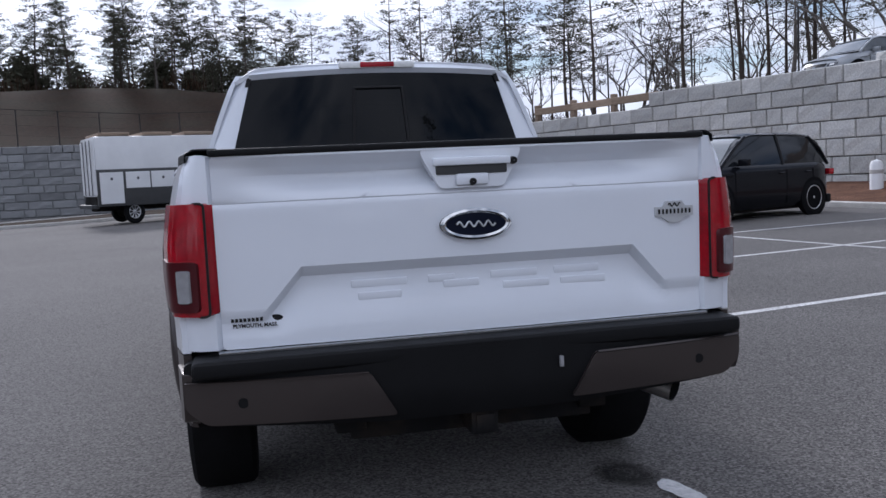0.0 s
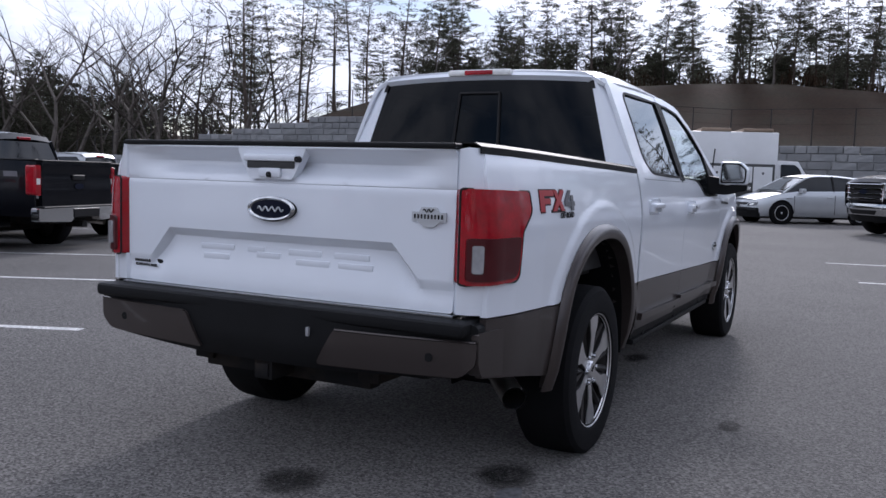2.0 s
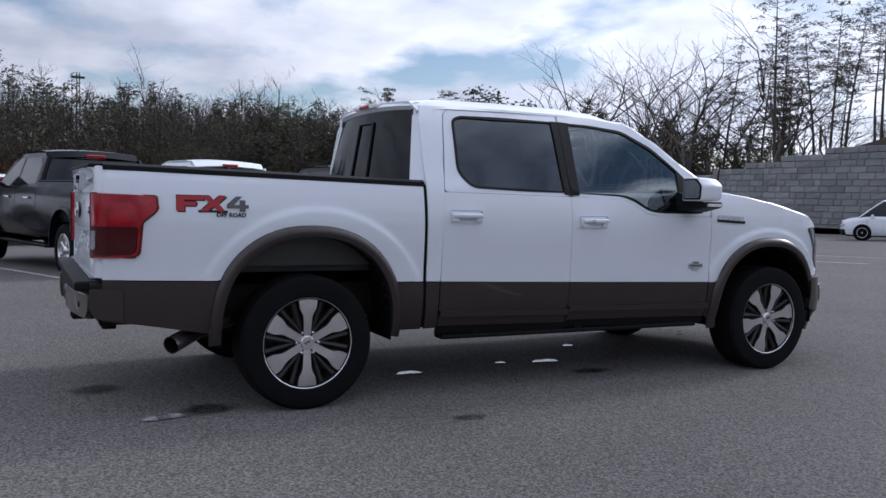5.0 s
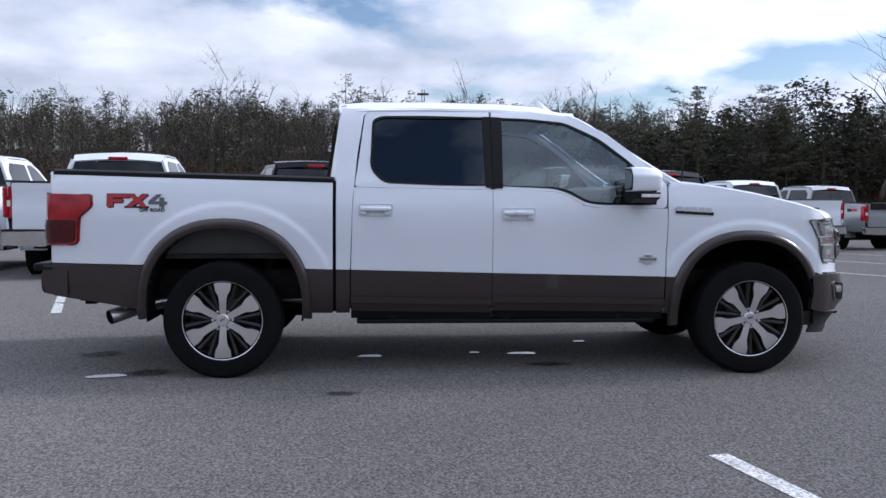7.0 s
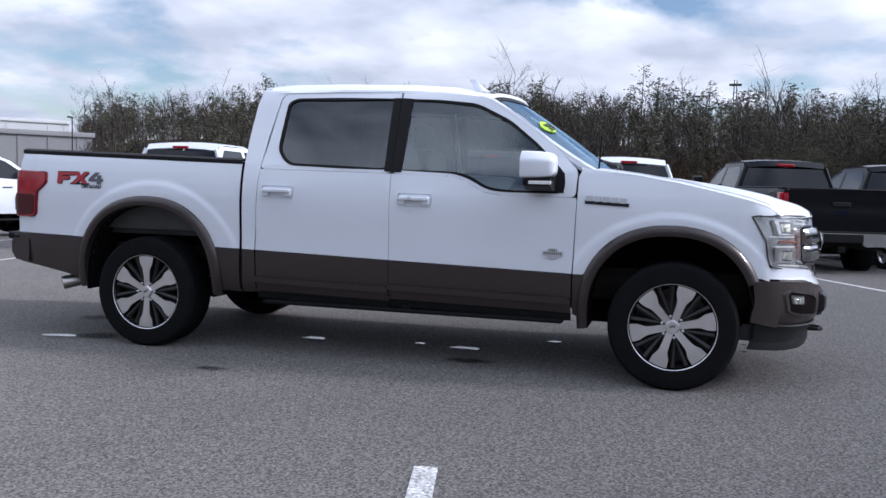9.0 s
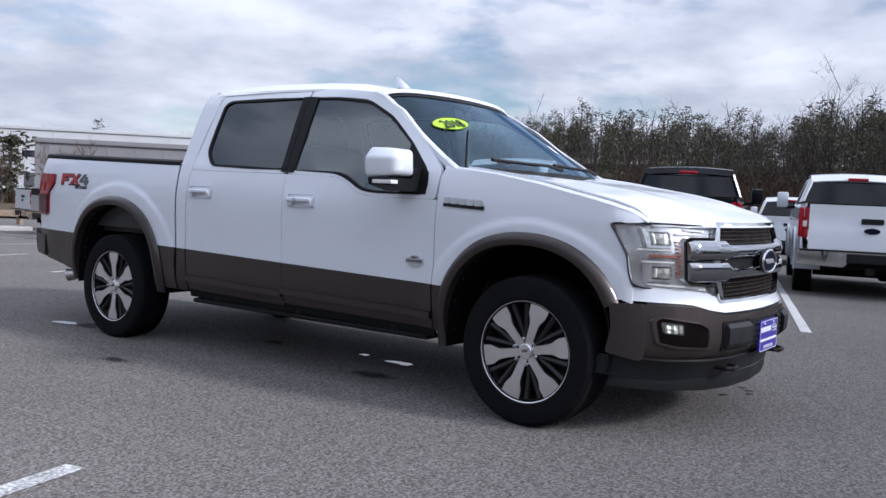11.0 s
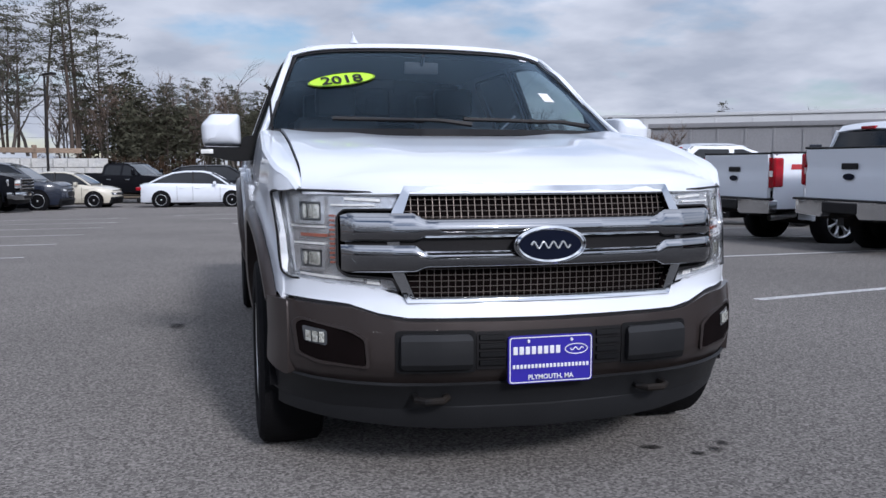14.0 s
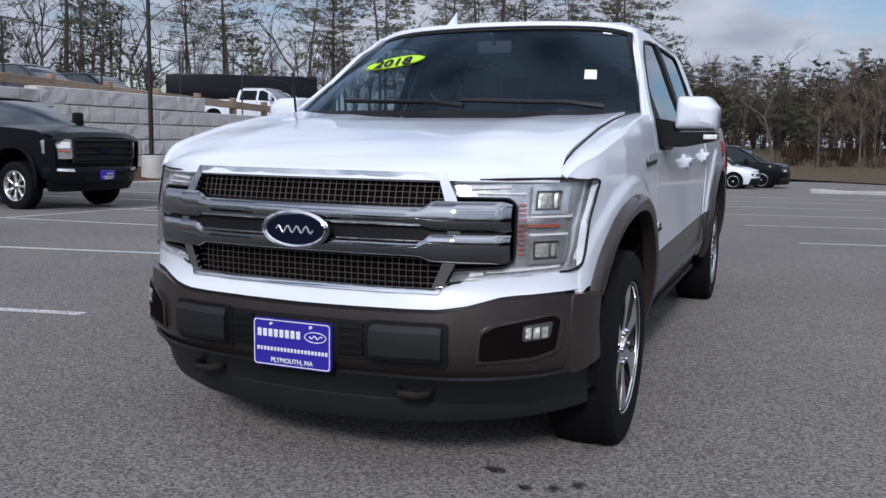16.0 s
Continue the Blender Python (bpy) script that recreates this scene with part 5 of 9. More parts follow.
def bar(c_lo, c_hi, e_lo, e_hi):
    """A chrome bar that runs from lamp to lamp and widens to a rounded box at each end."""
    top, bot = [], []
    for x in np.linspace(-0.718, 0.718, 61):
        e = smooth_step(0.43, 0.475, abs(x))
        lo, hi = c_lo + (e_lo - c_lo) * e, c_hi + (e_hi - c_hi) * e
        pinch = 0.09 * smooth_step(0.69, 0.72, abs(x)) * (hi - lo)
        top.append((x, hi - (pinch if e_hi > 0.95 else pinch * 0.2)))
        bot.append((x, lo + (pinch if e_hi < 0.95 else pinch * 0.2)))

    def lay(x, z):
        e = smooth_step(0.43, 0.475, abs(x))
        lo, hi = c_lo + (e_lo - c_lo) * e, c_hi + (e_hi - c_hi) * e
        n = min(1, abs(z - (lo + hi) / 2) / ((hi - lo) / 2))
        return face(x, z, 0.010 + 0.024 * math.sqrt(1 - 0.97 * n ** 2.6) + 0.09 * (z - (lo + hi) / 2) - 0.012 * smooth_step(0.69, 0.72, abs(x)))

    return patch(bot + top[::-1], lay, 0.011, (0, -0.06, 0))


part("grille_bar", bar(0.938, 1.002, 0.921, 1.022), DARKCHROME, grille)
part("grille_bar", bar(0.829, 0.890, 0.813, 0.912), DARKCHROME, grille)
part("grille_slot", patch([(-0.70, 0.87), (0.70, 0.87), (0.70, 0.955), (-0.70, 0.955)], lambda x, z: face(x, z, 0.006), 0.08, (0, -0.03, 0)), DECALBLACK, grille)
bm = bmesh.new()
for z in (0.9405, 0.8885):
    tube(bm, [face(x, z, 0.024) for x in np.linspace(-0.44, 0.44, 15)], 0.0035, 5)
part("slot_trim", bm, CHROME, grille)
oval_badge(grille, 0.268, 0.132, pose(0.004, 4.612, 0.910, 0, 0, 180), "front_emblem")

# front bumper; its openings are dark patches laid on the uncut skin
def bump_lay(x, z, out=0.0):
    y = nose_y(min(abs(x), 0.95)) + 0.04
    y = y + 0.012 * math.sin((z - 0.44) / 0.22 * math.pi) - 0.05 * smooth_step(0.47, 0.42, z)
    return (x, y + out, z)


top_edge = table([(0.0, 0.642), (0.5, 0.648), (0.58, 0.66), (0.68, 0.692), (0.97, 0.706)])
bot_edge = table([(0.0, 0.408), (0.55, 0.410), (0.8, 0.416), (0.97, 0.428)])
xs = list(np.linspace(-0.905, 0.905, 50))
front_bumper = part("front_bumper", patch([(x, bot_edge(abs(x))) for x in xs] + [(x, top_edge(abs(x))) for x in xs[::-1]], lambda x, z: bump_lay(x, z), 0.035, (0, -0.12, 0)), STONE, hero, "grey-brown front bumper with black inserts")
for mirror in (False, True):
    wrap = rounded([(4.298, 0.422), (4.298, 0.703), (4.14, 0.70), (4.155, 0.58), (4.13, 0.455)], 0.015)
    part("bumper_side", patch(wrap, lambda y, z: (table([(4.10, 0.974), (4.18, 0.959), (4.24, 0.938), (4.28, 0.916), (4.30, 0.899)])(y), y + 0.012 * math.sin((z - 0.44) / 0.22 * math.pi) * smooth_step(4.2, 4.3, y), z), 0.03, (-0.05, 0, 0), mirror), STONE, front_bumper)
    hole = rounded([(0.645, 0.490), (0.80, 0.502), (0.862, 0.520), (0.874, 0.624), (0.85, 0.640), (0.70, 0.612), (0.652, 0.585)], 0.015)
    c_ = Vector((0.757, 0.566))
    lip_o = [tuple(Vector(p) + (Vector(p) - c_).normalized() * 0.013) for p in hole]
    part("recess_lip", ring_panel(lip_o, hole, lambda x, z: bump_lay(x, z, 0.016 if (Vector((x, z)) - c_).length < 0.001 else 0.013), 1, (0, -0.03, 0), mirror, 2), STONE, front_bumper)
    # no hole in the bumper: this flat patch paints the recess's shade
    part("fog_light_recess", patch(hole, lambda x, z: bump_lay(x, z, 0.004), 0.03, (0, -0.02, 0), mirror), RECESS_SHADE, front_bumper)
    fog = rounded([(0.772, 0.556), (0.846, 0.564), (0.852, 0.620), (0.772, 0.610)], 0.01)
    fog_ob = part("fog_light", patch(fog, lambda x, z: bump_lay(x, z, 0.008), 0.03, (0, -0.02, 0), mirror), LAMPDARK, front_bumper)
    for k in range(3):
        x0 = 0.781 + k * 0.0215
        part("fog_lens", patch(rounded([(x0, 0.566), (x0 + 0.018, 0.568), (x0 + 0.018, 0.606), (x0, 0.602)], 0.004), lambda x, z: bump_lay(x, z, 0.011 + 0.5 * (x - x0)), 0.01, (0, -0.01, 0), mirror), LENSFACET, fog_ob)
    pad = rounded([(0.29, 0.482), (0.535, 0.482), (0.535, 0.607), (0.29, 0.607)], 0.02)
    part("bumper_pad", patch(pad, lambda x, z: bump_lay(x, z, 0.018 + 0.014 * smooth_step(0.0, 0.022, min(abs(z - 0.482), abs(z - 0.607)))), 0.02, (0, -0.04, 0), mirror), VALANCE, front_bumper)
    lip = rounded([(0.272, 0.468), (0.55, 0.468), (0.55, 0.618), (0.272, 0.618)], 0.02)
    part("pad_recess", patch(lip, lambda x, z: bump_lay(x, z, 0.006), 0.05, (0, -0.02, 0), mirror), PLASTIC, front_bumper)
    for k in range(4):
        z = 0.495 + k * 0.030
        slat = [(0.17, z), (0.262, z), (0.262, z + 0.017), (0.17, z + 0.017)]
        part("vent_slat", patch(slat, lambda x, zz: bump_lay(x, zz, 0.016), 0.05, (0, -0.02, 0), mirror), PLASTIC, front_bumper)
    hook = bmesh.new()
    s = -1 if mirror else 1
    tube(hook, [(s * 0.365, 4.45, 0.372), (s * 0.365, 4.58, 0.372), (s * 0.39, 4.605, 0.370), (s * 0.45, 4.605, 0.370), (s * 0.475, 4.58, 0.372), (s * 0.475, 4.45, 0.372)], 0.013, 8)
    part("tow_hook", hook, DARK, hero)
part("centre_vent", patch([(-0.27, 0.478), (0.27, 0.478), (0.27, 0.612), (-0.27, 0.612)], lambda x, z: bump_lay(x, z, 0.005), 0.05, (0, -0.02, 0)), DECALBLACK, front_bumper)
part("bumper_gap", patch([(x, low_edge(abs(x)) - 0.022) for x in xs[1:-1]] + [(x, low_edge(abs(x)) + 0.004) for x in xs[1:-1][::-1]], lambda x, z: face(x, z, -0.004), 0.05, (0, -0.03, 0)), DECALBLACK, hero)
dam_low = table([(0.0, 0.245), (0.5, 0.25), (0.75, 0.262), (0.93, 0.285)])
dam_y = table([(0.0, 4.52), (0.3, 4.50), (0.5, 4.44), (0.7, 4.34), (0.85, 4.22), (0.93, 4.12)])
XS_DAM = [-0.938, -0.93] + list(np.linspace(-0.91, 0.91, 39)) + [0.93, 0.938]
rows = []
for k, (f, inset) in enumerate(((0.0, 0.028), (0.25, 0.040), (0.55, 0.046), (0.8, 0.052), (1.0, 0.060))):
    row = []
    for x in XS_DAM:
        ax = abs(x)
        back = 0.10 if ax > 0.935 else (0.03 if ax > 0.92 else 0.0)
        hi, lo = bot_edge(ax) + 0.015, dam_low(ax) + 0.055
        y_hi, y_lo = nose_y(min(ax, 0.93)) + 0.04 - inset - back, dam_y(ax) + 0.03 - back
        row.append((x, y_hi + (y_lo - y_hi) * f, hi + (lo - hi) * f))
    rows.append(row)
part("front_valance", thicken(sheet(rows), -0.012), VALANCE, hero, "dark plastic lower valance")
rows = []
for f, out in ((0.0, 0.030), (0.12, 0.040), (0.6, 0.036), (1.0, 0.022)):
    row = []
    for x in XS_DAM[1:-1]:
        ax = abs(x)
        row.append((x * 0.985, dam_y(ax) + out - (0.02 if ax > 0.92 else 0.0), dam_low(ax) + 0.085 * (1 - f)))
    rows.append(row)
part("air_dam", thicken(sheet(rows), -0.012), VALANCE, hero, "dark grey plastic air dam")

# dealer plate
plate = bmesh.new()
plate.faces.new([plate.verts.new((x, 4.647, z)) for x, z in rounded([(-0.150, 0.424), (0.164, 0.424), (0.164, 0.594), (-0.150, 0.594)], 0.014)])
thicken(plate, Vector((0, -0.012, 0)))
plate = part("dealer_plate", plate, PLATEBLUE, hero, "blue dealer plate with white border")
border_o = rounded([(-0.146, 0.428), (0.160, 0.428), (0.160, 0.590), (-0.146, 0.590)], 0.012)
border_i = rounded([(-0.1425, 0.4315), (0.1565, 0.4315), (0.1565, 0.5865), (-0.1425, 0.5865)], 0.010)
part("plate_border", ring_panel(border_o, border_i, lambda x, z: (x, 4.65, z), 1, None, False, 1), WHITEPRINT, plate)
for x0, w, z0, z1 in [(0.146 - i * 0.0225, 0.016, 0.528, 0.556) for i in range(8)] + [(0.148 - i * 0.0137, 0.0095, 0.478, 0.492) for i in range(21)]:
    bm = bmesh.new()
    box(bm, (x0 - w, 4.646, z0), (x0, 4.65, z1), 0.0015, 1)
    part("plate_mark", bm, WHITEPRINT, plate)
words("PLYMOUTH, MA", 0.0235, WHITEPRINT, plate, pose(0.007, 4.649, 0.446, 90, 0, 180), "plate_lettering", bold=0.0004)
bm = bmesh.new()
tube(bm, [(-0.088 + 0.042 * math.cos(a), 4.649, 0.541 + 0.018 * math.sin(a)) for a in np.linspace(0, 2 * math.pi, 30)], 0.0018, 4)
part("plate_oval", bm, WHITEPRINT, plate)
bm = bmesh.new()
tube(bm, [(-0.115 + 0.05 * t, 4.649, 0.541 + 0.005 * math.sin(t * 13)) for t in np.linspace(0, 1, 16)], 0.0022, 4)
part("plate_scrawl", bm, WHITEPRINT, plate)
for x in (-0.07, 0.09):
    bm = bmesh.new()
    lathe(bm, [(4.653, 0.0005), (4.653, 0.005), (4.647, 0.006)], 8, "y", (x, 0, 0.575))
    part("plate_bolt", bm, WHITEPRINT, plate)

# mirrors: a boxy shell with its upper outer corner cut off, on a deep black arm
def mirror_ring(grow, y, s, n=4):
    outline = rounded([(1.022 - grow, 1.282 - grow), (1.215 + grow, 1.284 - grow), (1.222 + grow, 1.318), (1.226 + grow, 1.392), (1.176 + grow, 1.449 + grow), (1.030 - grow, 1.450 + grow)], 0.016, n)
    return [(s * x, y, z) for x, z in outline]


for s in (1, -1):
    rows = []
    for y, grow in ((2.742, -0.004), (2.750, 0.0), (2.86, -0.002), (2.915, -0.008), (2.938, -0.017), (2.950, -0.030), (2.956, -0.048), (2.958, -0.066)):
        ring = mirror_ring(grow, y, s)
        rows.append(ring + ring[:1])
    bm = sheet(rows)
    bmesh.ops.remove_doubles(bm, verts=bm.verts, dist=1e-5)
    bmesh.ops.holes_fill(bm, edges=bm.edges)
    bmesh.ops.recalc_face_normals(bm, faces=bm.faces)
    door = front_doors[0 if s > 0 else 1]
    mirror_ob = part("door_mirror", bm, WHITE, door, "white door mirror on a black arm")
    bm = bmesh.new()
    arm = rounded([(0.93, 1.215), (1.06, 1.206), (1.215, 1.240), (1.222, 1.281), (1.03, 1.279), (1.02, 1.330), (0.93, 1.345)], 0.012)
    bm.faces.new([bm.verts.new((s * x, 2.765, z)) for x, z in arm])
    thicken(bm, Vector((0, 0.165, 0)))
    bmesh.ops.recalc_face_normals(bm, faces=bm.faces)
    part("mirror_base", bm, PLASTIC, mirror_ob)
    bm = bmesh.new()
    bm.faces.new([bm.verts.new(p) for p in mirror_ring(-0.010, 2.738, s)])
    thicken(bm, Vector((0, 0.014, 0)))
    part("mirror_rim", bm, PLASTIC, mirror_ob)
    bm = bmesh.new()
    bm.faces.new([bm.verts.new(p) for p in mirror_ring(-0.020, 2.734, s)])
    thicken(bm, Vector((0, 0.006, 0)))
    part("mirror_glass", bm, CHROME, mirror_ob)
    bm = bmesh.new()
    box(bm, (min(s * 1.165, s * 1.226), 2.80, 1.246), (max(s * 1.165, s * 1.226), 2.936, 1.268), 0.004)
    part("mirror_lamp", bm, CLEARLENS, mirror_ob)

# side markings
def on_side(pts, out=0.004, cell=0.05, mirror=False):
    return patch(pts, lambda y, z: flank(y, z, out), cell, (-0.003, 0, 0), mirror)


for mirror in (False, True):
    y0, z0 = -0.75, 1.158
    f = -1 if mirror else 1
    def put(pts):
        return [((y0 + u) if not mirror else (y0 + 0.40 - u), z0 + v) for u, v in pts]
    F_SHAPE = [(0.0, 0.0), (0.04, 0.0), (0.04, 0.03), (0.10, 0.03), (0.108, 0.052), (0.04, 0.052), (0.04, 0.062), (0.145, 0.062), (0.15, 0.085), (0.0, 0.085)]
    X_SHAPE = [(0.125, 0.0), (0.165, 0.0), (0.200, 0.028), (0.222, 0.0), (0.262, 0.0), (0.225, 0.045), (0.27, 0.085), (0.23, 0.085), (0.20, 0.058), (0.18, 0.085), (0.14, 0.085), (0.175, 0.045)]
    decal = part("side_decal", on_side(put([(0.0, 0.0), (0.04, 0.0), (0.04, 0.03), (0.10, 0.03), (0.108, 0.052), (0.04, 0.052), (0.04, 0.062), (0.145, 0.062), (0.15, 0.085), (0.0, 0.085)]), 0.005, 0.05, mirror), DECALRED, hero, "red and grey off-road decal with dark outline")
    part("decal_cross", on_side(put([(0.125, 0.0), (0.165, 0.0), (0.200, 0.028), (0.222, 0.0), (0.262, 0.0), (0.225, 0.045), (0.27, 0.085), (0.23, 0.085), (0.20, 0.058), (0.18, 0.085), (0.14, 0.085), (0.175, 0.045)]), 0.006, 0.05, mirror), DECALRED, decal)
    fig = part("decal_figure", on_side(put([(0.270, 0.018), (0.270, 0.040), (0.322, 0.085), (0.356, 0.085), (0.312, 0.038), (0.392, 0.038), (0.392, 0.018)]), 0.006, 0.05, mirror), DECALGREY, decal)
    part("decal_stem", on_side(put([(0.342, 0.0), (0.374, 0.0), (0.374, 0.064), (0.342, 0.064)]), 0.0075, 0.05, mirror), DECALGREY, decal)
    for shape in (F_SHAPE, X_SHAPE):
        for du, dv in ((0.006, -0.006), (-0.003, 0.004)):
            part("decal_edge", on_side(put([(u + du, v + dv) for u, v in shape]), 0.003 + du * 0.05, 0.05, mirror), DECALBLACK, decal)
    part("decal_shadow", on_side(put([(0.115, -0.006), (0.275, -0.006), (0.275, 0.006), (0.115, 0.006)]), 0.003, 0.05, mirror), DECALBLACK, decal)
    m = pose(f * (flank(-0.47, 1.138)[0] + 0.004), -0.455, 1.138, 90, 0, 90) if not mirror else pose(-(flank(-0.47, 1.138)[0] + 0.004), -0.455, 1.138, 90, 0, -90)
    words("OFF ROAD", 0.034, DECALBLACK, decal, m, "decal_lettering", bold=0.0008)
    # wing badge: plain raised blocks on a dark bar
    badge = part("wing_badge", on_side([(3.12, 1.135), (3.392, 1.122), (3.392, 1.143), (3.12, 1.156)], 0.008, 0.05, mirror), DECALBLACK, hero, "chrome wing badge on a dark bar")
    for k in range(5):
        u = 3.125 + k * 0.052
        z = 1.152 - k * 0.0024
        part("badge_block", on_side([(u, z), (u + 0.042, z), (u + 0.045, z + 0.032), (u + 0.003, z + 0.032)], 0.012, 0.05, mirror), SILVER_PAINT, badge)
    x = flank(2.93, 0.812)[0]
    ranch_badge(hero, pose(f * x, 2.93, 0.812, 0, 0, f * 90), 0.92)

# roof aerial, whip aerial, sticker on the screen
bm = bmesh.new()
rows = []
for t in np.linspace(0, 1, 6):
    rows.append([(0.36 + 0.03 * (1 - t) ** 1.5 * c, 2.32 - 0.075 * t - 0.02 + 0.055 * (1 - t * 0.75) * s_, 1.893 + 0.085 * t) for c, s_ in [(math.cos(a), math.sin(a)) for a in np.linspace(0, 2 * math.pi, 13)]])
bm = sheet(rows)
bmesh.ops.remove_doubles(bm, verts=bm.verts, dist=1e-5)
bmesh.ops.holes_fill(bm, edges=bm.edges)
bmesh.ops.recalc_face_normals(bm, faces=bm.faces)
part("roof_aerial", bm, WHITE, hero)
bm = bmesh.new()
tube(bm, [(0.876, 3.183, 1.28), (0.877, 3.184, 1.33), (0.884, 3.19, 1.36), (0.897, 3.203, 1.56)], [0.016, 0.013, 0.0065, 0.0055], 6)
part("whip_aerial", bm, DECALBLACK, hero)


def on_screen(u, v, out=0.004):
    p, q, r = Vector(screen_point(u, v)), Vector(screen_point(u + 0.01, v)), Vector(screen_point(u, v + 0.01))
    n = (q - p).cross(r - p).normalized()
    return p + n * (-out if n.y < 0 else out)


sticker_c, tilt = Vector((0.615, 0.575)), 0.17
pts = []
for a in np.linspace(0, 2 * math.pi, 36, endpoint=False):
    du, dv = 0.215 * math.cos(a), 0.078 * math.sin(a)
    pts.append((sticker_c.x + du, sticker_c.y + dv - tilt * du))
bm = bmesh.new()
bm.faces.new([bm.verts.new(on_screen(u, v, 0.006)) for u, v in pts])
sticker = part("year_sticker", bm, LIME, hero, "lime green oval year sticker")
bm = bmesh.new()
ring = [on_screen(sticker_c.x + (u - sticker_c.x) * 0.97, sticker_c.y + (v - sticker_c.y) * 0.97, 0.008) for u, v in pts]
tube(bm, ring + ring[:1], 0.0018, 4, False)
part("sticker_border", bm, DECALBLACK, sticker)
cp, cq, cr = on_screen(0.615, 0.558, 0.012), on_screen(0.435, 0.558 + 0.031, 0.012), on_screen(0.615, 0.618, 0.012)
ex = (cq - cp).normalized()
en = ex.cross(cr - cp).normalized()
ey = en.cross(ex)
m = Matrix((ex, ey, en)).transposed().to_4x4()
m.translation = cp
words("2018", 0.112, DECALBLACK, sticker, m, "year_lettering", bold=0.002)
# small labels on the glass
for u0, u1, v0, v1, label in ((-0.86, -0.80, 0.915, 0.935, "white sticker strip"), (-0.765, -0.695, 0.36, 0.46, "white paper slip")):
    bm = bmesh.new()
    bm.faces.new([bm.verts.new(on_screen(u, v, 0.004)) for u, v in ((u0, v0), (u1, v0), (u1, v1), (u0, v1))])
    part("windscreen_sticker", bm, WHITEPRINT, hero, label)
# cabin
def seat(x, y, w, back=True):
    bm = bmesh.new()
    box(bm, (x - w / 2, y - 0.25, 0.78), (x + w / 2, y + 0.28, 0.98), 0.06, 3)
    vs = box(bm, (x - w / 2, y - 0.40, 0.92), (x + w / 2, y - 0.24, 1.50), 0.06, 3)
    bmesh.ops.rotate(bm, verts=vs, cent=(x, y - 0.3, 0.95), matrix=Matrix.Rotation(radians(9), 3, "X"))
    ob = part("seat", bm, SEAT, hero, "brown leather seat")
    for hx in ([x] if w < 0.8 else [x - 0.42, x + 0.42]):
        bm = bmesh.new()
        box(bm, (hx - 0.13, y - 0.50, 1.50), (hx + 0.13, y - 0.39, 1.70), 0.045, 3)
        tube(bm, [(hx - 0.05, y - 0.43, 1.42), (hx - 0.05, y - 0.44, 1.54)], 0.008, 6)
        tube(bm, [(hx + 0.05, y - 0.43, 1.42), (hx + 0.05, y - 0.44, 1.54)], 0.008, 6)
        part("head_rest", bm, SEAT, ob)


seat(0.40, 2.10, 0.54)
seat(-0.40, 2.10, 0.54)
seat(0.0, 1.40, 1.35)
bm = bmesh.new()
rows = [[(u * 0.82, y + 0.10 * (1 - u * u), z) for u in np.linspace(-1, 1, 9)] for y, z in ((3.10, 1.32), (2.85, 1.335), (2.66, 1.30), (2.60, 1.20), (2.68, 0.95))]
part("dashboard", thicken(sheet(rows), 0.02), TRIM, hero)
bm = bmesh.new()
c, n_ = Vector((-0.40, 2.50, 1.22)), Vector((0, -0.86, 0.5)).normalized()
u_, v_ = Vector((1, 0, 0)), n_.cross(Vector((1, 0, 0)))
tube(bm, [c + (u_ * math.cos(a) + v_ * math.sin(a)) * 0.185 for a in np.linspace(0, 2 * math.pi, 30)], 0.016, 8, False)
tube(bm, [c - u_ * 0.18, c, c + u_ * 0.18], 0.022, 6)
tube(bm, [c, c - v_ * 0.18], 0.02, 6)
tube(bm, [c, Vector((-0.40, 2.75, 1.08))], 0.04, 8)
part("steering_wheel", bm, TRIM, hero)
bm = bmesh.new()
box(bm, (-0.09, 2.52, 1.70), (0.11, 2.55, 1.77), 0.015)
tube(bm, [(0.01, 2.55, 1.75), (0.01, 2.60, 1.80)], 0.01, 6)
part("inside_mirror", bm, TRIM, hero)
bm = bmesh.new()
box(bm, (-0.80, 0.90, 0.70), (0.80, 3.0, 0.74), 0.01)
box(bm, (-0.17, 1.9, 0.74), (0.17, 2.65, 1.10), 0.04)
part("cabin_floor", bm, TRIM, hero)
rows = [[(w * u, y, roof_z(y) - 0.06 + 0.03 * (1 - u * u)) for u in np.linspace(-1, 1, 9)] for y, w in ((0.80, 0.68), (1.5, 0.69), (2.35, 0.66))]
part("headliner", thicken(sheet(rows), 0.01), LINER, hero)
for s in (-1, 1):
    bm = bmesh.new()
    box(bm, (s * 0.90 - 0.02, 0.9, 0.74), (s * 0.90 + 0.02, 3.0, 1.17), 0.01)
    part("door_lining", bm, TRIM, hero)


# ---- the place ----
def lot_z(x, y):
    """The car park: level where the pickup stands, falling gently to the south and west and rising to the north."""
    return 0.006 * max(0, min(y, 45) - 5) + 0.02 * min(0, max(y, -38) + 1.5) + 0.024 * min(0, max(x, -40) + 3.5)


far = [-1500, -700, -350, -200, -120, -80]
gx = far + list(np.linspace(-60, 60, 25)) + [-v for v in far[::-1]]
rows = [[(x, y, lot_z(x, y) - 0.12 + 0.05 * noise.noise((x * 0.05, y * 0.05, 0))) for x in gx] for y in gx]
tagged(finish("ground", sheet(rows), GRASS), "dormant brown grass and soil", "ground", kind="structure")
ys = list(np.linspace(-52, -1.5, 14)) + [1.7, 5, 15, 30, 43.6]
rows = [[(x, y, lot_z(x, y)) for x in list(np.linspace(-90, -45, 7)) + [-40, -30, -20, -12, -3.5, 0, 5, 10, 16, 22, 27]] for y in ys]
tagged(finish("parking_lot", sheet(rows), ASPHALT), "grey asphalt car park with faded stains", "asphalt", kind="structure")


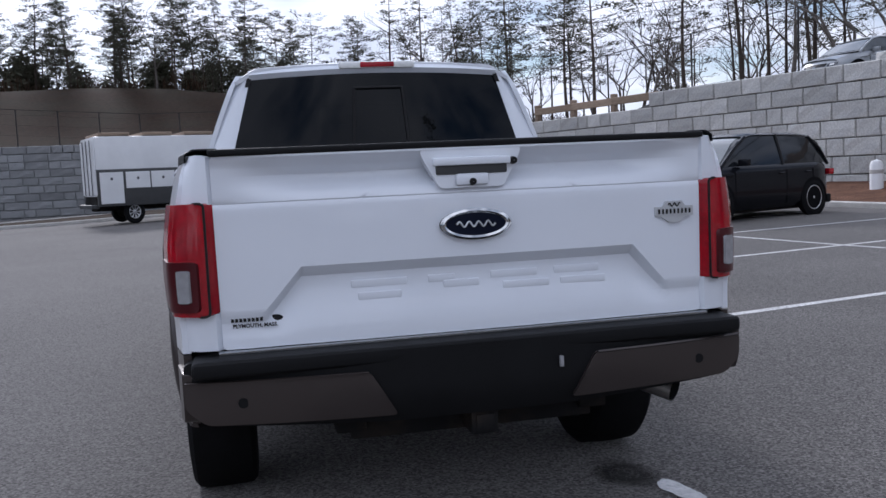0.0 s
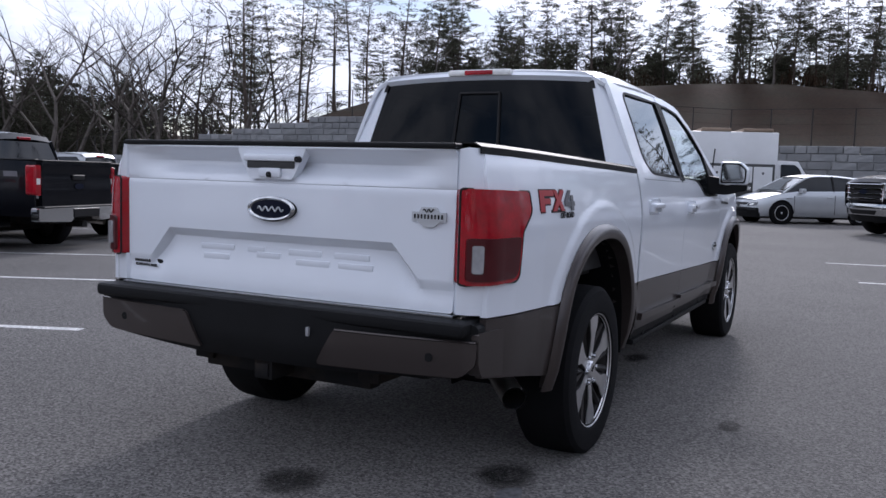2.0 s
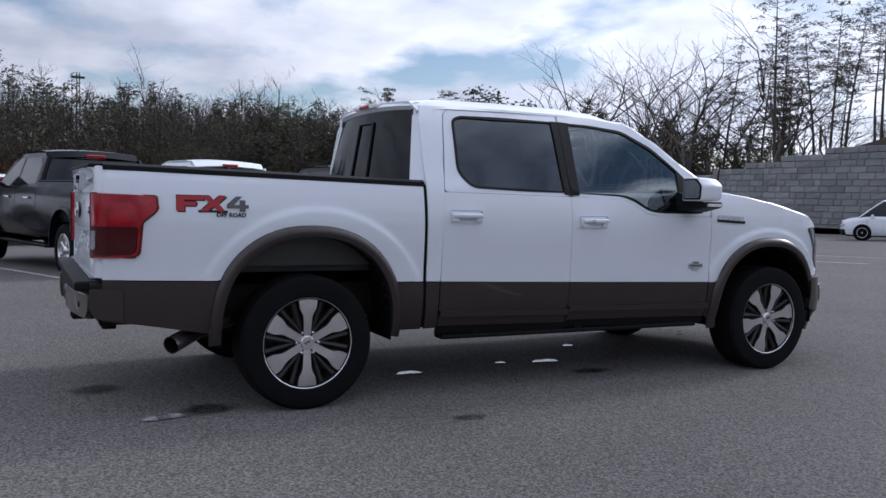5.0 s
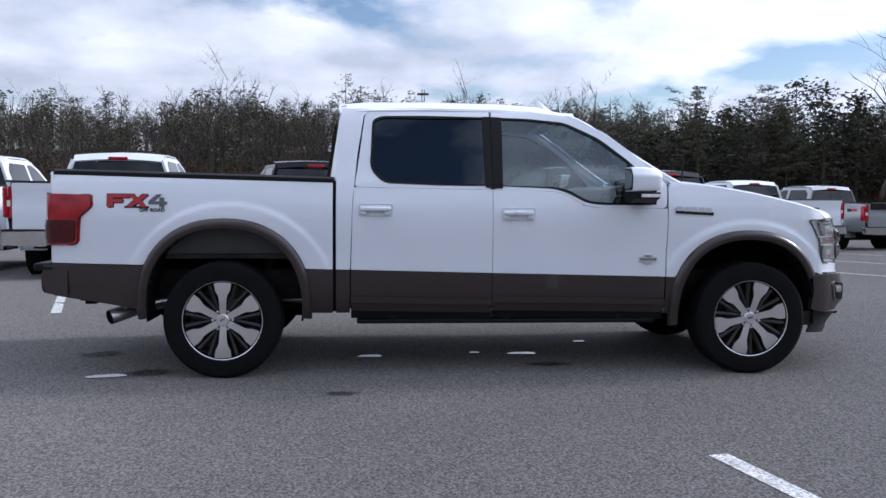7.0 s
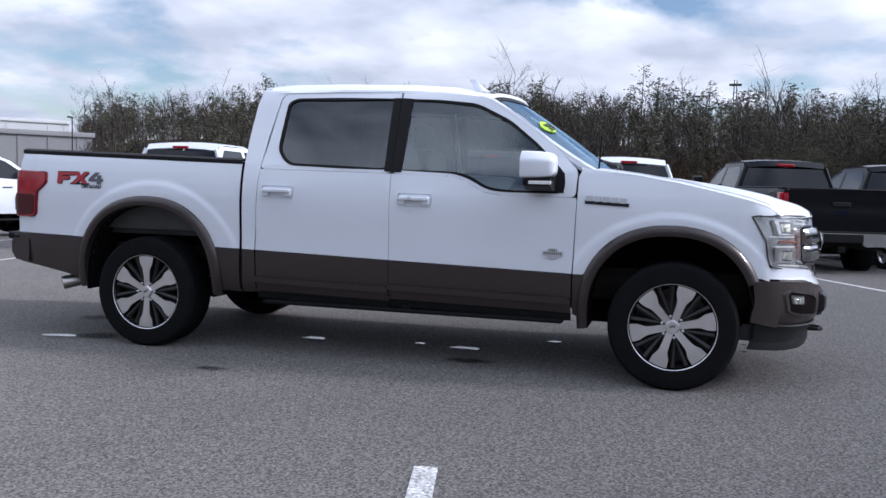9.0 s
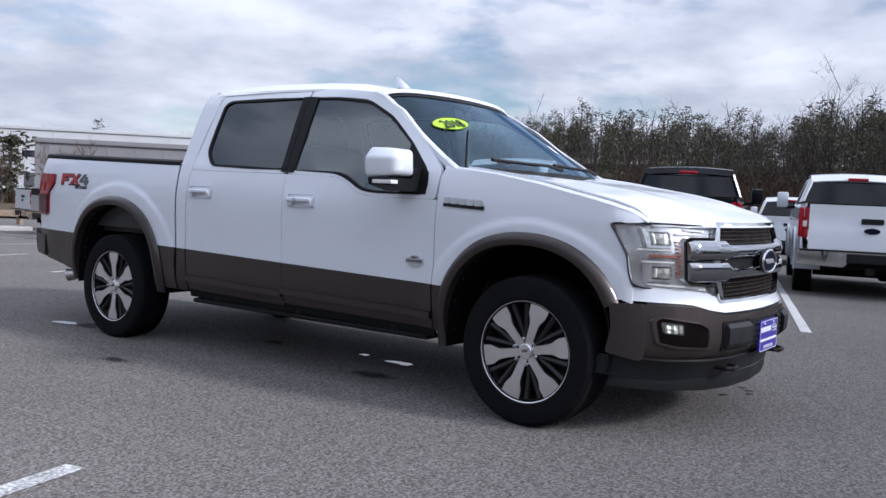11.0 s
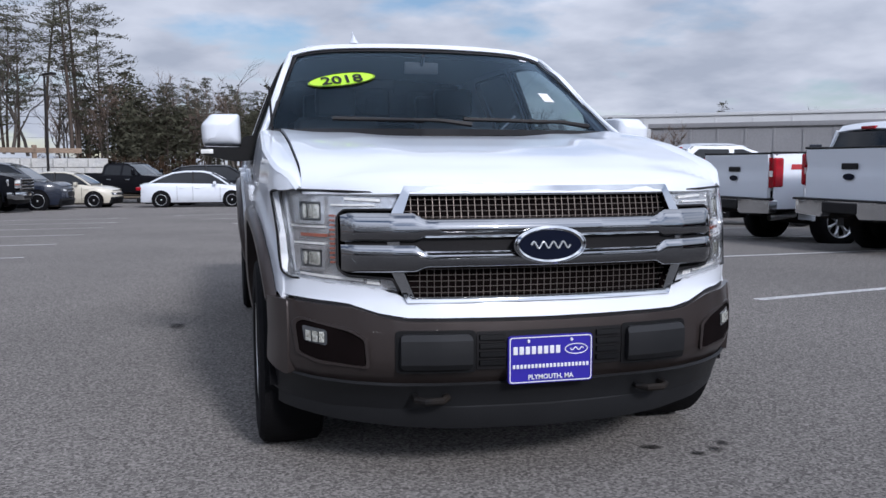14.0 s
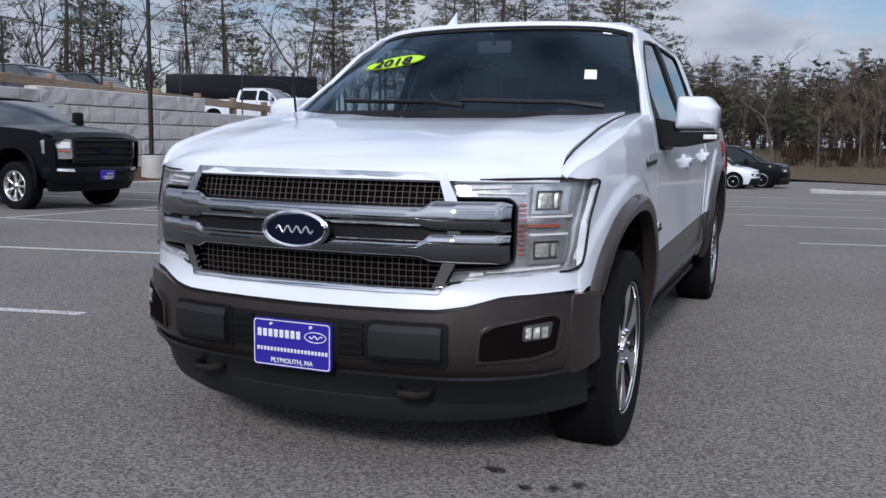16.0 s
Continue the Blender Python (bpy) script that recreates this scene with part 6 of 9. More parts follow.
def ground_strip(points, width, lift=0.004):
    """A flat painted strip along two points."""
    a, b = Vector(points[0]), Vector(points[1])
    d = (b - a).normalized()
    n = Vector((-d.y, d.x)) * width / 2
    steps = max(2, int((b - a).length / 1.2))
    rows = []
    for k in range(steps + 1):
        p = a.lerp(b, k / steps)
        wob = 0.006 * noise.noise((p.x * 3, p.y * 3, 1))
        rows.append([(q.x, q.y, lot_z(q.x, q.y) + lift) for q in (p - n * (1 + wob * 9), p + n * (1 + wob * 7))])
    return sheet(rows)


LINES = []
STALL_E, STALL_D = Vector((0.978, 0.208)), Vector((0.16, -0.987))
ENDS = [(1.2, 11.6), (1.8, 8.9), (2.2, 6.0), (2.9, 2.68), (3.7, -0.25), (3.83, -2.87), (3.85, -5.5)] + [(3.9, -8.2 - 2.75 * k) for k in range(5)]
for x, y in ENDS:
    e, d = Vector((x, y)), STALL_E if y > -1 else Vector((0.99, 0.12)).normalized()
    LINES.append((e, e + d * 5.5))
    LINES.append((e + d * 5.5, e + d * 10.6))
cross = [Vector(p) + STALL_E * 5.55 for p in (ENDS[0], ENDS[2], ENDS[4], ENDS[6], ENDS[11])]
LINES.extend(zip(cross, cross[1:]))
ROW_N, ROW_V = Vector((-0.974, -0.225)), Vector((-0.225, 0.974))
ROW_0 = Vector((-8.7, 3.56))
for k in range(-8, 6):
    p = Vector((-4.27, 3.84)) + Vector((-0.275, 0.961)) * 3.2 * k
    LINES.append((p, p + Vector((-0.956, -0.293)) * 11.5))
for a, b in LINES:
    tagged(finish("parking_line", ground_strip((a, b), 0.105), LINEPAINT), "worn white painted parking line", "line", "parking lines", "structure")


def blob(x, y, rx, ry, seed, lift, height=0.0, turn=0.0):
    bm = bmesh.new()
    rings = []
    for f in (1.0, 0.7, 0.35):
        ring = []
        for k in range(26):
            a = 2 * math.pi * k / 26
            r = f * (1 + 0.45 * noise.noise((math.cos(a) * 1.6 + seed, math.sin(a) * 1.6, seed)))
            u, v = rx * r * math.cos(a), ry * r * math.sin(a)
            px, py = x + u * math.cos(turn) - v * math.sin(turn), y + u * math.sin(turn) + v * math.cos(turn)
            ring.append(bm.verts.new((px, py, lot_z(px, py) + lift + height * (1 - f) * (1 + noise.noise((px * 14, py * 14, seed))))))
        rings.append(ring)
    for a, b in zip(rings, rings[1:]):
        for k in range(26):
            bm.faces.new((a[k], a[(k + 1) % 26], b[(k + 1) % 26], b[k]))
    bm.faces.new(rings[-1])
    return bm


for x, y, rx, ry, turn in ((0.9, -0.79, 0.06, 0.12, 0.2), (0.22, 1.0, 0.05, 0.09, 0.1), (0.15, 2.2, 0.05, 0.11, 0.0), (0.1, 1.82, 0.03, 0.04, 0.0), (-0.4, 2.78, 0.04, 0.05, 0.0)):
    tagged(finish("icy_puddle", blob(x, y, rx, ry, x + 3.1, 0.008, 0.0, turn), WET), "small glossy patch of ice and meltwater on asphalt", "puddle", "icy puddles")
for x, y, rx, ry, turn in ((1.49, 0.81, 0.08, 0.13, 0.2), (0.6, 2.32, 0.13, 0.19, 0.1), (0.05, -1.1, 0.13, 0.22, 0.6), (0.78, -0.55, 0.16, 0.2, 0.1), (-0.6, 4.22, 0.03, 0.07, 1.2), (-0.85, 4.30, 0.04, 0.05, 0.2), (-0.93, 4.24, 0.03, 0.05, 0.6), (-0.76, 4.34, 0.025, 0.05, 0.9)):
    tagged(finish("damp_stain", blob(x, y, rx, ry, y + 1.7, 0.004, 0, turn), STAIN), "dark damp stain on the asphalt", "stain", "asphalt stains", "structure")


# ---- block walls ----
def block_mesh(length, height, depth, seed, name):
    """One split-faced block: chamfered edges and an uneven face."""
    bm = bmesh.new()
    rnd = random.Random(seed)
    n, c = 3, 0.034
    front = []
    for i in range(n + 1):
        row = []
        for j in range(3):
            u = c + (length - 2 * c) * i / n
            v = c + (height - 2 * c) * j / 2
            bulge = rnd.uniform(0.0, 0.034) if 0 < i < n or j == 1 else rnd.uniform(-0.003, 0.008)
            row.append(bm.verts.new((u + (rnd.uniform(-0.03, 0.03) if 0 < i < n else 0), -bulge, v)))
        front.append(row)
    for a, b in zip(front, front[1:]):
        for j in range(2):
            bm.faces.new((a[j], b[j], b[j + 1], a[j + 1]))
    g = 0.013
    rim = [front[0][0], front[1][0], front[2][0], front[3][0], front[3][1], front[3][2], front[2][2], front[1][2], front[0][2], front[0][1]]
    outer = []
    for v in rim:
        x = g if v.co.x <= c + 1e-4 else (length - g if v.co.x >= length - c - 1e-4 else v.co.x)
        z = g if v.co.z <= c + 1e-4 else (height - g if v.co.z >= height - c - 1e-4 else v.co.z)
        outer.append(bm.verts.new((x, 0.03, z)))
    for k in range(10):
        bm.faces.new((rim[k], outer[k], outer[(k + 1) % 10], rim[(k + 1) % 10]))
    back = [bm.verts.new((v.co.x, depth, v.co.z)) for v in outer]
    for k in range(10):
        bm.faces.new((outer[k], back[k], back[(k + 1) % 10], outer[(k + 1) % 10]))
    bmesh.ops.recalc_face_normals(bm, faces=bm.faces)
    for f in bm.faces:
        f.smooth = False
    me = bpy.data.meshes.new(name)
    bm.to_mesh(me)
    bm.free()
    return me


def block_wall(name, label, path, base_of, top_of, course, lengths, material, joint, keep):
    """A wall of blocks along a path of (x, y) points; the nearest stretch is built of single blocks, the rest is joined."""
    wall = thing(name, label, "wall", kind="structure")
    meshes = {(l, v): block_mesh(l, course, 0.5, 10 * v + int(l * 100), "block") for l in lengths for v in range(4)}
    for me in meshes.values():
        me.materials.append(material)
    rnd = random.Random(5)
    rest_v, rest_f = [], []
    pts = [Vector(p) for p in path]
    done = 0
    for a, b in zip(pts, pts[1:]):
        d = (b - a).normalized()
        length = (b - a).length
        turn = math.atan2(d.y, d.x)
        z_low = min(base_of(a + d * s) for s in (0, length / 2, length))
        courses = int((max(top_of(a + d * s) for s in np.linspace(0, length, 30)) - z_low) / course) + 2
        for c in range(courses):
            z = z_low + c * course
            s = -lengths[0] * (0.5 if c % 2 else 0.0)
            while s < length:
                l = lengths[0] if rnd.random() < 0.62 else rnd.choice(lengths[1:])
                p = a + d * (s + l / 2)
                if z + course * 0.6 < top_of(p) and z + course > base_of(p):
                    m = Matrix.Translation((*(a + d * s), z)) @ Matrix.Rotation(turn, 4, "Z")
                    me = meshes[(l, rnd.randrange(4))]
                    if keep(p) and done < 300:
                        ob = new("block", me)
                        ob.parent, ob.matrix_local = wall, m
                        done += 1
                    else:
                        base = len(rest_v)
                        rest_v.extend(m @ v.co for v in me.vertices)
                        rest_f.extend([base + i for i in p_.vertices] for p_ in me.polygons)
                s += l
        bm = bmesh.new()
        n = Vector((-d.y, d.x))
        rows = []
        for s in np.linspace(0, length, max(4, int(length / 1.2))):
            p = a + d * s + n * 0.045
            q = p + n * 0.34
            z = top_of(a + d * s) - course * 0.75
            rows.append([(p.x, p.y, z_low - 0.2), (p.x, p.y, z), (q.x, q.y, z), (q.x, q.y, z_low - 0.2)])
        part("wall_core", sheet(rows), joint, wall)
    me = bpy.data.meshes.new("far_blocks")
    me.from_pydata(rest_v, [], rest_f)
    me.materials.append(material)
    if rest_v:
        ob = new("far_blocks", me)
        ob.parent = wall
        tagged(ob, kind="stuff")
    return wall


top_a = table([(-56, 1.4), (-50, 2.2), (-43, 3.4), (-36, 4.3), (-31, 4.9), (-26, 5.0), (-22, 4.7), (-18, 4.1), (-14, 3.7), (-8, 3.4), (12, 3.3)])
block_wall("wall_north", "dark grey concrete block retaining wall with stepped top", [(-56, 44.0), (12, 44.0)], lambda p: 0.1, lambda p: round(top_a(p.x) / 0.4) * 0.4, 0.40, [1.15, 0.75, 0.55], CONCRETE_DARK, JOINT_DARK, lambda p: p.x > -33)
WALL_B = [(11.5, 36.0), (17.4, 18.0), (20.4, -14.0), (21.0, -36.0), (18.5, -44.0), (8.5, -49.0)]
top_b = table([(-62, 1.7), (-45, 1.9), (-30, 2.3), (-12, 2.75), (2, 3.3), (10, 3.75), (18, 4.3), (26.5, 4.35), (27.5, 3.8), (36, 3.8)])
WALL_B_DOWN = WALL_B[::-1]


def wall_b_x(y):
    return float(np.interp(y, [p[1] for p in WALL_B_DOWN], [p[0] for p in WALL_B_DOWN]))


block_wall("wall_east", "pale split-face concrete block retaining wall", WALL_B, lambda p: lot_z(p.x, p.y) + 0.1, lambda p: top_b(p.y), 0.55, [1.2, 0.8, 0.6], CONCRETE, JOINT, lambda p: p.y > -31)

# planting strip and kerb below the east wall
rows = []
for y in np.linspace(-40, 33, 50):
    x1 = wall_b_x(y)
    x0 = x1 - 4.2
    rows.append([(x0, y, lot_z(x0, y) + 0.10), (x0 + 1.4, y, lot_z(x0, y) + 0.22 + 0.07 * noise.noise((y * 0.6, 1, 0))), (x0 + 2.8, y, lot_z(x0, y) + 0.38 + 0.07 * noise.noise((y * 0.6, 4, 0))), (x1 + 0.3, y, lot_z(x0, y) + 0.45)])
tagged(finish("planting_strip", sheet(rows), MULCH), "reddish bark mulch strip below the block wall", "mulch", kind="structure")


def kerb(points, name="kerb"):
    bm = bmesh.new()
    rows = []
    pts = [Vector(p) for p in points]
    for i, p in enumerate(pts):
        d = (pts[min(i + 1, len(pts) - 1)] - pts[max(i - 1, 0)]).normalized()
        n = Vector((-d.y, d.x))
        z = lot_z(p.x, p.y)
        rows.append([(*(p + n * o), z + h) for o, h in ((0.09, -0.05), (0.085, 0.11), (0.06, 0.135), (-0.06, 0.135), (-0.085, 0.11), (-0.09, -0.05))])
    bm.free()
    return tagged(finish(name, sheet(rows), KERB), "pale concrete kerb", "kerb", kind="structure")


kerb([(wall_b_x(y) - 4.3, y) for y in np.linspace(-40, 33, 50)])
# a grass wedge with a kerb in front of the north wall, and one to the south
def island(outline, lift, material, label):
    bm = bmesh.new()
    c = Vector((sum(p[0] for p in outline) / len(outline), sum(p[1] for p in outline) / len(outline)))
    ring = [bm.verts.new((x, y, lot_z(x, y) + 0.10)) for x, y in outline]
    ring2 = [bm.verts.new((*(c + (Vector((x, y)) - c) * 0.55), lot_z(x, y) + lift)) for x, y in outline]
    n = len(ring)
    for k in range(n):
        bm.faces.new((ring[k], ring[(k + 1) % n], ring2[(k + 1) % n], ring2[k]))
    bm.faces.new(ring2)
    tagged(finish("grass_island", bm, material), label, "grass", kind="structure")
    kerb(list(outline) + [outline[0]])


island(rounded([(-16.5, 33.0), (-7.5, 31.5), (6, 37.5), (6, 41.0), (-9, 37.5)], 1.5, 4), 0.2, GRASS, "kerbed wedge of brown grass")
island(rounded([(-11.8, -24.3), (-8.0, -23.2), (-7.5, -24.2), (-11.8, -25.6)], 0.4, 4), 0.14, VERGE, "kerbed strip of dry grass")
island(rounded([(-1.9, -28.1), (-6.0, -30.3), (-6.3, -31.0), (-2.1, -29.4)], 0.25, 4), 0.13, VERGE, "kerbed strip of dry grass beside the access road")

# hillside above the north wall
crest_z = table([(-62, 1.6), (-56, 2.4), (-50, 4.6), (-44, 7.8), (-38, 9.2), (-6, 9.2), (2, 8.2), (6, 7.2), (12, 6.5), (16, 5.6), (22, 5.0), (32, 4.8), (60, 5.0)])


def hill_z(x, y):
    base = max(top_a(x) - 0.35, 0.2)
    crest = crest_z(x)
    t = smooth_step(44.4, 70, y)
    return base + (max(crest, base) - base) * t + 0.25 * noise.noise((x * 0.12, y * 0.12, 2)) * t


xs = [-160, -120, -95, -75] + list(np.linspace(-60, 60, 50)) + [80, 120]
rows = [[(x, y, hill_z(x, max(y, 44.4)) if x < 60 else 5.0) for x in xs] for y in [44.35, 45.5, 47, 50, 54, 58, 62, 66, 70, 76, 85, 100, 140, 220]]
tagged(finish("hillside", sheet(rows), GRASS), "brown winter grass hillside above the wall", "hill", kind="structure")
# upper level behind the east wall
rows = []
for y in list(np.linspace(-110, -50, 14)) + list(np.linspace(-49, 44, 60)):
    x1 = wall_b_x(max(-62, min(36, y))) + 0.42
    z = top_b(max(-62, min(36, y))) - 0.30
    rows.append([(x1, y, z), (x1 + 1.6, y, z - 0.05), (x1 + 2.4, y, z - 0.5), (x1 + 10, y, z - 0.5), (x1 + 18, y, z + 0.5), (x1 + 26, y, z + 1.2), (x1 + 45, y, z + 2.2), (x1 + 120, y, z + 3)])
tagged(finish("upper_lot", sheet(rows), ASPHALT), "asphalt upper car park behind the wall", "asphalt", kind="structure")
# the wooded ground to the south and west
south_z = lambda x, y: -0.75 + 1.6 * smooth_step(-46, -70, y) * smooth_step(-40, 0, x) + 0.3 * noise.noise((x * 0.1, y * 0.1, 7))
rows = [[(x, y, south_z(x, y)) for x in np.linspace(-45, 60, 36)] for y in (-44, -48, -54, -60, -68, -80, -120, -200)]
tagged(finish("south_bank", sheet(rows), VERGE), "brown grass bank with leaf litter", "bank", kind="structure")
west_z = lambda x, y: (11.0 * smooth_step(-80, -190, x) + 6 * smooth_step(-190, -330, x)) * smooth_step(0.86, 0.68, (3 - y) / (7 - min(x, 0)))
rows = [[(x, y, west_z(x, y) - (0.3 if x < -86 else 1.7)) for x in (-70, -85, -100, -120, -150, -190, -250, -330, -500)] for y in np.linspace(-320, 260, 24)]
tagged(finish("west_hill", sheet(rows), GRASS), "wooded hill with brown leaf litter", "hill", kind="structure")


# ---- fences, rails and lamp posts ----
def post_at(parent, x, y, z, h, r=0.035, name="post", material=None):
    bm = bmesh.new()
    tube(bm, [(x, y, z), (x, y, z + h)], r, 6)
    part(name, bm, material or POST, parent)


def chain_fence(name_label, pts, height, spacing=3.0, wires=5):
    f = thing("chain_link_fence", name_label, "fence")
    prev = None
    for a, b in zip(pts, pts[1:]):
        a, b = Vector(a), Vector(b)
        n = max(1, int((b - a).length / spacing))
        for k in range(n):
            p = a.lerp(b, k / n)
            q = a.lerp(b, (k + 1) / n)
            post_at(f, p.x, p.y, p.z - 0.2, height + 0.2)
            for name, hh, r, m in [("top_rail", height, 0.022, POST)] + [("wire", height * (w + 0.5) / wires, 0.007, LINK) for w in range(wires)]:
                bm = bmesh.new()
                tube(bm, [p + Vector((0, 0, hh)), q + Vector((0, 0, hh))], r, 4, False)
                part(name, bm, m, f)
    post_at(f, *pts[-1], height)
    return f


chain_fence("dark steel chain-link fence on top of the block wall", [(x, 44.75, round(top_a(x) / 0.4) * 0.4 - 0.1) for x in (-56, -48, -40, -34, -28, -21, -17, -12, -6, 2, 12)], 2.1, 1.7, 4)
chain_fence("dark steel chain-link fence behind the timber rail", [(wall_b_x(y) + 1.6, y, top_b(y) - 0.3) for y in (36, 27, 18, 9, 0, -9, -18, -27, -36, -44, -46.5, -48.8)], 2.4, 3.6, 3)


def timber_rail(pts, spacing=2.6):
    f = thing("timber_guard_rail", "weathered timber guard rail on thick posts", "guard rail", "timber rails")
    for a, b in zip(pts, pts[1:]):
        a, b = Vector(a), Vector(b)
        n = max(1, round((b - a).length / spacing))
        ang = math.atan2((b - a).y, (b - a).x)
        for k in range(n):
            p, q = a.lerp(b, k / n), a.lerp(b, (k + 1) / n)
            bm = bmesh.new()
            box(bm, (-0.12, -0.12, -0.5), (0.12, 0.12, 0.78), 0.025, 1)
            part("post", shift(bm, Matrix.Translation(p) @ Matrix.Rotation(ang, 4, "Z")), TIMBER, f)
            bm = bmesh.new()
            box(bm, (-0.05, -0.16, 0.32), ((q - p).length + 0.05, -0.05, 0.62), 0.02, 1)
            m = Matrix.Translation(p) @ Matrix.Rotation(ang, 4, "Z") @ Matrix.Rotation(-math.atan2((q - p).z, (q - p).to_2d().length), 4, "Y")
            part("rail", shift(bm, m), TIMBER, f)


timber_rail([(wall_b_x(y) + 0.75, y, top_b(y) - 0.32) for y in (35, 27.6)])
timber_rail([(wall_b_x(y) + 0.75, y, top_b(y) - 0.32) for y in (17, 6, -6, -12, -20, -30, -36, -44, -46.5, -48.8)])
timber_rail([(x, y, lot_z(x, y) + 0.05) for x, y in ((-5.7, -31.2), (-12, -33.0), (-26, -37), (-40, -41))], 2.4)


def lamp_post(x, y, z, height, head_turn, base=True):
    lp = thing("lamp_post", "dark bronze car park lamp post on a concrete base", "lamp post", "lamp posts")
    if base:
        bm = bmesh.new()
        lathe(bm, [(0, 0.0005), (0.0, 0.33), (0.70, 0.31), (0.76, 0.27), (0.76, 0.0005)][::-1], 20, "z")
        part("concrete_base", shift(bm, pose(x, y, z)), KERB, lp, "round pale concrete base")
    bm = bmesh.new()
    tube(bm, [(x, y, z + 0.7), (x, y, z + height)], [0.075, 0.055], 8)
    box(bm, (x - 0.17, y - 0.17, z + 0.74), (x + 0.17, y + 0.17, z + 0.80), 0.01)
    part("pole", bm, POLE, lp)
    bm = bmesh.new()
    vs = box(bm, (0.0, -0.2, -0.07), (0.62, 0.2, 0.07), 0.03)
    part("lamp_head", shift(bm, pose(x, y, z + height, 0, -6, head_turn)), POLE, lp)
    bm = bmesh.new()
    box(bm, (0.1, -0.14, -0.085), (0.52, 0.14, -0.06), 0.01)
    part("lamp_glass", shift(bm, pose(x, y, z + height, 0, -6, head_turn)), CLEARLENS, lp)


lamp_post(-14.9, 42.4, 0.2, 6.4, -90)
lamp_post(17.2, -14.8, -0.15, 7.6, 180)
lamp_post(10.2, -42, -0.8, 6.6, 150)
lamp_post(-43, -90, -0.8, 7.3, 90)
lamp_post(-75, -60, -0.8, 8.0, 0)
for x, y in ((15.6, 16.4), (13.4, 22.0)):
    b = thing("bollard", "white concrete-filled bollard in the mulch", "bollard", "bollards")
    bm = bmesh.new()
    lathe(bm, [(-0.1, 0.17), (0.85, 0.17), (0.95, 0.13), (1.0, 0.0005)], 16, "z")
    part("shaft", shift(bm, pose(x, y, lot_z(x, y) + 0.1)), BOXWHITE, b)
    bm = bmesh.new()
    lathe(bm, [(0.62, 0.176), (0.72, 0.176)], 16, "z")
    part("band", shift(bm, pose(x, y, lot_z(x, y) + 0.1)), KERB, b)

# far mast on the hill
mast = thing("radio_mast", "thin lattice radio mast on the far hill", "mast")
bm = bmesh.new()
for dx, dy in ((-0.8, -0.8), (0.8, -0.8), (0, 0.9)):
    tube(bm, [(-400 + dx, 24.4 + dy, 12), (-400 + dx * 0.6, 24.4 + dy * 0.6, 50)], 0.22, 4)
part("legs", bm, POST, mast)
for k in range(9):
    bm = bmesh.new()
    z = 20 + k * 3.4
    tube(bm, [(-400, 23.4, z), (-400, 25.4, z + 1.7)], 0.14, 4)
    part("brace", bm, POST, mast)
bm = bmesh.new()
box(bm, (-401, 21.8, 47.5), (-399, 27.0, 48.3), 0.05)
part("antenna_bar", bm, POST, mast)


# ---- buildings far to the south-west ----
def hall(x, y, turn, w, d, h, wall_m, roof_m, label, bays):
    b = thing("warehouse", label, "building")
    m = pose(x, y, -1.0, 0, 0, turn)
    bm = bmesh.new()
    box(bm, (-w / 2, -d / 2, 0), (w / 2, d / 2, h))
    part("wall", shift(bm, m), wall_m, b)
    bm = bmesh.new()
    box(bm, (-w / 2 - 0.3, -d / 2 - 0.3, h + 0.004), (w / 2 + 0.3, d / 2 + 0.3, h + 0.6), 0.05)
    part("roof_edge", shift(bm, m), roof_m, b)
    for k in range(bays):
        u = -w / 2 + w * (k + 0.5) / bays
        bm = bmesh.new()
        box(bm, (u - 0.12, -d / 2 - 0.10, 0), (u + 0.12, -d / 2 + 0.05, h))
        part("wall_rib", shift(bm, m), wall_m, b)
        if k % 2:
            bm = bmesh.new()
            box(bm, (u + w / bays * 0.25, -d / 2 - 0.06, 0.6), (u + w / bays * 0.65, -d / 2 + 0.1, 3.4))
            part("loading_door", shift(bm, m), DECALGREY, b)
        if k % 4 == 1:
            bm = bmesh.new()
            box(bm, (u + w / bays * 0.2, -d / 2 - 0.05, h * 0.55), (u + w / bays * 0.6, -d / 2 + 0.1, h * 0.66))
            part("window", shift(bm, m), DARKBLUE_PAINT, b)
    return b


hall(-79.6, -93.6, 140, 48, 24, 6.8, FACADE, FACADE, "long grey warehouse with flat roof", 14)
hall(-118, -152, 140, 84, 40, 11.5, FACADE_LIGHT, FACADE_LIGHT, "pale warehouse with flat white roof behind", 12)
hall(-105, -235, 20, 60, 30, 8.0, FACADE, AMBER, "low shop building with a red roof band", 8)
house = hall(-215, -62, 70, 16, 10, 17.0, FACADE_LIGHT, FACADE, "pale house among the trees", 3)


# ---- parked vehicles ----
DARKGLASS = mat("dark_car_glass", (0.012, 0.014, 0.017), 0.05, vary=0.2, scale=2, coat=0.2, spec=0.25)
# DARKGLASS made paler: part of the sky's reflection is in the base colour
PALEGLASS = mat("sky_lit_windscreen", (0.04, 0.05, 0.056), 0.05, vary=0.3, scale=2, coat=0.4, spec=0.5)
WHEEL_CACHE = {}


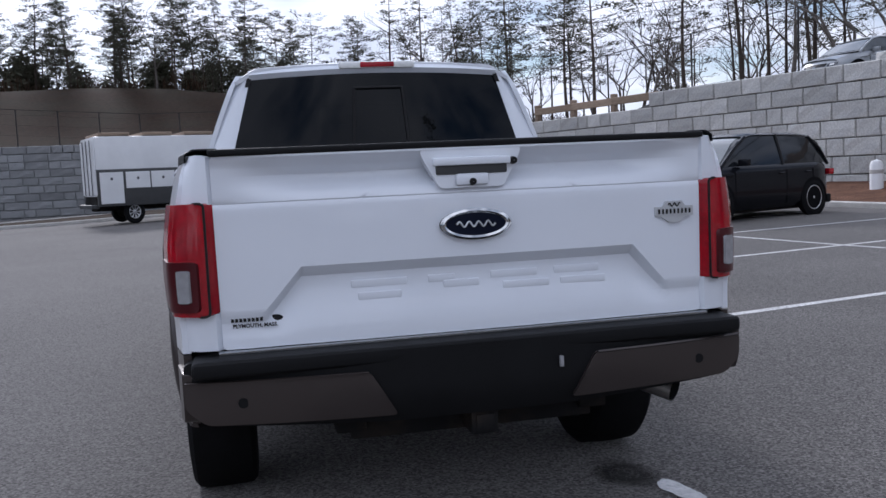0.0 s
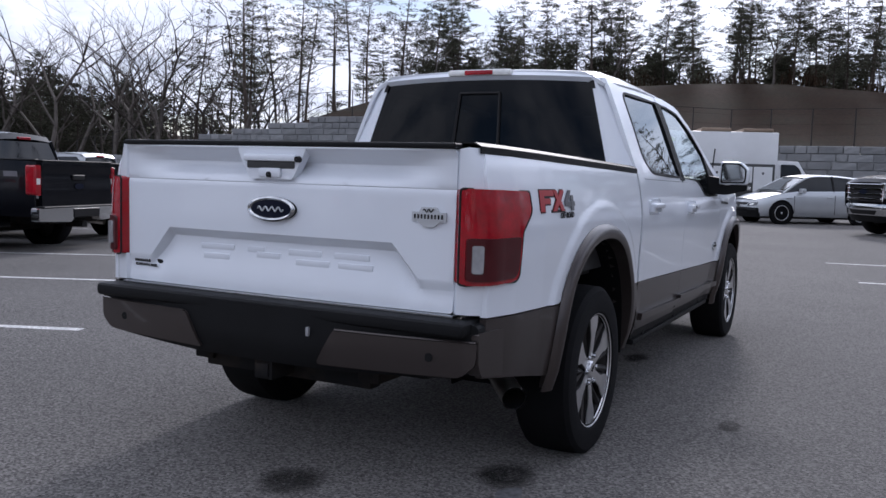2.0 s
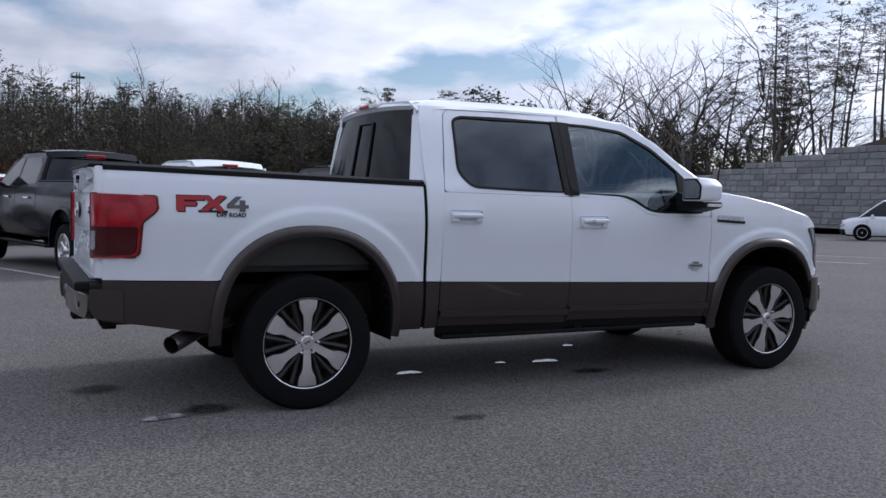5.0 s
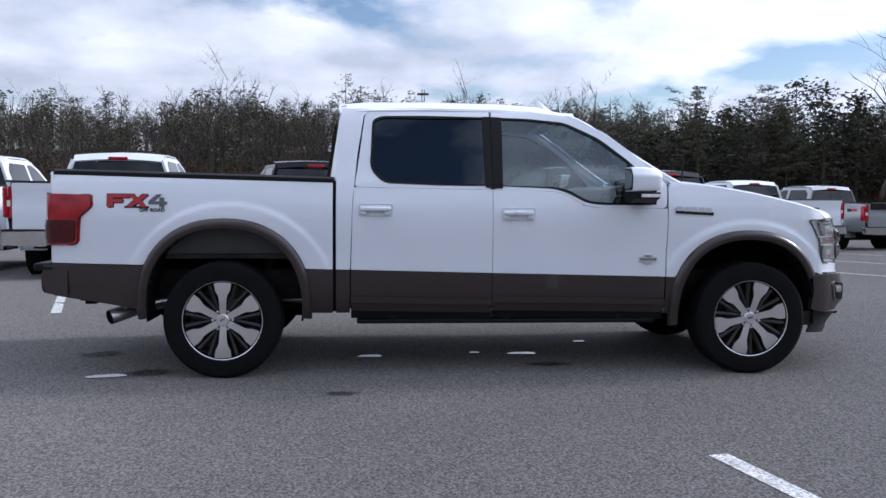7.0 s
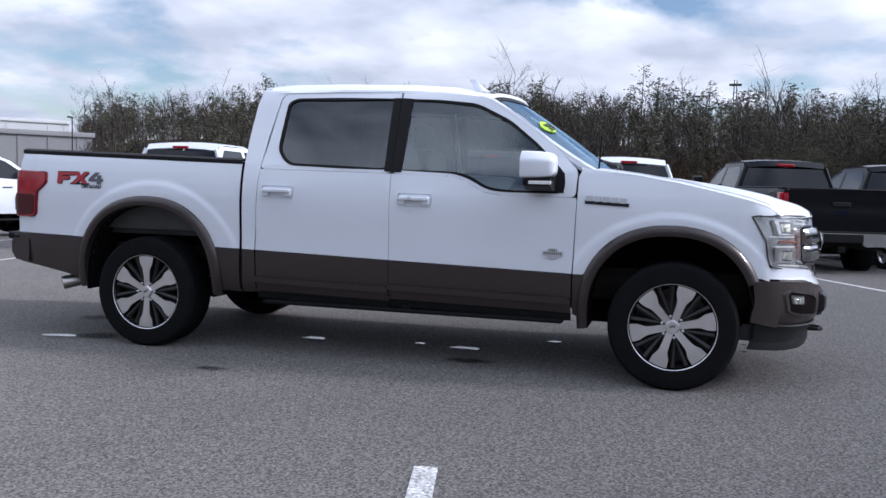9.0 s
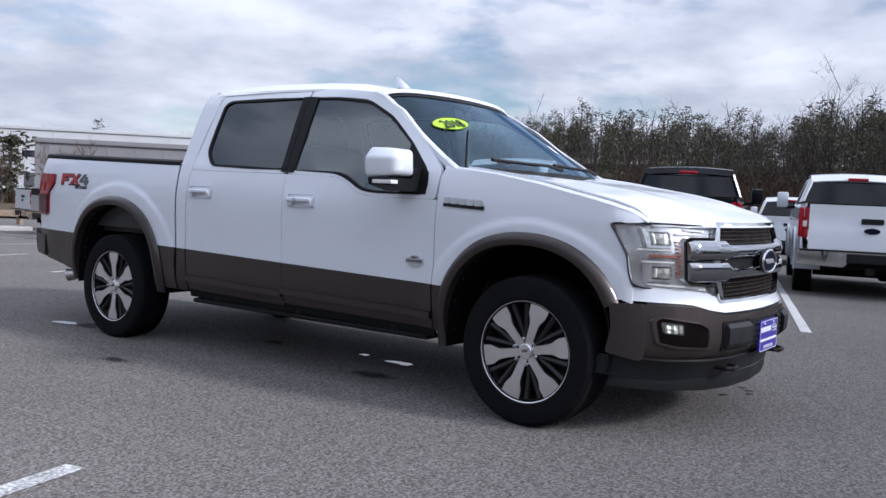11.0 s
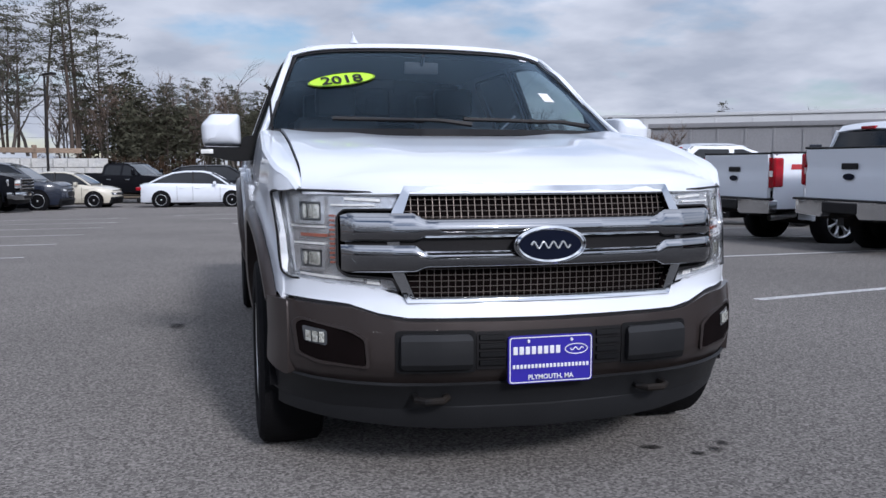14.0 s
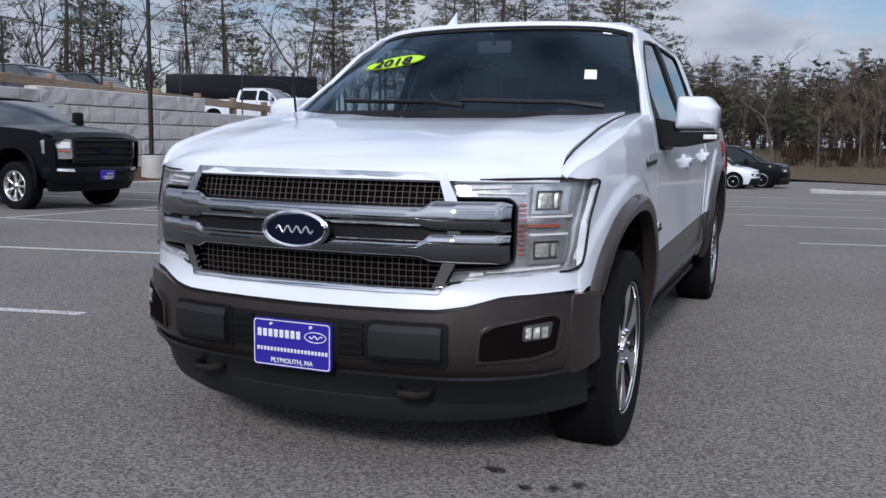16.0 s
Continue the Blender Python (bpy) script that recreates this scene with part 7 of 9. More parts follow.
def fast_wheel(parent, x, y, z, side, radius, rim, half, look_of="alloy"):
    """Wheels of parked cars share their meshes."""
    key = (radius, rim, half, look_of)
    if key not in WHEEL_CACHE:
        made = []
        bm = bmesh.new()
        r = radius
        lathe(bm, [(-half * 0.86, rim - 0.01), (-half, rim + (r - rim) * 0.4), (-half * 0.95, r - 0.02), (-half * 0.75, r), (half * 0.75, r), (half * 0.95, r - 0.02), (half, rim + (r - rim) * 0.4), (half * 0.86, rim - 0.01)], 32)
        made.append(("tyre", bm, RUBBER))
        bm = bmesh.new()
        lathe(bm, [(half * 0.2, 0.001), (half * 0.2, rim - 0.015)], 28)
        made.append(("wheel_well", bm, DARKALU))
        bm = bmesh.new()
        lathe(bm, [(half * 0.78, rim + 0.004), (half * 0.93, rim + 0.004), (half * 0.9, rim - 0.012), (half * 0.3, rim - 0.02)], 32)
        spoke_pair(bm, rim, half * 0.74, 7 if look_of == "alloy" else 9, width=0.62)
        lathe(bm, [(half * 0.5, 0.07), (half * 0.86, 0.06), (half * 0.9, 0.001)], 16)
        bmesh.ops.recalc_face_normals(bm, faces=bm.faces)
        made.append(("rim", bm, ALU))
        WHEEL_CACHE[key] = []
        for name, bm, m in made:
            bmesh.ops.recalc_face_normals(bm, faces=bm.faces)
            for f in bm.faces:
                f.smooth = True
            me = bpy.data.meshes.new(name)
            bm.to_mesh(me)
            bm.free()
            me.materials.append(m)
            WHEEL_CACHE[key].append(me)
    tyre, well, alloy = WHEEL_CACHE[key]
    hub = new("wheel", tyre)
    hub.parent = parent
    hub.matrix_local = pose(x, y, z, 0, 0, 0 if side > 0 else 180)
    for name, me in (("wheel_well", well), ("rim", alloy)):
        ob = new(name, me)
        ob.parent = hub


def big_pickup(paint, label, category="truck", height=2.0, tail_bar=False, decal=True, front_chrome=True, lower=None):
    """A heavy-duty crew-cab pickup; the origin lies midway between its axles."""
    t = thing("parked_pickup", label, category, "parked pickups")
    wide = table([(0.5, 0.92), (0.75, 0.985), (1.0, 1.0), (1.2, 0.995), (1.40, 0.965), (1.48, 0.94)])
    ends = table([(-3.3, 0.96), (-3.1, 0.99), (-2.9, 1.0), (2.3, 1.0), (2.7, 0.98), (2.95, 0.93)])
    lay = lambda y, z, out=0.0: (wide(z) * ends(y) + out, y, z)
    RA, FA = dict(cu=-2.03, cv=0.50, ru=0.53, rv=0.56, power=2.3), dict(cu=2.03, cv=0.50, ru=0.53, rv=0.56, power=2.3)
    rail, belt = 1.46, 1.38
    up = [(2.92, 0.66), (2.92, 1.18), (2.6, 1.33), (1.55, 1.40), (1.48, belt), (-0.75, belt), (-0.76, rail), (-3.24, rail)]
    low = [(-3.24, 0.62)] + [p for p in arc(RA["cu"], RA["cv"], RA["ru"], RA["rv"], 170, 10, 14, 2.3)] + [(-1.4, 0.58), (1.4, 0.56)] + [p for p in arc(FA["cu"], FA["cv"], FA["ru"], FA["rv"], 170, 10, 14, 2.3)] + [(2.62, 0.60)]
    for mirror in (False, True):
        s = -1 if mirror else 1
        side = part("body_side", patch(low + up, lay, 0.14, (-0.03, 0, 0), mirror), paint, t)
        for a in (RA, FA):
            rows = []
            for k in range(15):
                ang = -5 + 190 * k / 14
                row = []
                for g, x in ((0.03, 1.0), (0.02, 1.028), (-0.015, 1.03), (-0.02, 0.96), (-0.02, 0.62)):
                    (y, z), = arc(a["cu"], a["cv"], a["ru"] + g, a["rv"] + g, ang, ang, 1, 2.3)[:1]
                    row.append((s * x, y, z))
                rows.append(row)
            part("wheel_arch", sheet(rows), PLASTIC if a is RA and lower else paint, t)
        for y in (-0.755, 0.34, 1.44):
            part("door_seam", patch([(y - 0.006, 0.62), (y + 0.006, 0.62), (y + 0.006, belt), (y - 0.006, belt)], lambda u, z: lay(u, z, 0.004), 0.2, None, mirror), SEAM, side)
        for y in (-0.45, 0.62):
            bm = bmesh.new()
            box(bm, (min(s * 0.99, s * 1.03), y, 1.18), (max(s * 0.99, s * 1.03), y + 0.24, 1.215), 0.01, 1)
            part("door_handle", bm, CHROME if front_chrome else paint, side)
        # glasshouse side
        glass_lay = lambda y, z, out=0.0: (0.955 - (z - belt) * 0.36 + out, y, z)
        roof = height - 0.05
        part("cab_side", patch([(-0.78, belt - 0.01), (1.50, belt - 0.01), (0.95, roof - 0.14), (0.55, roof), (-0.55, roof), (-0.70, roof - 0.12)], glass_lay, 0.25, (-0.04, 0, 0), mirror), paint, t)
        for pts in ([(-0.62, belt + 0.05), (0.28, belt + 0.03), (0.28, roof - 0.08), (-0.45, roof - 0.07), (-0.60, roof - 0.2)], [(0.40, belt + 0.03), (1.30, belt - 0.02), (1.28, belt + 0.10), (0.86, roof - 0.18), (0.62, roof - 0.08), (0.40, roof - 0.08)]):
            part("side_window", patch(rounded(pts, 0.03), lambda y, z: glass_lay(y, z, 0.006), 0.3, None, mirror), DARKGLASS, t)
        bm = bmesh.new()
        box(bm, (min(s * 1.06, s * 1.27), 1.13, 1.40), (max(s * 1.06, s * 1.27), 1.24, 1.70), 0.04, 2)
        mir = part("door_mirror", bm, paint if front_chrome else PLASTIC, t)
        bm = bmesh.new()
        box(bm, (min(s * 0.92, s * 1.12), 1.16, 1.38), (max(s * 0.92, s * 1.12), 1.22, 1.44), 0.015, 1)
        part("mirror_arm", bm, PLASTIC, mir)
        for y in (-2.03, 2.03):
            fast_wheel(t, s * 0.86, y, 0.41, s, 0.41, 0.255, 0.135)
        # tail light
        tl = rounded([(0.862, 0.94), (1.0, 0.95), (1.0, 1.40), (0.862, 1.40)], 0.02)
        lamp = part("tail_light", patch(tl, lambda x, z: (min(x, wide(z) * 0.97), -3.275 + 0.05 * smooth_step(0.88, 1.0, x), z), 0.08, (0, 0.06, 0), mirror), RED, t)
        part("reversing_lens", patch([(0.885, 1.11), (0.955, 1.11), (0.955, 1.20), (0.885, 1.20)], lambda x, z: (x, -3.285 + 0.05 * smooth_step(0.88, 1.0, x), z), 0.08, (0, 0.02, 0), mirror), CLEARLENS, lamp)
        bm = bmesh.new()
        box(bm, (min(s * 0.93, s * 0.998), -3.27, 0.955), (max(s * 0.93, s * 0.998), -3.10, 1.395), 0.02, 1)
        part("side_lens", bm, RED, lamp)
        hl = rounded([(0.66, 0.88), (0.90, 0.88), (0.975, 0.96), (0.975, 1.19), (0.90, 1.215), (0.66, 1.20)], 0.03)
        lamp = part("headlight", patch(hl, lambda x, z: (x, 3.04 - 0.30 * smooth_step(0.62, 1.0, x) ** 1.4, z), 0.05, (0, -0.10, 0), mirror), LAMPHOUSE, t)
        part("headlamp_lens", patch([(0.70, 1.055), (0.90, 1.055), (0.90, 1.16), (0.70, 1.16)], lambda x, z: (x, 3.05 - 0.30 * smooth_step(0.62, 1.0, x) ** 1.4, z), 0.05, (0, -0.02, 0), mirror), CLEARLENS, lamp)
        part("indicator", patch([(0.72, 0.985), (0.95, 0.995), (0.95, 1.03), (0.72, 1.02)], lambda x, z: (x, 3.05 - 0.30 * smooth_step(0.62, 1.0, x) ** 1.4, z), 0.05, (0, -0.02, 0), mirror), AMBER, lamp)
        bm = bmesh.new()
        box(bm, (min(s * 0.76, s * 0.98), -1.2, 0.40), (max(s * 0.76, s * 0.98), 1.3, 0.45), 0.015, 1)
        part("side_step", bm, PLASTIC, t)
        if decal:
            part("side_decal", patch([(-2.98, 1.22), (-2.62, 1.22), (-2.60, 1.30), (-2.96, 1.30)], lambda y, z: lay(y, z, 0.005), 0.2, None, mirror), DECALRED if paint is not BLACK_PAINT else DECALGREY, t)
            part("side_decal", patch([(-2.74, 1.215), (-2.58, 1.215), (-2.56, 1.305), (-2.72, 1.305)], lambda y, z: lay(y, z, 0.007), 0.2, None, mirror), DECALBLACK, t)
    # roof, screens
    rows = [[(w * u, y, z + 0.04 * (1 - u * u)) for u in np.linspace(-1, 1, 7)] for y, z, w in ((-0.70, height - 0.16, 0.74), (-0.60, height - 0.06, 0.75), (-0.3, height - 0.035, 0.75), (0.4, height - 0.04, 0.75), (0.66, height - 0.08, 0.74))]
    part("roof", thicken(sheet(rows), -0.03), paint, t)
    rows = [[(w * u, y + 0.10 * (1 - u * u), z) for u in np.linspace(-1, 1, 7)] for y, z, w in ((1.50, belt, 0.93), (1.1, 1.66, 0.84), (0.68, height - 0.08, 0.745))]
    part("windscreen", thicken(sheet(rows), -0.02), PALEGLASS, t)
    rows = [[(w * u, y - 0.03 * (1 - u * u), z) for u in np.linspace(-1, 1, 5)] for y, z, w in ((-0.80, belt - 0.2, 0.95), (-0.79, belt + 0.06, 0.93))]
    part("cab_back", thicken(sheet(rows), 0.02), paint, t)
    rows = [[(w * u, y - 0.03 * (1 - u * u), z) for u in np.linspace(-1, 1, 7)] for y, z, w in ((-0.79, belt + 0.05, 0.86), (-0.71, height - 0.15, 0.73))]
    part("rear_window", thicken(sheet(rows), 0.02), DARKGLASS, t)
    for s in (-1, 1):
        bm = bmesh.new()
        tube(bm, [(s * 0.925, -0.77, belt), (s * 0.75, -0.70, height - 0.12)], 0.045, 6)
        part("rear_pillar", bm, paint, t)
        bm = bmesh.new()
        tube(bm, [(s * 0.935, 1.48, belt - 0.02), (s * 0.74, 0.66, height - 0.09)], 0.035, 6)
        part("front_pillar", bm, paint, t)
    bm = bmesh.new()
    box(bm, (-0.16, -0.75, height - 0.115), (0.16, -0.68, height - 0.06), 0.01, 1)
    part("high_brake_light", bm, RED, t)
    for x in (-0.62, -0.32, 0.0, 0.32, 0.62):
        bm = bmesh.new()
        box(bm, (x - 0.07, 0.42, height - 0.01 - 0.06 * x * x), (x + 0.07, 0.55, height + 0.02 - 0.06 * x * x), 0.012, 1)
        part("roof_marker_lamp", bm, DECALGREY, t)
    # bonnet and nose
    rows = [[(w * u, y + (0.07 * (1 - u * u) if y > 2.5 else 0), z - 0.05 * u ** 4 + 0.02 * (1 - u * u)) for u in np.linspace(-1, 1, 11)] for y, z, w in ((1.50, 1.42, 0.955), (2.0, 1.40, 0.95), (2.5, 1.36, 0.93), (2.85, 1.28, 0.90), (2.93, 1.20, 0.89))]
    part("bonnet", thicken(sheet(rows), -0.03), paint, t)
    bm = patch(rounded([(-0.62, 0.80), (0.62, 0.80), (0.66, 1.0), (0.62, 1.22), (-0.62, 1.22), (-0.66, 1.0)], 0.05), lambda x, z: (x, 3.06 - 0.06 * x * x, z), 0.2, (0, -0.08, 0))
    gr = part("grille", bm, DECALBLACK, t)
    part("nose_panel", patch(rounded([(-0.95, 0.62), (0.95, 0.62), (0.95, 1.0), (0.90, 1.21), (-0.90, 1.21), (-0.95, 1.0)], 0.04), lambda x, z: (x, 2.995 - 0.17 * abs(x) ** 3 - 0.04 * smooth_step(1.1, 1.21, z), z), 0.12, (0, -0.10, 0)), paint, t)
    for z in (0.86, 0.97, 1.08, 1.18):
        bm = bmesh.new()
        box(bm, (-0.62, 3.045, z - 0.022), (0.62, 3.085, z + 0.022), 0.012, 1)
        part("grille_bar", bm, CHROME if front_chrome else PLASTIC, gr)
    for s in (-1, 1):
        bm = bmesh.new()
        box(bm, (s * 0.62 - 0.04, 3.0, 0.80), (s * 0.62 + 0.04, 3.07, 1.22), 0.015, 1)
        part("grille_end", bm, CHROME if front_chrome else PLASTIC, gr)
    bm = bmesh.new()
    bm.faces.new([bm.verts.new((0.14 * math.cos(a), 3.095, 1.02 + 0.06 * math.sin(a))) for a in np.linspace(0, 2 * math.pi, 20, endpoint=False)])
    part("emblem", bm, BLUE, gr)
    bump = lambda x, z, out=0.0: (x, 3.11 + out - 0.30 * abs(x) ** 3.2 - 0.04 * smooth_step(0.62, 0.50, z) - 0.025 * smooth_step(0.68, 0.75, z), z)
    bm = patch(rounded([(-0.985, 0.56), (-0.86, 0.48), (0.86, 0.48), (0.985, 0.56), (0.985, 0.74), (-0.985, 0.74)], 0.04), bump, 0.08, (0, -0.14, 0))
    bumper = part("front_bumper", bm, CHROME if front_chrome else paint, t)
    bm = patch(rounded([(-0.84, 0.33), (0.84, 0.33), (0.92, 0.52), (-0.92, 0.52)], 0.04), lambda x, z: bump(x, 0.5, -0.03 - 0.10 * smooth_step(0.5, 0.34, z))[:2] + (z,), 0.1, (0, -0.12, 0))
    part("air_dam", bm, PLASTIC, t)
    part("lower_intake", patch(rounded([(-0.42, 0.50), (0.42, 0.50), (0.48, 0.60), (-0.48, 0.60)], 0.02), lambda x, z: bump(x, z, 0.006), 0.1, (0, -0.02, 0)), DECALBLACK, bumper)
    for mirror in (False, True):
        part("fog_light", patch(rounded([(0.62, 0.665), (0.90, 0.685), (0.90, 0.725), (0.64, 0.715)], 0.012), lambda x, z: bump(x, z, 0.010), 0.06, (0, -0.02, 0), mirror), LAMPHOUSE, bumper)
    if not front_chrome:
        bm = bmesh.new()
        box(bm, (-0.155, 3.10, 0.52), (0.155, 3.135, 0.68), 0.008, 1)
        plate_ob = part("dealer_plate", bm, PLATEBLUE, bumper, "blue dealer plate")
        for x0, x1, z in ((-0.11, 0.03, 0.625), (-0.12, 0.12, 0.575), (-0.08, 0.08, 0.543)):
            bm = bmesh.new()
            box(bm, (x0, 3.134, z - 0.012), (x1, 3.138, z + 0.012))
            part("plate_bar", bm, LINEPAINT, plate_ob)
    # bed and tail
    bm = bmesh.new()
    box(bm, (-0.88, -3.2, 0.84), (0.88, -0.78, 0.90))
    for s in (-1, 1):
        box(bm, (s * 0.90 - 0.03, -3.2, 0.9), (s * 0.90 + 0.03, -0.78, rail - 0.01))
    box(bm, (-0.9, -0.84, 0.9), (0.9, -0.79, rail - 0.01))
    part("bed_liner", bm, PLASTIC, t)
    for s in (-1, 1):
        bm = bmesh.new()
        box(bm, (s * 0.91 - 0.05, -3.25, rail), (s * 0.91 + 0.05, -0.77, rail + 0.03), 0.012, 1)
        part("bed_rail_cap", bm, PLASTIC, t)
    gate = part("tailgate", patch(rounded([(-0.855, 0.78), (0.855, 0.78), (0.855, rail - 0.01), (-0.855, rail - 0.01)], 0.02), lambda x, z: (x, -3.29 + 0.02 * smooth_step(1.15, 1.2, z) * smooth_step(1.3, 1.25, z), z), 0.1, (0, 0.06, 0)), paint, t)
    if tail_bar:
        bm = bmesh.new()
        box(bm, (-0.80, -3.305, 1.28), (0.80, -3.28, rail + 0.03), 0.01, 1)
        part("tailgate_trim", bm, PLASTIC, gate)
    else:
        bm = bmesh.new()
        box(bm, (-0.855, -3.30, rail - 0.008), (0.855, -3.22, rail + 0.02), 0.01, 1)
        part("tailgate_cap", bm, PLASTIC, gate)
    bm = bmesh.new()
    box(bm, (-0.15, -3.305, 1.18), (0.15, -3.28, 1.26), 0.01, 1)
    part("tailgate_handle", bm, DECALBLACK, gate)
    bm = bmesh.new()
    bm.faces.new([bm.verts.new((-0.0 + 0.11 * math.cos(a), -3.306, 1.08 + 0.045 * math.sin(a))) for a in np.linspace(0, 2 * math.pi, 20, endpoint=False)][::-1])
    part("emblem", bm, BLUE, gate)
    bm = patch(rounded([(-0.99, 0.56), (-0.36, 0.54), (-0.30, 0.62), (0.30, 0.62), (0.36, 0.54), (0.99, 0.56), (0.99, 0.76), (-0.99, 0.76)], 0.03), lambda x, z: (x, -3.44 + 0.10 * abs(x) ** 3, z), 0.14, (0, 0.14, 0))
    bumper = part("rear_bumper", bm, CHROME if front_chrome else PLASTIC, t)
    bm = bmesh.new()
    box(bm, (-0.33, -3.45, 0.60), (0.33, -3.38, 0.75), 0.015, 1)
    part("plate_recess", bm, DECALBLACK, bumper)
    bm = bmesh.new()
    box(bm, (-0.97, -3.42, 0.755), (0.97, -3.24, 0.785), 0.01, 1)
    part("bumper_step_pad", bm, PLASTIC, bumper)
    bm = bmesh.new()
    tube(bm, [(0.74, -2.7, 0.52), (0.80, -3.2, 0.48)], 0.05, 10, False)
    part("exhaust_pipe", bm, STEEL, t)
    bm = bmesh.new()
    box(bm, (-0.6, -3.2, 0.50), (0.6, 2.9, 0.85))
    box(bm, (-0.93, -0.75, 0.55), (0.93, 1.5, 0.9))
    tube(bm, [(-0.7, -2.03, 0.41), (0.7, -2.03, 0.41)], 0.09, 8)
    tube(bm, [(-0.7, 2.03, 0.41), (0.7, 2.03, 0.41)], 0.07, 8)
    box(bm, (-0.06, -3.4, 0.44), (0.06, -3.1, 0.54))
    part("underbody", bm, DARK, t)
    return t


def place(t, x, y, rz, z=None):
    t.matrix_basis = pose(x, y, lot_z(x, y) if z is None else z, 0, 0, rz)
    return t


def at_row(s, n=0.0):
    """Centre of a truck in the west row, its tail s metres along the row."""
    c = ROW_0 + ROW_V * s + ROW_N * (3.4 + n)
    return c.x, c.y


row_turn = math.degrees(math.atan2(-ROW_N.x, ROW_N.y))
white_truck = big_pickup(WHITE, "white crew-cab heavy pickup in the parking row")
black_truck = big_pickup(BLACK_PAINT, "black crew-cab heavy pickup in the parking row")
grey_truck = big_pickup(GREY_PAINT, "grey crew-cab heavy pickup in the parking row", tail_bar=True)
silver_truck = big_pickup(SILVER_PAINT, "light silver crew-cab pickup in the parking row", decal=False, tail_bar=True)
for src, x, y in ((white_truck, -13.45, 2.38), (black_truck, -12.15, -0.37)):
    place(src, x, y, 106)
    src.matrix_basis = src.matrix_basis @ Matrix.Scale(1.07, 4)
place(silver_truck, *at_row(-4.5, 14.1), row_turn)
for x, y, turn, big in ((-11.75, -4.03, 92, 1.07), (-11.75, -7.13, 92, 1.07), (-11.5, -13.9, 75, 1.0)):
    copy_thing(white_truck, pose(x, y, lot_z(x, y), 0, 0, turn) @ Matrix.Scale(big, 4))
place(grey_truck, *at_row(-13.6, 14.0), row_turn)
for src, s, n in ((black_truck, 3.05, 0.9), (white_truck, -1.5, 14.2), (white_truck, 8.6, 15.0), (white_truck, -19.7, 14.0)):
    x, y = at_row(s, n)
    copy_thing(src, pose(x, y, lot_z(x, y), 0, 0, row_turn + random.uniform(-1.5, 1.5)))
for src, x, y, turn in ((black_truck, -14.84, 8.18, 102), (black_truck, -19.45, 10.05, 102), (white_truck, -20.51, 12.82, 102), (grey_truck, -21.12, 15.71, 102), (silver_truck, -12.9, -19.5, 82), (white_truck, -15.6, -25.0, 78)):
    copy_thing(src, pose(x, y, lot_z(x, y), 0, 0, turn))
# trucks facing the car park from the north-east
for src, x, y, rz in ((white_truck, 5.95, 19.6, 126.9), (black_truck, 4.05, 22.0, 126.9)):
    tagged(copy_thing(src, pose(x, y, lot_z(x, y), 0, 0, rz)), group="pickups along the wall")
suv_black = big_pickup(BLACK_PAINT, "black crew-cab pickup with black grille beside the wall", height=1.93, decal=False, front_chrome=False)
place(suv_black, 12.55, -4.75, 87)
ram = place(copy_thing(black_truck, Matrix()), 11.03, -26.5, 84)
tagged(ram, "black heavy pickup with chrome grille beside the wall", group="pickups along the wall")
far_black = place(copy_thing(black_truck, Matrix()), 6.0, -39.0, 60)
tagged(far_black, "black pickup parked by the south bank", group="pickups along the wall")


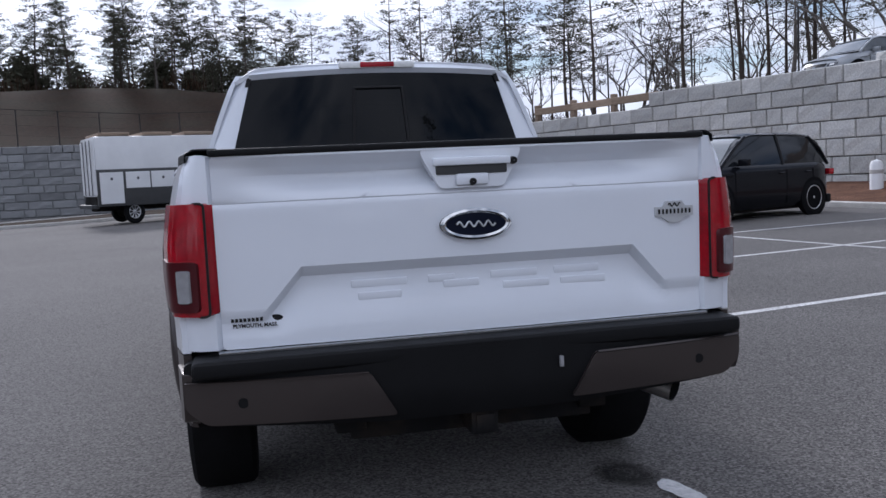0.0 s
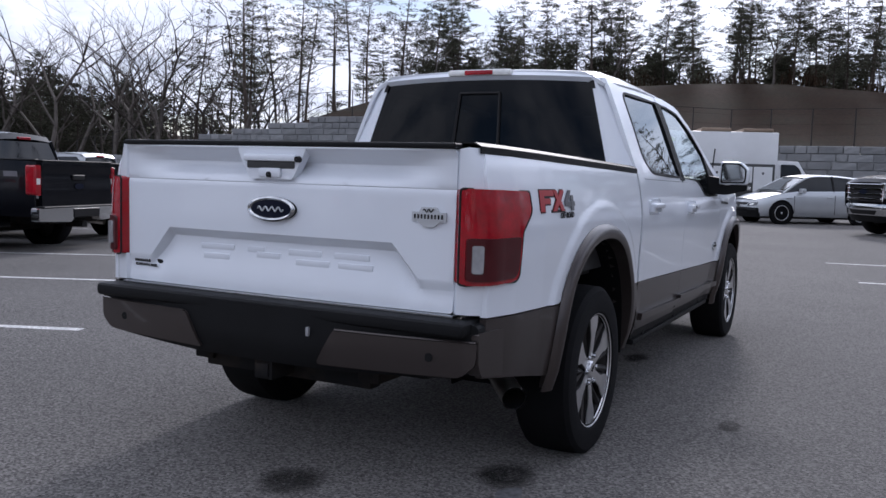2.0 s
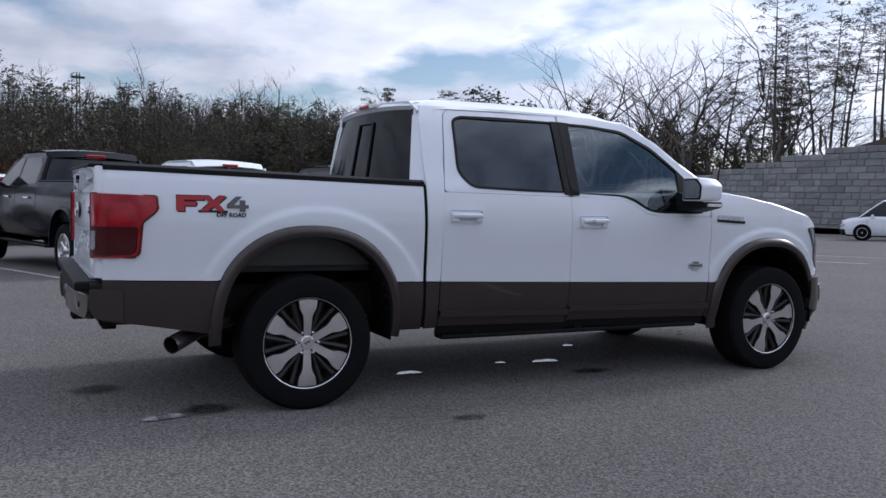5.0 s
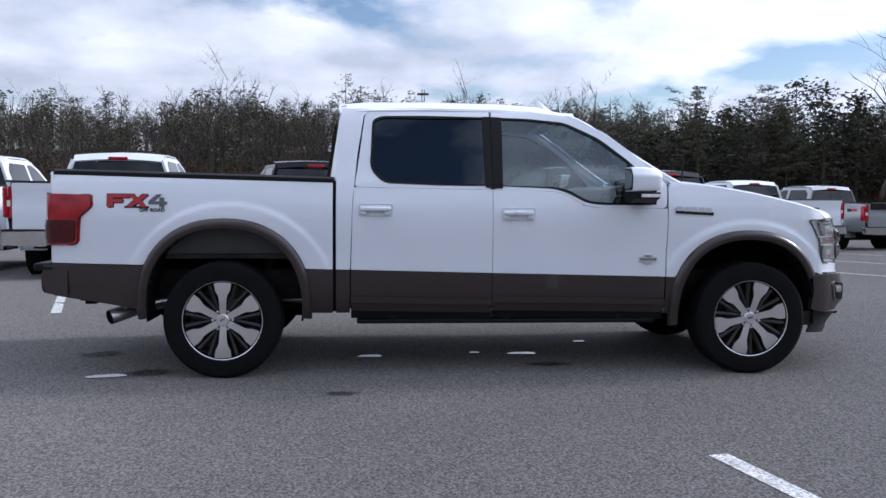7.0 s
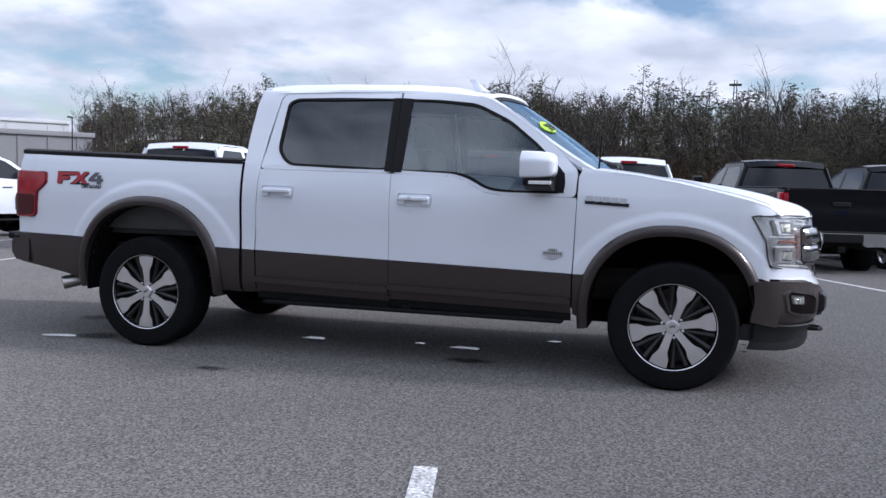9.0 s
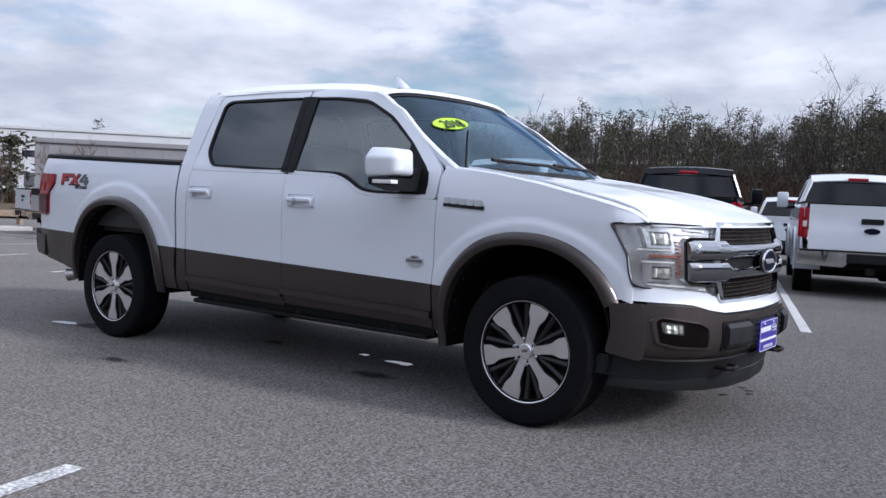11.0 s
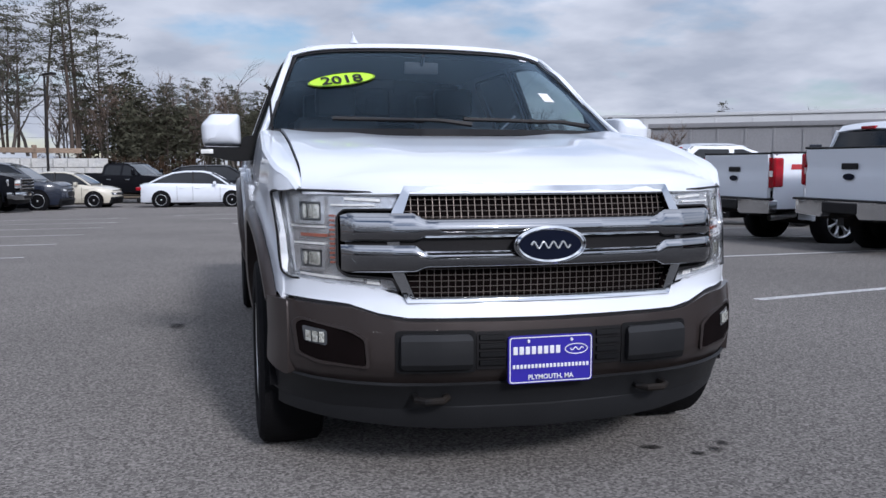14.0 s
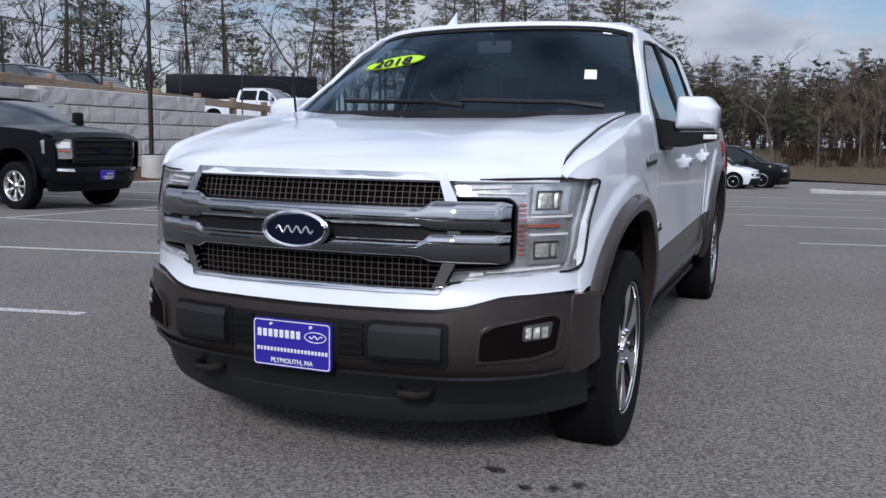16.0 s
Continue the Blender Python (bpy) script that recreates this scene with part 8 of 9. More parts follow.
def road_car(name, paint, label, length, width, height, wheelbase, belt_line, roof_line, glass_ends, category, tyre=0.33, group="parked cars", box_back=False, screen=None):
    """A saloon, estate, van or sport-utility car, lofted from its side lines; the origin lies midway between its axles."""
    t = thing(name, label, category, group)
    belt, roof = table(belt_line), table(roof_line)
    y0, y1 = belt_line[0][0], belt_line[-1][0]
    w = width / 2

    def half(y):
        e = min((y - y0), (y1 - y)) / 0.7
        return w * (0.80 + 0.20 * min(1, max(0, e)) ** 0.5)

    rows = []
    for y in np.linspace(y0, y1, 34):
        h, b = half(y), belt(y)
        prof = [(h * 0.90, 0.22), (h * 0.985, 0.34), (h, 0.55), (h * 0.99, b - 0.16), (h * 0.955, b - 0.05), (h * 0.90, b), (h * 0.45, b + 0.025)]
        bow = 0.30 * smooth_step(y1 - 0.9, y1, y) - 0.22 * smooth_step(y0 + 0.8, y0, y)
        rows.append([(-x, y - bow * (x / w) ** 2, z) for x, z in prof] + [(0, y, b + 0.03)] + [(x, y - bow * (x / w) ** 2, z) for x, z in prof[::-1]])
    bm = sheet(rows)
    bm.faces.new([bm.verts.new(p) for p in rows[0]])
    bmesh.ops.remove_doubles(bm, verts=bm.verts, dist=1e-4)
    bmesh.ops.recalc_face_normals(bm, faces=bm.faces)
    body = part("body", bm, paint, t)
    nose_b = belt(y1)
    nose = lambda x, z, out=0.0: (x, y1 + 0.03 + out - 0.30 * (x / w) ** 2 - 0.10 * smooth_step(nose_b - 0.20, nose_b + 0.02, z) - 0.05 * smooth_step(0.42, 0.22, z), z)
    part("nose_panel", patch(rounded([(-w * 0.80, 0.24), (w * 0.80, 0.24), (w * 0.80, nose_b - 0.06), (w * 0.66, nose_b + 0.015), (-w * 0.66, nose_b + 0.015), (-w * 0.80, nose_b - 0.06)], 0.04), nose, 0.09, (0, -0.12, 0)), paint, t)
    g0, g1 = glass_ends
    rows = []
    for y in np.linspace(g0, g1, 16):
        b, r, h = belt(y) - 0.01, max(roof(y), belt(y) + 0.01), half(y)
        k = (r - b) / (height - b + 1e-6)
        prof = [(h * 0.90, b), (h * (0.90 - 0.10 * k), b + (r - b) * 0.5), (h * (0.90 - 0.20 * k), r - 0.03 * k), (h * (0.86 - 0.26 * k), r)]
        rows.append([(-x, y, z) for x, z in prof] + [(0, y, r + 0.02 * k)] + [(x, y, z) for x, z in prof[::-1]])
    part("glass_band", sheet(rows), screen or DARKGLASS, t)
    full = [y for y in np.linspace(g0, g1, 50) if roof(y) > height - 0.07]
    rows = []
    for y in np.linspace(full[-1] + 0.03, g1 - 0.06, 6):
        b, r, h = belt(y) - 0.01, roof(y), half(y)
        k = (r - b) / (height - b + 1e-6)
        w_ = h * (0.86 - 0.26 * k)
        rows.append([(w_ * u, y + 0.004, r + 0.008 + 0.02 * k * (1 - abs(u))) for u in (-1, -0.5, 0, 0.5, 1)])
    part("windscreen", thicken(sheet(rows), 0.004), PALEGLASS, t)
    rows = []
    for y in np.linspace(full[0] - 0.06, full[-1] + 0.06, 10):
        h, r = half(y), roof(y)
        rows.append([(h * u, y, r + 0.012 + 0.02 * (1 - (u / 0.72) ** 2) - (0.035 if abs(u) > 0.7 else 0)) for u in (-0.72, -0.64, -0.3, 0, 0.3, 0.64, 0.72)])
    part("roof", thicken(sheet(rows), -0.02), paint, t)
    for s in (-1, 1):
        posts = [(g1, full[-1]), (full[len(full) // 2] + 0.05, full[len(full) // 2] + 0.05), (g0, full[0])]
        if box_back:
            posts.append((full[len(full) // 4], full[len(full) // 4]))
        for ya, yb in posts:
            bm = bmesh.new()
            tube(bm, [(s * half(ya) * 0.90, ya, belt(ya)), (s * half(yb) * 0.80, (ya + yb) / 2, (belt(ya) + roof(yb)) / 2 + 0.03), (s * half(yb) * 0.705, yb, roof(yb))], 0.038 if ya != yb else 0.03, 6)
            part("pillar", bm, paint if ya != yb or box_back else DECALBLACK, t)
        for y in (-wheelbase / 2, wheelbase / 2):
            # black disc on the uncut body paints the dark of the wheel arch
            bm = bmesh.new()
            lathe(bm, [(0.0, 0.001), (0.0, tyre + 0.055), (-0.06, tyre + 0.06)] if s > 0 else [(0.0, 0.001), (0.0, tyre + 0.055), (0.06, tyre + 0.06)], 24, "x", (s * (w + 0.003), y, tyre + 0.01))
            part("wheel_arch", bm, SEAM, t)
            fast_wheel(t, s * (w - 0.085), y, tyre, s, tyre, tyre * 0.68, 0.10)
        hl = rounded([(w * 0.46, nose_b - 0.215), (w * 0.80, nose_b - 0.185), (w * 0.80, nose_b - 0.075), (w * 0.50, nose_b - 0.115)], 0.02)
        lamp = part("headlight", patch(hl, lambda x, z: nose(x, z, 0.012), 0.05, (0, -0.05, 0), s < 0), LAMPDARK, t)
        part("headlamp_lens", patch([(w * 0.56, nose_b - 0.185), (w * 0.70, nose_b - 0.17), (w * 0.70, nose_b - 0.115), (w * 0.58, nose_b - 0.13)], lambda x, z: nose(x, z, 0.018), 0.05, (0, -0.02, 0), s < 0), CLEARLENS, lamp)
        z, ys_ = belt(y0) - 0.13, y0 + 0.06
        bm = bmesh.new()
        box(bm, (min(s * half(ys_) * 0.60, s * half(ys_) * 1.02), ys_ - 0.10, z - 0.07), (max(s * half(ys_) * 0.60, s * half(ys_) * 1.02), ys_ + 0.10, z + 0.07), 0.03, 2)
        part("tail_light", bm, RED, t)
        bm = bmesh.new()
        box(bm, (min(s * w * 0.92, s * (w + 0.17)), g1 - 0.62, belt(g1) + 0.02), (max(s * w * 0.92, s * (w + 0.17)), g1 - 0.5, belt(g1) + 0.16), 0.03, 2)
        part("door_mirror", bm, paint, t)
        for y in (full[0] + 0.2, full[len(full) // 2] + 0.05, g1 - 0.35):
            bm = bmesh.new()
            box(bm, (min(s * (w - 0.03), s * (w + 0.002)), y - 0.005, 0.32), (max(s * (w - 0.03), s * (w + 0.002)), y + 0.005, belt(y) - 0.12))
            part("door_seam", bm, SEAM, t)
            bm = bmesh.new()
            box(bm, (min(s * (w - 0.03), s * (w + 0.02)), y + 0.08, belt(y) - 0.20), (max(s * (w - 0.03), s * (w + 0.02)), y + 0.26, belt(y) - 0.17), 0.008, 1)
            part("door_handle", bm, paint, t)
    gr = part("grille", patch(rounded([(-w * 0.42, 0.54), (w * 0.42, 0.54), (w * 0.47, nose_b - 0.10), (-w * 0.47, nose_b - 0.10)], 0.03), lambda x, z: nose(x, z, 0.008), 0.1, (0, -0.03, 0)), DECALBLACK, t)
    part("emblem", patch(arc(0, nose_b - 0.20, 0.085, 0.038, 0, 342, 18), lambda x, z: nose(x, z, 0.016), 0.05, (0, -0.01, 0)), SATIN, gr)
    bumper = part("front_bumper", patch(rounded([(-w * 0.82, 0.19), (w * 0.82, 0.19), (w * 0.82, 0.47), (w * 0.5, 0.50), (-w * 0.5, 0.50), (-w * 0.82, 0.47)], 0.04), lambda x, z: nose(x, z, 0.03 - 0.04 * smooth_step(0.40, 0.50, z)), 0.09, (0, -0.10, 0)), PLASTIC, t)
    part("lower_intake", patch(rounded([(-w * 0.45, 0.30), (w * 0.45, 0.30), (w * 0.5, 0.43), (-w * 0.5, 0.43)], 0.02), lambda x, z: nose(x, z, 0.032), 0.1, (0, -0.02, 0)), DECALBLACK, bumper)
    bm = bmesh.new()
    box(bm, (-w * 0.80, y0 - 0.03, 0.22), (w * 0.80, y0 + 0.12, 0.42), 0.04, 2)
    part("rear_bumper", bm, PLASTIC, t)
    bm = bmesh.new()
    box(bm, (-w * 0.8, y0 + 0.3, 0.16), (w * 0.8, y1 - 0.3, 0.5))
    part("underbody", bm, DARK, t)
    return t


SALOON = dict(length=4.87, width=1.85, height=1.48, wheelbase=2.85, belt_line=[(-2.40, 0.92), (-2.2, 1.0), (-1.4, 1.02), (0.9, 0.98), (1.9, 0.86), (2.3, 0.74)], roof_line=[(-2.0, 1.02), (-1.1, 1.40), (-0.5, 1.48), (0.2, 1.48), (0.6, 1.40), (1.35, 0.96)], glass_ends=(-1.9, 1.3), category="car")
HATCH = dict(length=4.3, width=1.78, height=1.46, wheelbase=2.60, belt_line=[(-1.98, 0.98), (-1.8, 1.05), (0.8, 0.98), (1.7, 0.86), (2.2, 0.72)], roof_line=[(-1.95, 1.10), (-1.6, 1.38), (-0.6, 1.46), (0.15, 1.46), (0.5, 1.38), (1.3, 0.95)], glass_ends=(-1.9, 1.25), category="car")
SUV = dict(length=5.05, width=2.0, height=1.78, wheelbase=3.02, belt_line=[(-2.4, 1.05), (-2.2, 1.14), (1.0, 1.13), (2.1, 1.08), (2.42, 1.02), (2.5, 0.93)], roof_line=[(-2.35, 1.18), (-2.0, 1.68), (-1.2, 1.77), (0.2, 1.78), (0.7, 1.66), (1.45, 1.10)], glass_ends=(-2.3, 1.4), category="suv", tyre=0.38)
VAN = dict(length=4.8, width=1.84, height=1.84, wheelbase=3.06, belt_line=[(-2.3, 1.10), (-2.15, 1.14), (1.2, 1.08), (2.1, 0.96), (2.5, 0.80)], roof_line=[(-2.3, 1.40), (-2.2, 1.78), (-1.4, 1.83), (0.6, 1.84), (1.0, 1.68), (1.75, 1.06)], glass_ends=(-2.25, 1.7), category="van", box_back=True)
BIGVAN = dict(length=6.0, width=2.06, height=2.55, wheelbase=3.75, belt_line=[(-2.95, 2.1), (1.3, 2.1), (1.45, 1.45), (2.3, 1.2), (2.9, 1.0)], roof_line=[(-2.95, 2.5), (-2.8, 2.54), (0.8, 2.55), (1.4, 2.25), (2.25, 1.25)], glass_ends=(-2.9, 2.2), category="van", tyre=0.36, box_back=True)

place(road_car("parked_suv", BLACK_PAINT, "black sport-utility vehicle with a pale reflecting windscreen", **SUV), 9.6, 13.5, 110)
place(road_car("parked_hatchback", SILVER_PAINT, "silver compact hatchback facing the car park", **HATCH), -0.4, 25.6, 126.9)
place(road_car("parked_minivan", WHITE, "white compact van by the block wall", **VAN), -20.7, 34.8, 125)
place(road_car("parked_saloon", WHITE, "white saloon car parked by the south bank", **SALOON), 2.3, -31.2, 85)
place(road_car("parked_suv", BLACK_PAINT, "black crossover car by the south bank beside a white saloon", **SUV), 1.4, -34.2, 84)
place(road_car("parked_saloon", CREAM_PAINT, "cream saloon car beside a dark saloon", **SALOON), 7.79, -32.2, 82)
place(road_car("parked_suv", DARKBLUE_PAINT, "dark blue crossover car beside the black pickup", **SUV), 9.5, -29.4, 84)
for x, y, rz, paint, label, spec in ((21.8, 10.5, 95, SILVER_PAINT, "silver saloon on the upper lot behind the wall", SALOON), (19.4, 21.5, 100, GREY_PAINT, "grey saloon on the upper lot behind the wall", SALOON), (24.6, -16.9, 95, DARKBLUE_PAINT, "dark sport-utility vehicle on the upper lot", SUV), (24.8, -20.3, 95, BLACK_PAINT, "black sport-utility vehicle on the upper lot", SUV)):
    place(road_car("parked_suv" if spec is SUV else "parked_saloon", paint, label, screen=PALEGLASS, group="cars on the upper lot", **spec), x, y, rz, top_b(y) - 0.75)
place(road_car("parked_cargo_van", BOXWHITE, "tall white cargo van on the upper lot", group="cars on the upper lot", **BIGVAN), 19.0, -52.0, 88, top_b(-49) - 0.7)
up_truck = copy_thing(white_truck, pose(24.4, -31.6, top_b(-31.6) - 0.72, 0, 0, 92))
tagged(up_truck, "white crew-cab pickup on the upper lot", group="cars on the upper lot")
trailer = thing("enclosed_trailer", "black enclosed cargo trailer on the upper lot", "trailer")
bm = bmesh.new()
box(bm, (-1.2, -3.4, 0.55), (1.2, 3.4, 2.75), 0.08)
part("trailer_box", bm, BLACK_PAINT, trailer)
for s in (-1, 1):
    for y in (-0.5, 0.5):
        fast_wheel(trailer, s * 1.12, y, 0.34, s, 0.34, 0.2, 0.11)
bm = bmesh.new()
tube(bm, [(-0.7, 3.4, 0.5), (0, 4.6, 0.5), (0.7, 3.4, 0.5)], 0.05, 6)
part("drawbar", bm, DARK, trailer)
place(trailer, 29.3, -37.0, -55, top_b(-37) - 0.80)
trailer.matrix_basis = trailer.matrix_basis @ Matrix.Scale(1.25, 4)

# white service truck with a box body
svc = thing("service_truck", "white service truck with a tall box body and roof racks", "truck")
bm = bmesh.new()
box(bm, (-1.15, -3.0, 0.95), (1.15, 2.0, 2.95), 0.04)
body = part("box_body", bm, BOXWHITE, svc)
for s in (-1, 1):
    # dark grey backing paints the shade in the gaps between locker doors
    bm = bmesh.new()
    box(bm, (min(s * 1.0, s * 1.22), -3.0, 0.62), (max(s * 1.0, s * 1.22), 1.9, 1.85), 0.02)
    part("locker_side", bm, GREYPLASTIC, svc)
    for y0_, y1_, z0_, z1_ in ((-2.9, -2.0, 0.7, 1.75), (-1.9, -0.95, 1.2, 1.75), (-0.9, 0.05, 1.2, 1.75), (0.1, 1.0, 1.2, 1.75), (1.05, 1.8, 0.7, 1.75)):
        bm = bmesh.new()
        box(bm, (min(s * 1.2, s * 1.235), y0_, z0_), (max(s * 1.2, s * 1.235), y1_, z1_), 0.012, 1)
        lk = part("locker_door", bm, BOXWHITE, svc)
        bm = bmesh.new()
        lathe(bm, [(0.0, 0.05), (0.012, 0.05), (0.013, 0.001)] if s > 0 else [(0.0, 0.05), (-0.012, 0.05), (-0.013, 0.001)], 12, "x", (s * 1.235, (y0_ + y1_) / 2, z1_ - 0.22))
        part("locker_latch", bm, DECALGREY, lk)
    for y in (-1.6, 2.95):
        fast_wheel(svc, s * 0.98, y, 0.40, s, 0.40, 0.23, 0.13, "steel")
for x in (-0.9, -0.3, 0.3, 0.9):
    bm = bmesh.new()
    box(bm, (x - 0.27, -3.03, 1.0), (x + 0.27, -3.0, 2.85), 0.01, 1)
    part("rear_door_panel", bm, BOXWHITE, svc)
for x in (-0.6, 0.0, 0.6):
    bm = bmesh.new()
    tube(bm, [(x, -3.06, 1.0), (x, -3.06, 2.85)], 0.02, 6)
    part("door_bar", bm, DECALGREY, svc)
for y in (-2.2, -0.5, 1.2):
    bm = bmesh.new()
    box(bm, (-1.1, y - 0.6, 2.97), (1.1, y + 0.6, 3.08), 0.03)
    part("roof_rack", bm, TIMBER, svc)
bm = bmesh.new()
box(bm, (-1.1, -3.25, 0.55), (1.1, -2.95, 0.68), 0.02)
part("rear_step", bm, GREYPLASTIC, svc)
rows = [[(w * u, y, z) for u, z in ((-1, 0.6), (-1, zt * 0.72), (-0.9, zt), (0, zt + 0.03), (0.9, zt), (1, zt * 0.72), (1, 0.6))] for y, zt, w in ((2.05, 2.0, 0.95), (2.9, 1.98, 0.95), (3.3, 1.45, 0.97), (4.0, 1.25, 0.95), (4.25, 1.1, 0.92), (4.3, 0.62, 0.92))]
bm = sheet(rows)
bm.faces.new([bm.verts.new(p) for p in rows[-1]])
part("cab", bm, BOXWHITE, svc)
for s in (-1, 1):
    bm = patch(rounded([(2.2, 1.32), (3.15, 1.30), (2.95, 1.72), (2.75, 1.86), (2.2, 1.86)], 0.05), lambda y, z: (0.985 - 0.1 * max(0, z - 1.42), y, z), 0.3, (-0.03, 0, 0), s < 0)
    part("cab_window", bm, DARKGLASS, svc)
rows = [[(w * u, y, z) for u in (-0.95, 0, 0.95)] for y, z, w in ((3.33, 1.47, 0.93), (2.93, 1.96, 0.86))]
part("windscreen", thicken(sheet(rows), 0.01), DARKGLASS, svc)
bm = bmesh.new()
box(bm, (-0.5, -2.9, 0.45), (0.5, 4.1, 0.95))
part("chassis", bm, DARK, svc)
place(svc, -3.6, 29.0, -70)
svc.matrix_basis = svc.matrix_basis @ Matrix.Diagonal((1, 0.84, 1, 1))


# ---- trees ----
def needle_clump(verts, faces, c, size, rnd, count=26, flat=0.55):
    """A tuft of needle sprays: narrow upright and level blades round a point."""
    for _ in range(count):
        d = Vector((rnd.gauss(0, 1), rnd.gauss(0, 1), rnd.gauss(0, flat)))
        d.normalize()
        p = c + Vector((d.x, d.y, d.z * flat)) * size * rnd.uniform(0.15, 1.0)
        a = rnd.uniform(0, 6.283)
        u = Vector((math.cos(a), math.sin(a), rnd.uniform(-0.3, 0.5))).normalized() * size * rnd.uniform(0.15, 0.33)
        v = u.orthogonal().normalized() * size * rnd.uniform(0.065, 0.125)
        if rnd.random() < 0.5:
            v = Vector((0, 0, 1)) * v.length
        b = len(verts)
        verts.extend([p - u * 0.6 - v, p - u * 0.6 + v, p + u])
        faces.append((b, b + 1, b + 2))


def limb(verts, faces, pts, radii, sides=5):
    start = len(verts)
    for i, p in enumerate(pts):
        d = (pts[min(i + 1, len(pts) - 1)] - pts[max(i - 1, 0)]).normalized()
        s = d.orthogonal().normalized()
        t = d.cross(s)
        for k in range(sides):
            a = 2 * math.pi * k / sides
            verts.append(p + (s * math.cos(a) + t * math.sin(a)) * radii[i])
    for i in range(len(pts) - 1):
        for k in range(sides):
            a, b = start + i * sides + k, start + i * sides + (k + 1) % sides
            faces.append((a, b, b + sides, a + sides))


def mesh_of(name, verts, faces, material):
    me = bpy.data.meshes.new(name)
    me.from_pydata([tuple(v) for v in verts], [], faces)
    me.materials.append(material)
    return me


def plate(verts, faces, c, along, size, rnd, count):
    """A level spray of needles at the end of a branch: long in the branch's direction, thin in height."""
    side = Vector((-along.y, along.x, 0)).normalized()
    for _ in range(count):
        r, a = math.sqrt(rnd.random()), rnd.uniform(0, 6.283)
        p = c + along * (r * math.cos(a) * size) + side * (r * math.sin(a) * size * 0.75) + Vector((0, 0, size * (rnd.gauss(0.02, 0.11) + 0.10 * (1 - r))))
        d = (along * rnd.uniform(0.1, 1.0) + side * rnd.uniform(-1, 1) + Vector((0, 0, rnd.uniform(-0.1, 0.75)))).normalized()
        u = d * size * rnd.uniform(0.22, 0.44)
        v = (Vector((0, 0, 1)) if rnd.random() < 0.6 else side) * size * rnd.uniform(0.062, 0.125)
        b = len(verts)
        verts.extend([p - u * 0.5 - v, p - u * 0.5 + v, p + u])
        faces.append((b, b + 1, b + 2))


def pine_meshes(height, seed, bare=0.45, spread=0.2, density=1.0, dead=True):
    """A white or pitch pine: a long stem, uneven whorls of level limbs that end in flat sprays, sky between them."""
    rnd = random.Random(seed)
    tv, tf, cv, cf = [], [], [], []
    lean = Vector((rnd.uniform(-0.05, 0.05), rnd.uniform(-0.05, 0.05), 0))
    bend = [rnd.uniform(-0.25, 0.25) for _ in range(4)]
    stem = lambda f: Vector((lean.x * height * f + bend[0] * math.sin(f * 5), lean.y * height * f + bend[1] * math.sin(f * 4 + 1), height * f))
    n = 9
    r0 = height * 0.0085 + 0.04
    limb(tv, tf, [stem(i / n) for i in range(n + 1)], [r0 * (1 - 0.93 * i / n) for i in range(n + 1)], 6)
    f = bare * 0.5
    skew = rnd.uniform(0, 6.28)
    while f < 0.985:
        live = f > bare * rnd.uniform(0.85, 1.1)
        count = rnd.randint(2, 4) if live else (1 if dead and rnd.random() < 0.7 else 0)
        top = (f - bare) / (1 - bare)
        reach = height * spread * (max(0.12, math.sin(math.pi * (0.30 + 0.62 * max(0, top)))) ** 0.8 if live else 0.45) * rnd.uniform(0.4, 1.3)
        a0 = rnd.uniform(0, 6.28)
        for k in range(count):
            a = a0 + 6.283 * k / max(1, count) + rnd.uniform(-0.6, 0.6)
            out = Vector((math.cos(a), math.sin(a), 0))
            rise = rnd.uniform(-0.08, 0.35) + 0.6 * max(0, top - 0.55) if live else rnd.uniform(-0.25, 0.12)
            L = max(0.4, reach * rnd.uniform(0.55, 1.15) * (1 + 0.45 * math.cos(a - skew)))
            p0 = stem(f)
            mid = p0 + out * L * 0.5 + Vector((0, 0, L * rise * 0.30))
            end = p0 + out * L + Vector((0, 0, L * rise))
            limb(tv, tf, [p0, mid, end], [r0 * 0.28 * (1 - 0.6 * f), r0 * 0.16 * (1 - 0.6 * f), 0.012], 3)
            if live:
                for q in range(max(2, int(L / 0.6 * density))):
                    t = 0.35 + 0.65 * rnd.random()
                    swing = rnd.uniform(-1.0, 1.0)
                    d = Vector((math.cos(a + swing), math.sin(a + swing), 0))
                    root = p0.lerp(end, t)
                    tip = root + d * L * rnd.uniform(0.08, 0.34) + Vector((0, 0, rnd.uniform(-0.05, 0.3) * (0.5 + 0.2 * L)))
                    if rnd.random() < 0.35:
                        limb(tv, tf, [root, tip], [0.022, 0.008], 3)
                    plate(cv, cf, tip, d, rnd.uniform(0.40, 0.80) * (0.55 + height * 0.028), rnd, int(9 * density))
            else:
                for q in range(3):
                    root = p0.lerp(end, rnd.uniform(0.3, 1))
                    limb(tv, tf, [root, root + Vector((rnd.uniform(-0.7, 0.7), rnd.uniform(-0.7, 0.7), rnd.uniform(-0.2, 0.5)))], [0.018, 0.006], 3)
        f += rnd.uniform(0.018, 0.052) / (0.6 + 0.4 * density)
    plate(cv, cf, stem(0.985), Vector((1, 0, 0)), 0.5, rnd, 14)
    plate(cv, cf, stem(1.0), Vector((0, 1, 0)), 0.35, rnd, 12)
    return mesh_of("trunk", tv, tf, BARK), mesh_of("crown", cv, cf, NEEDLE)


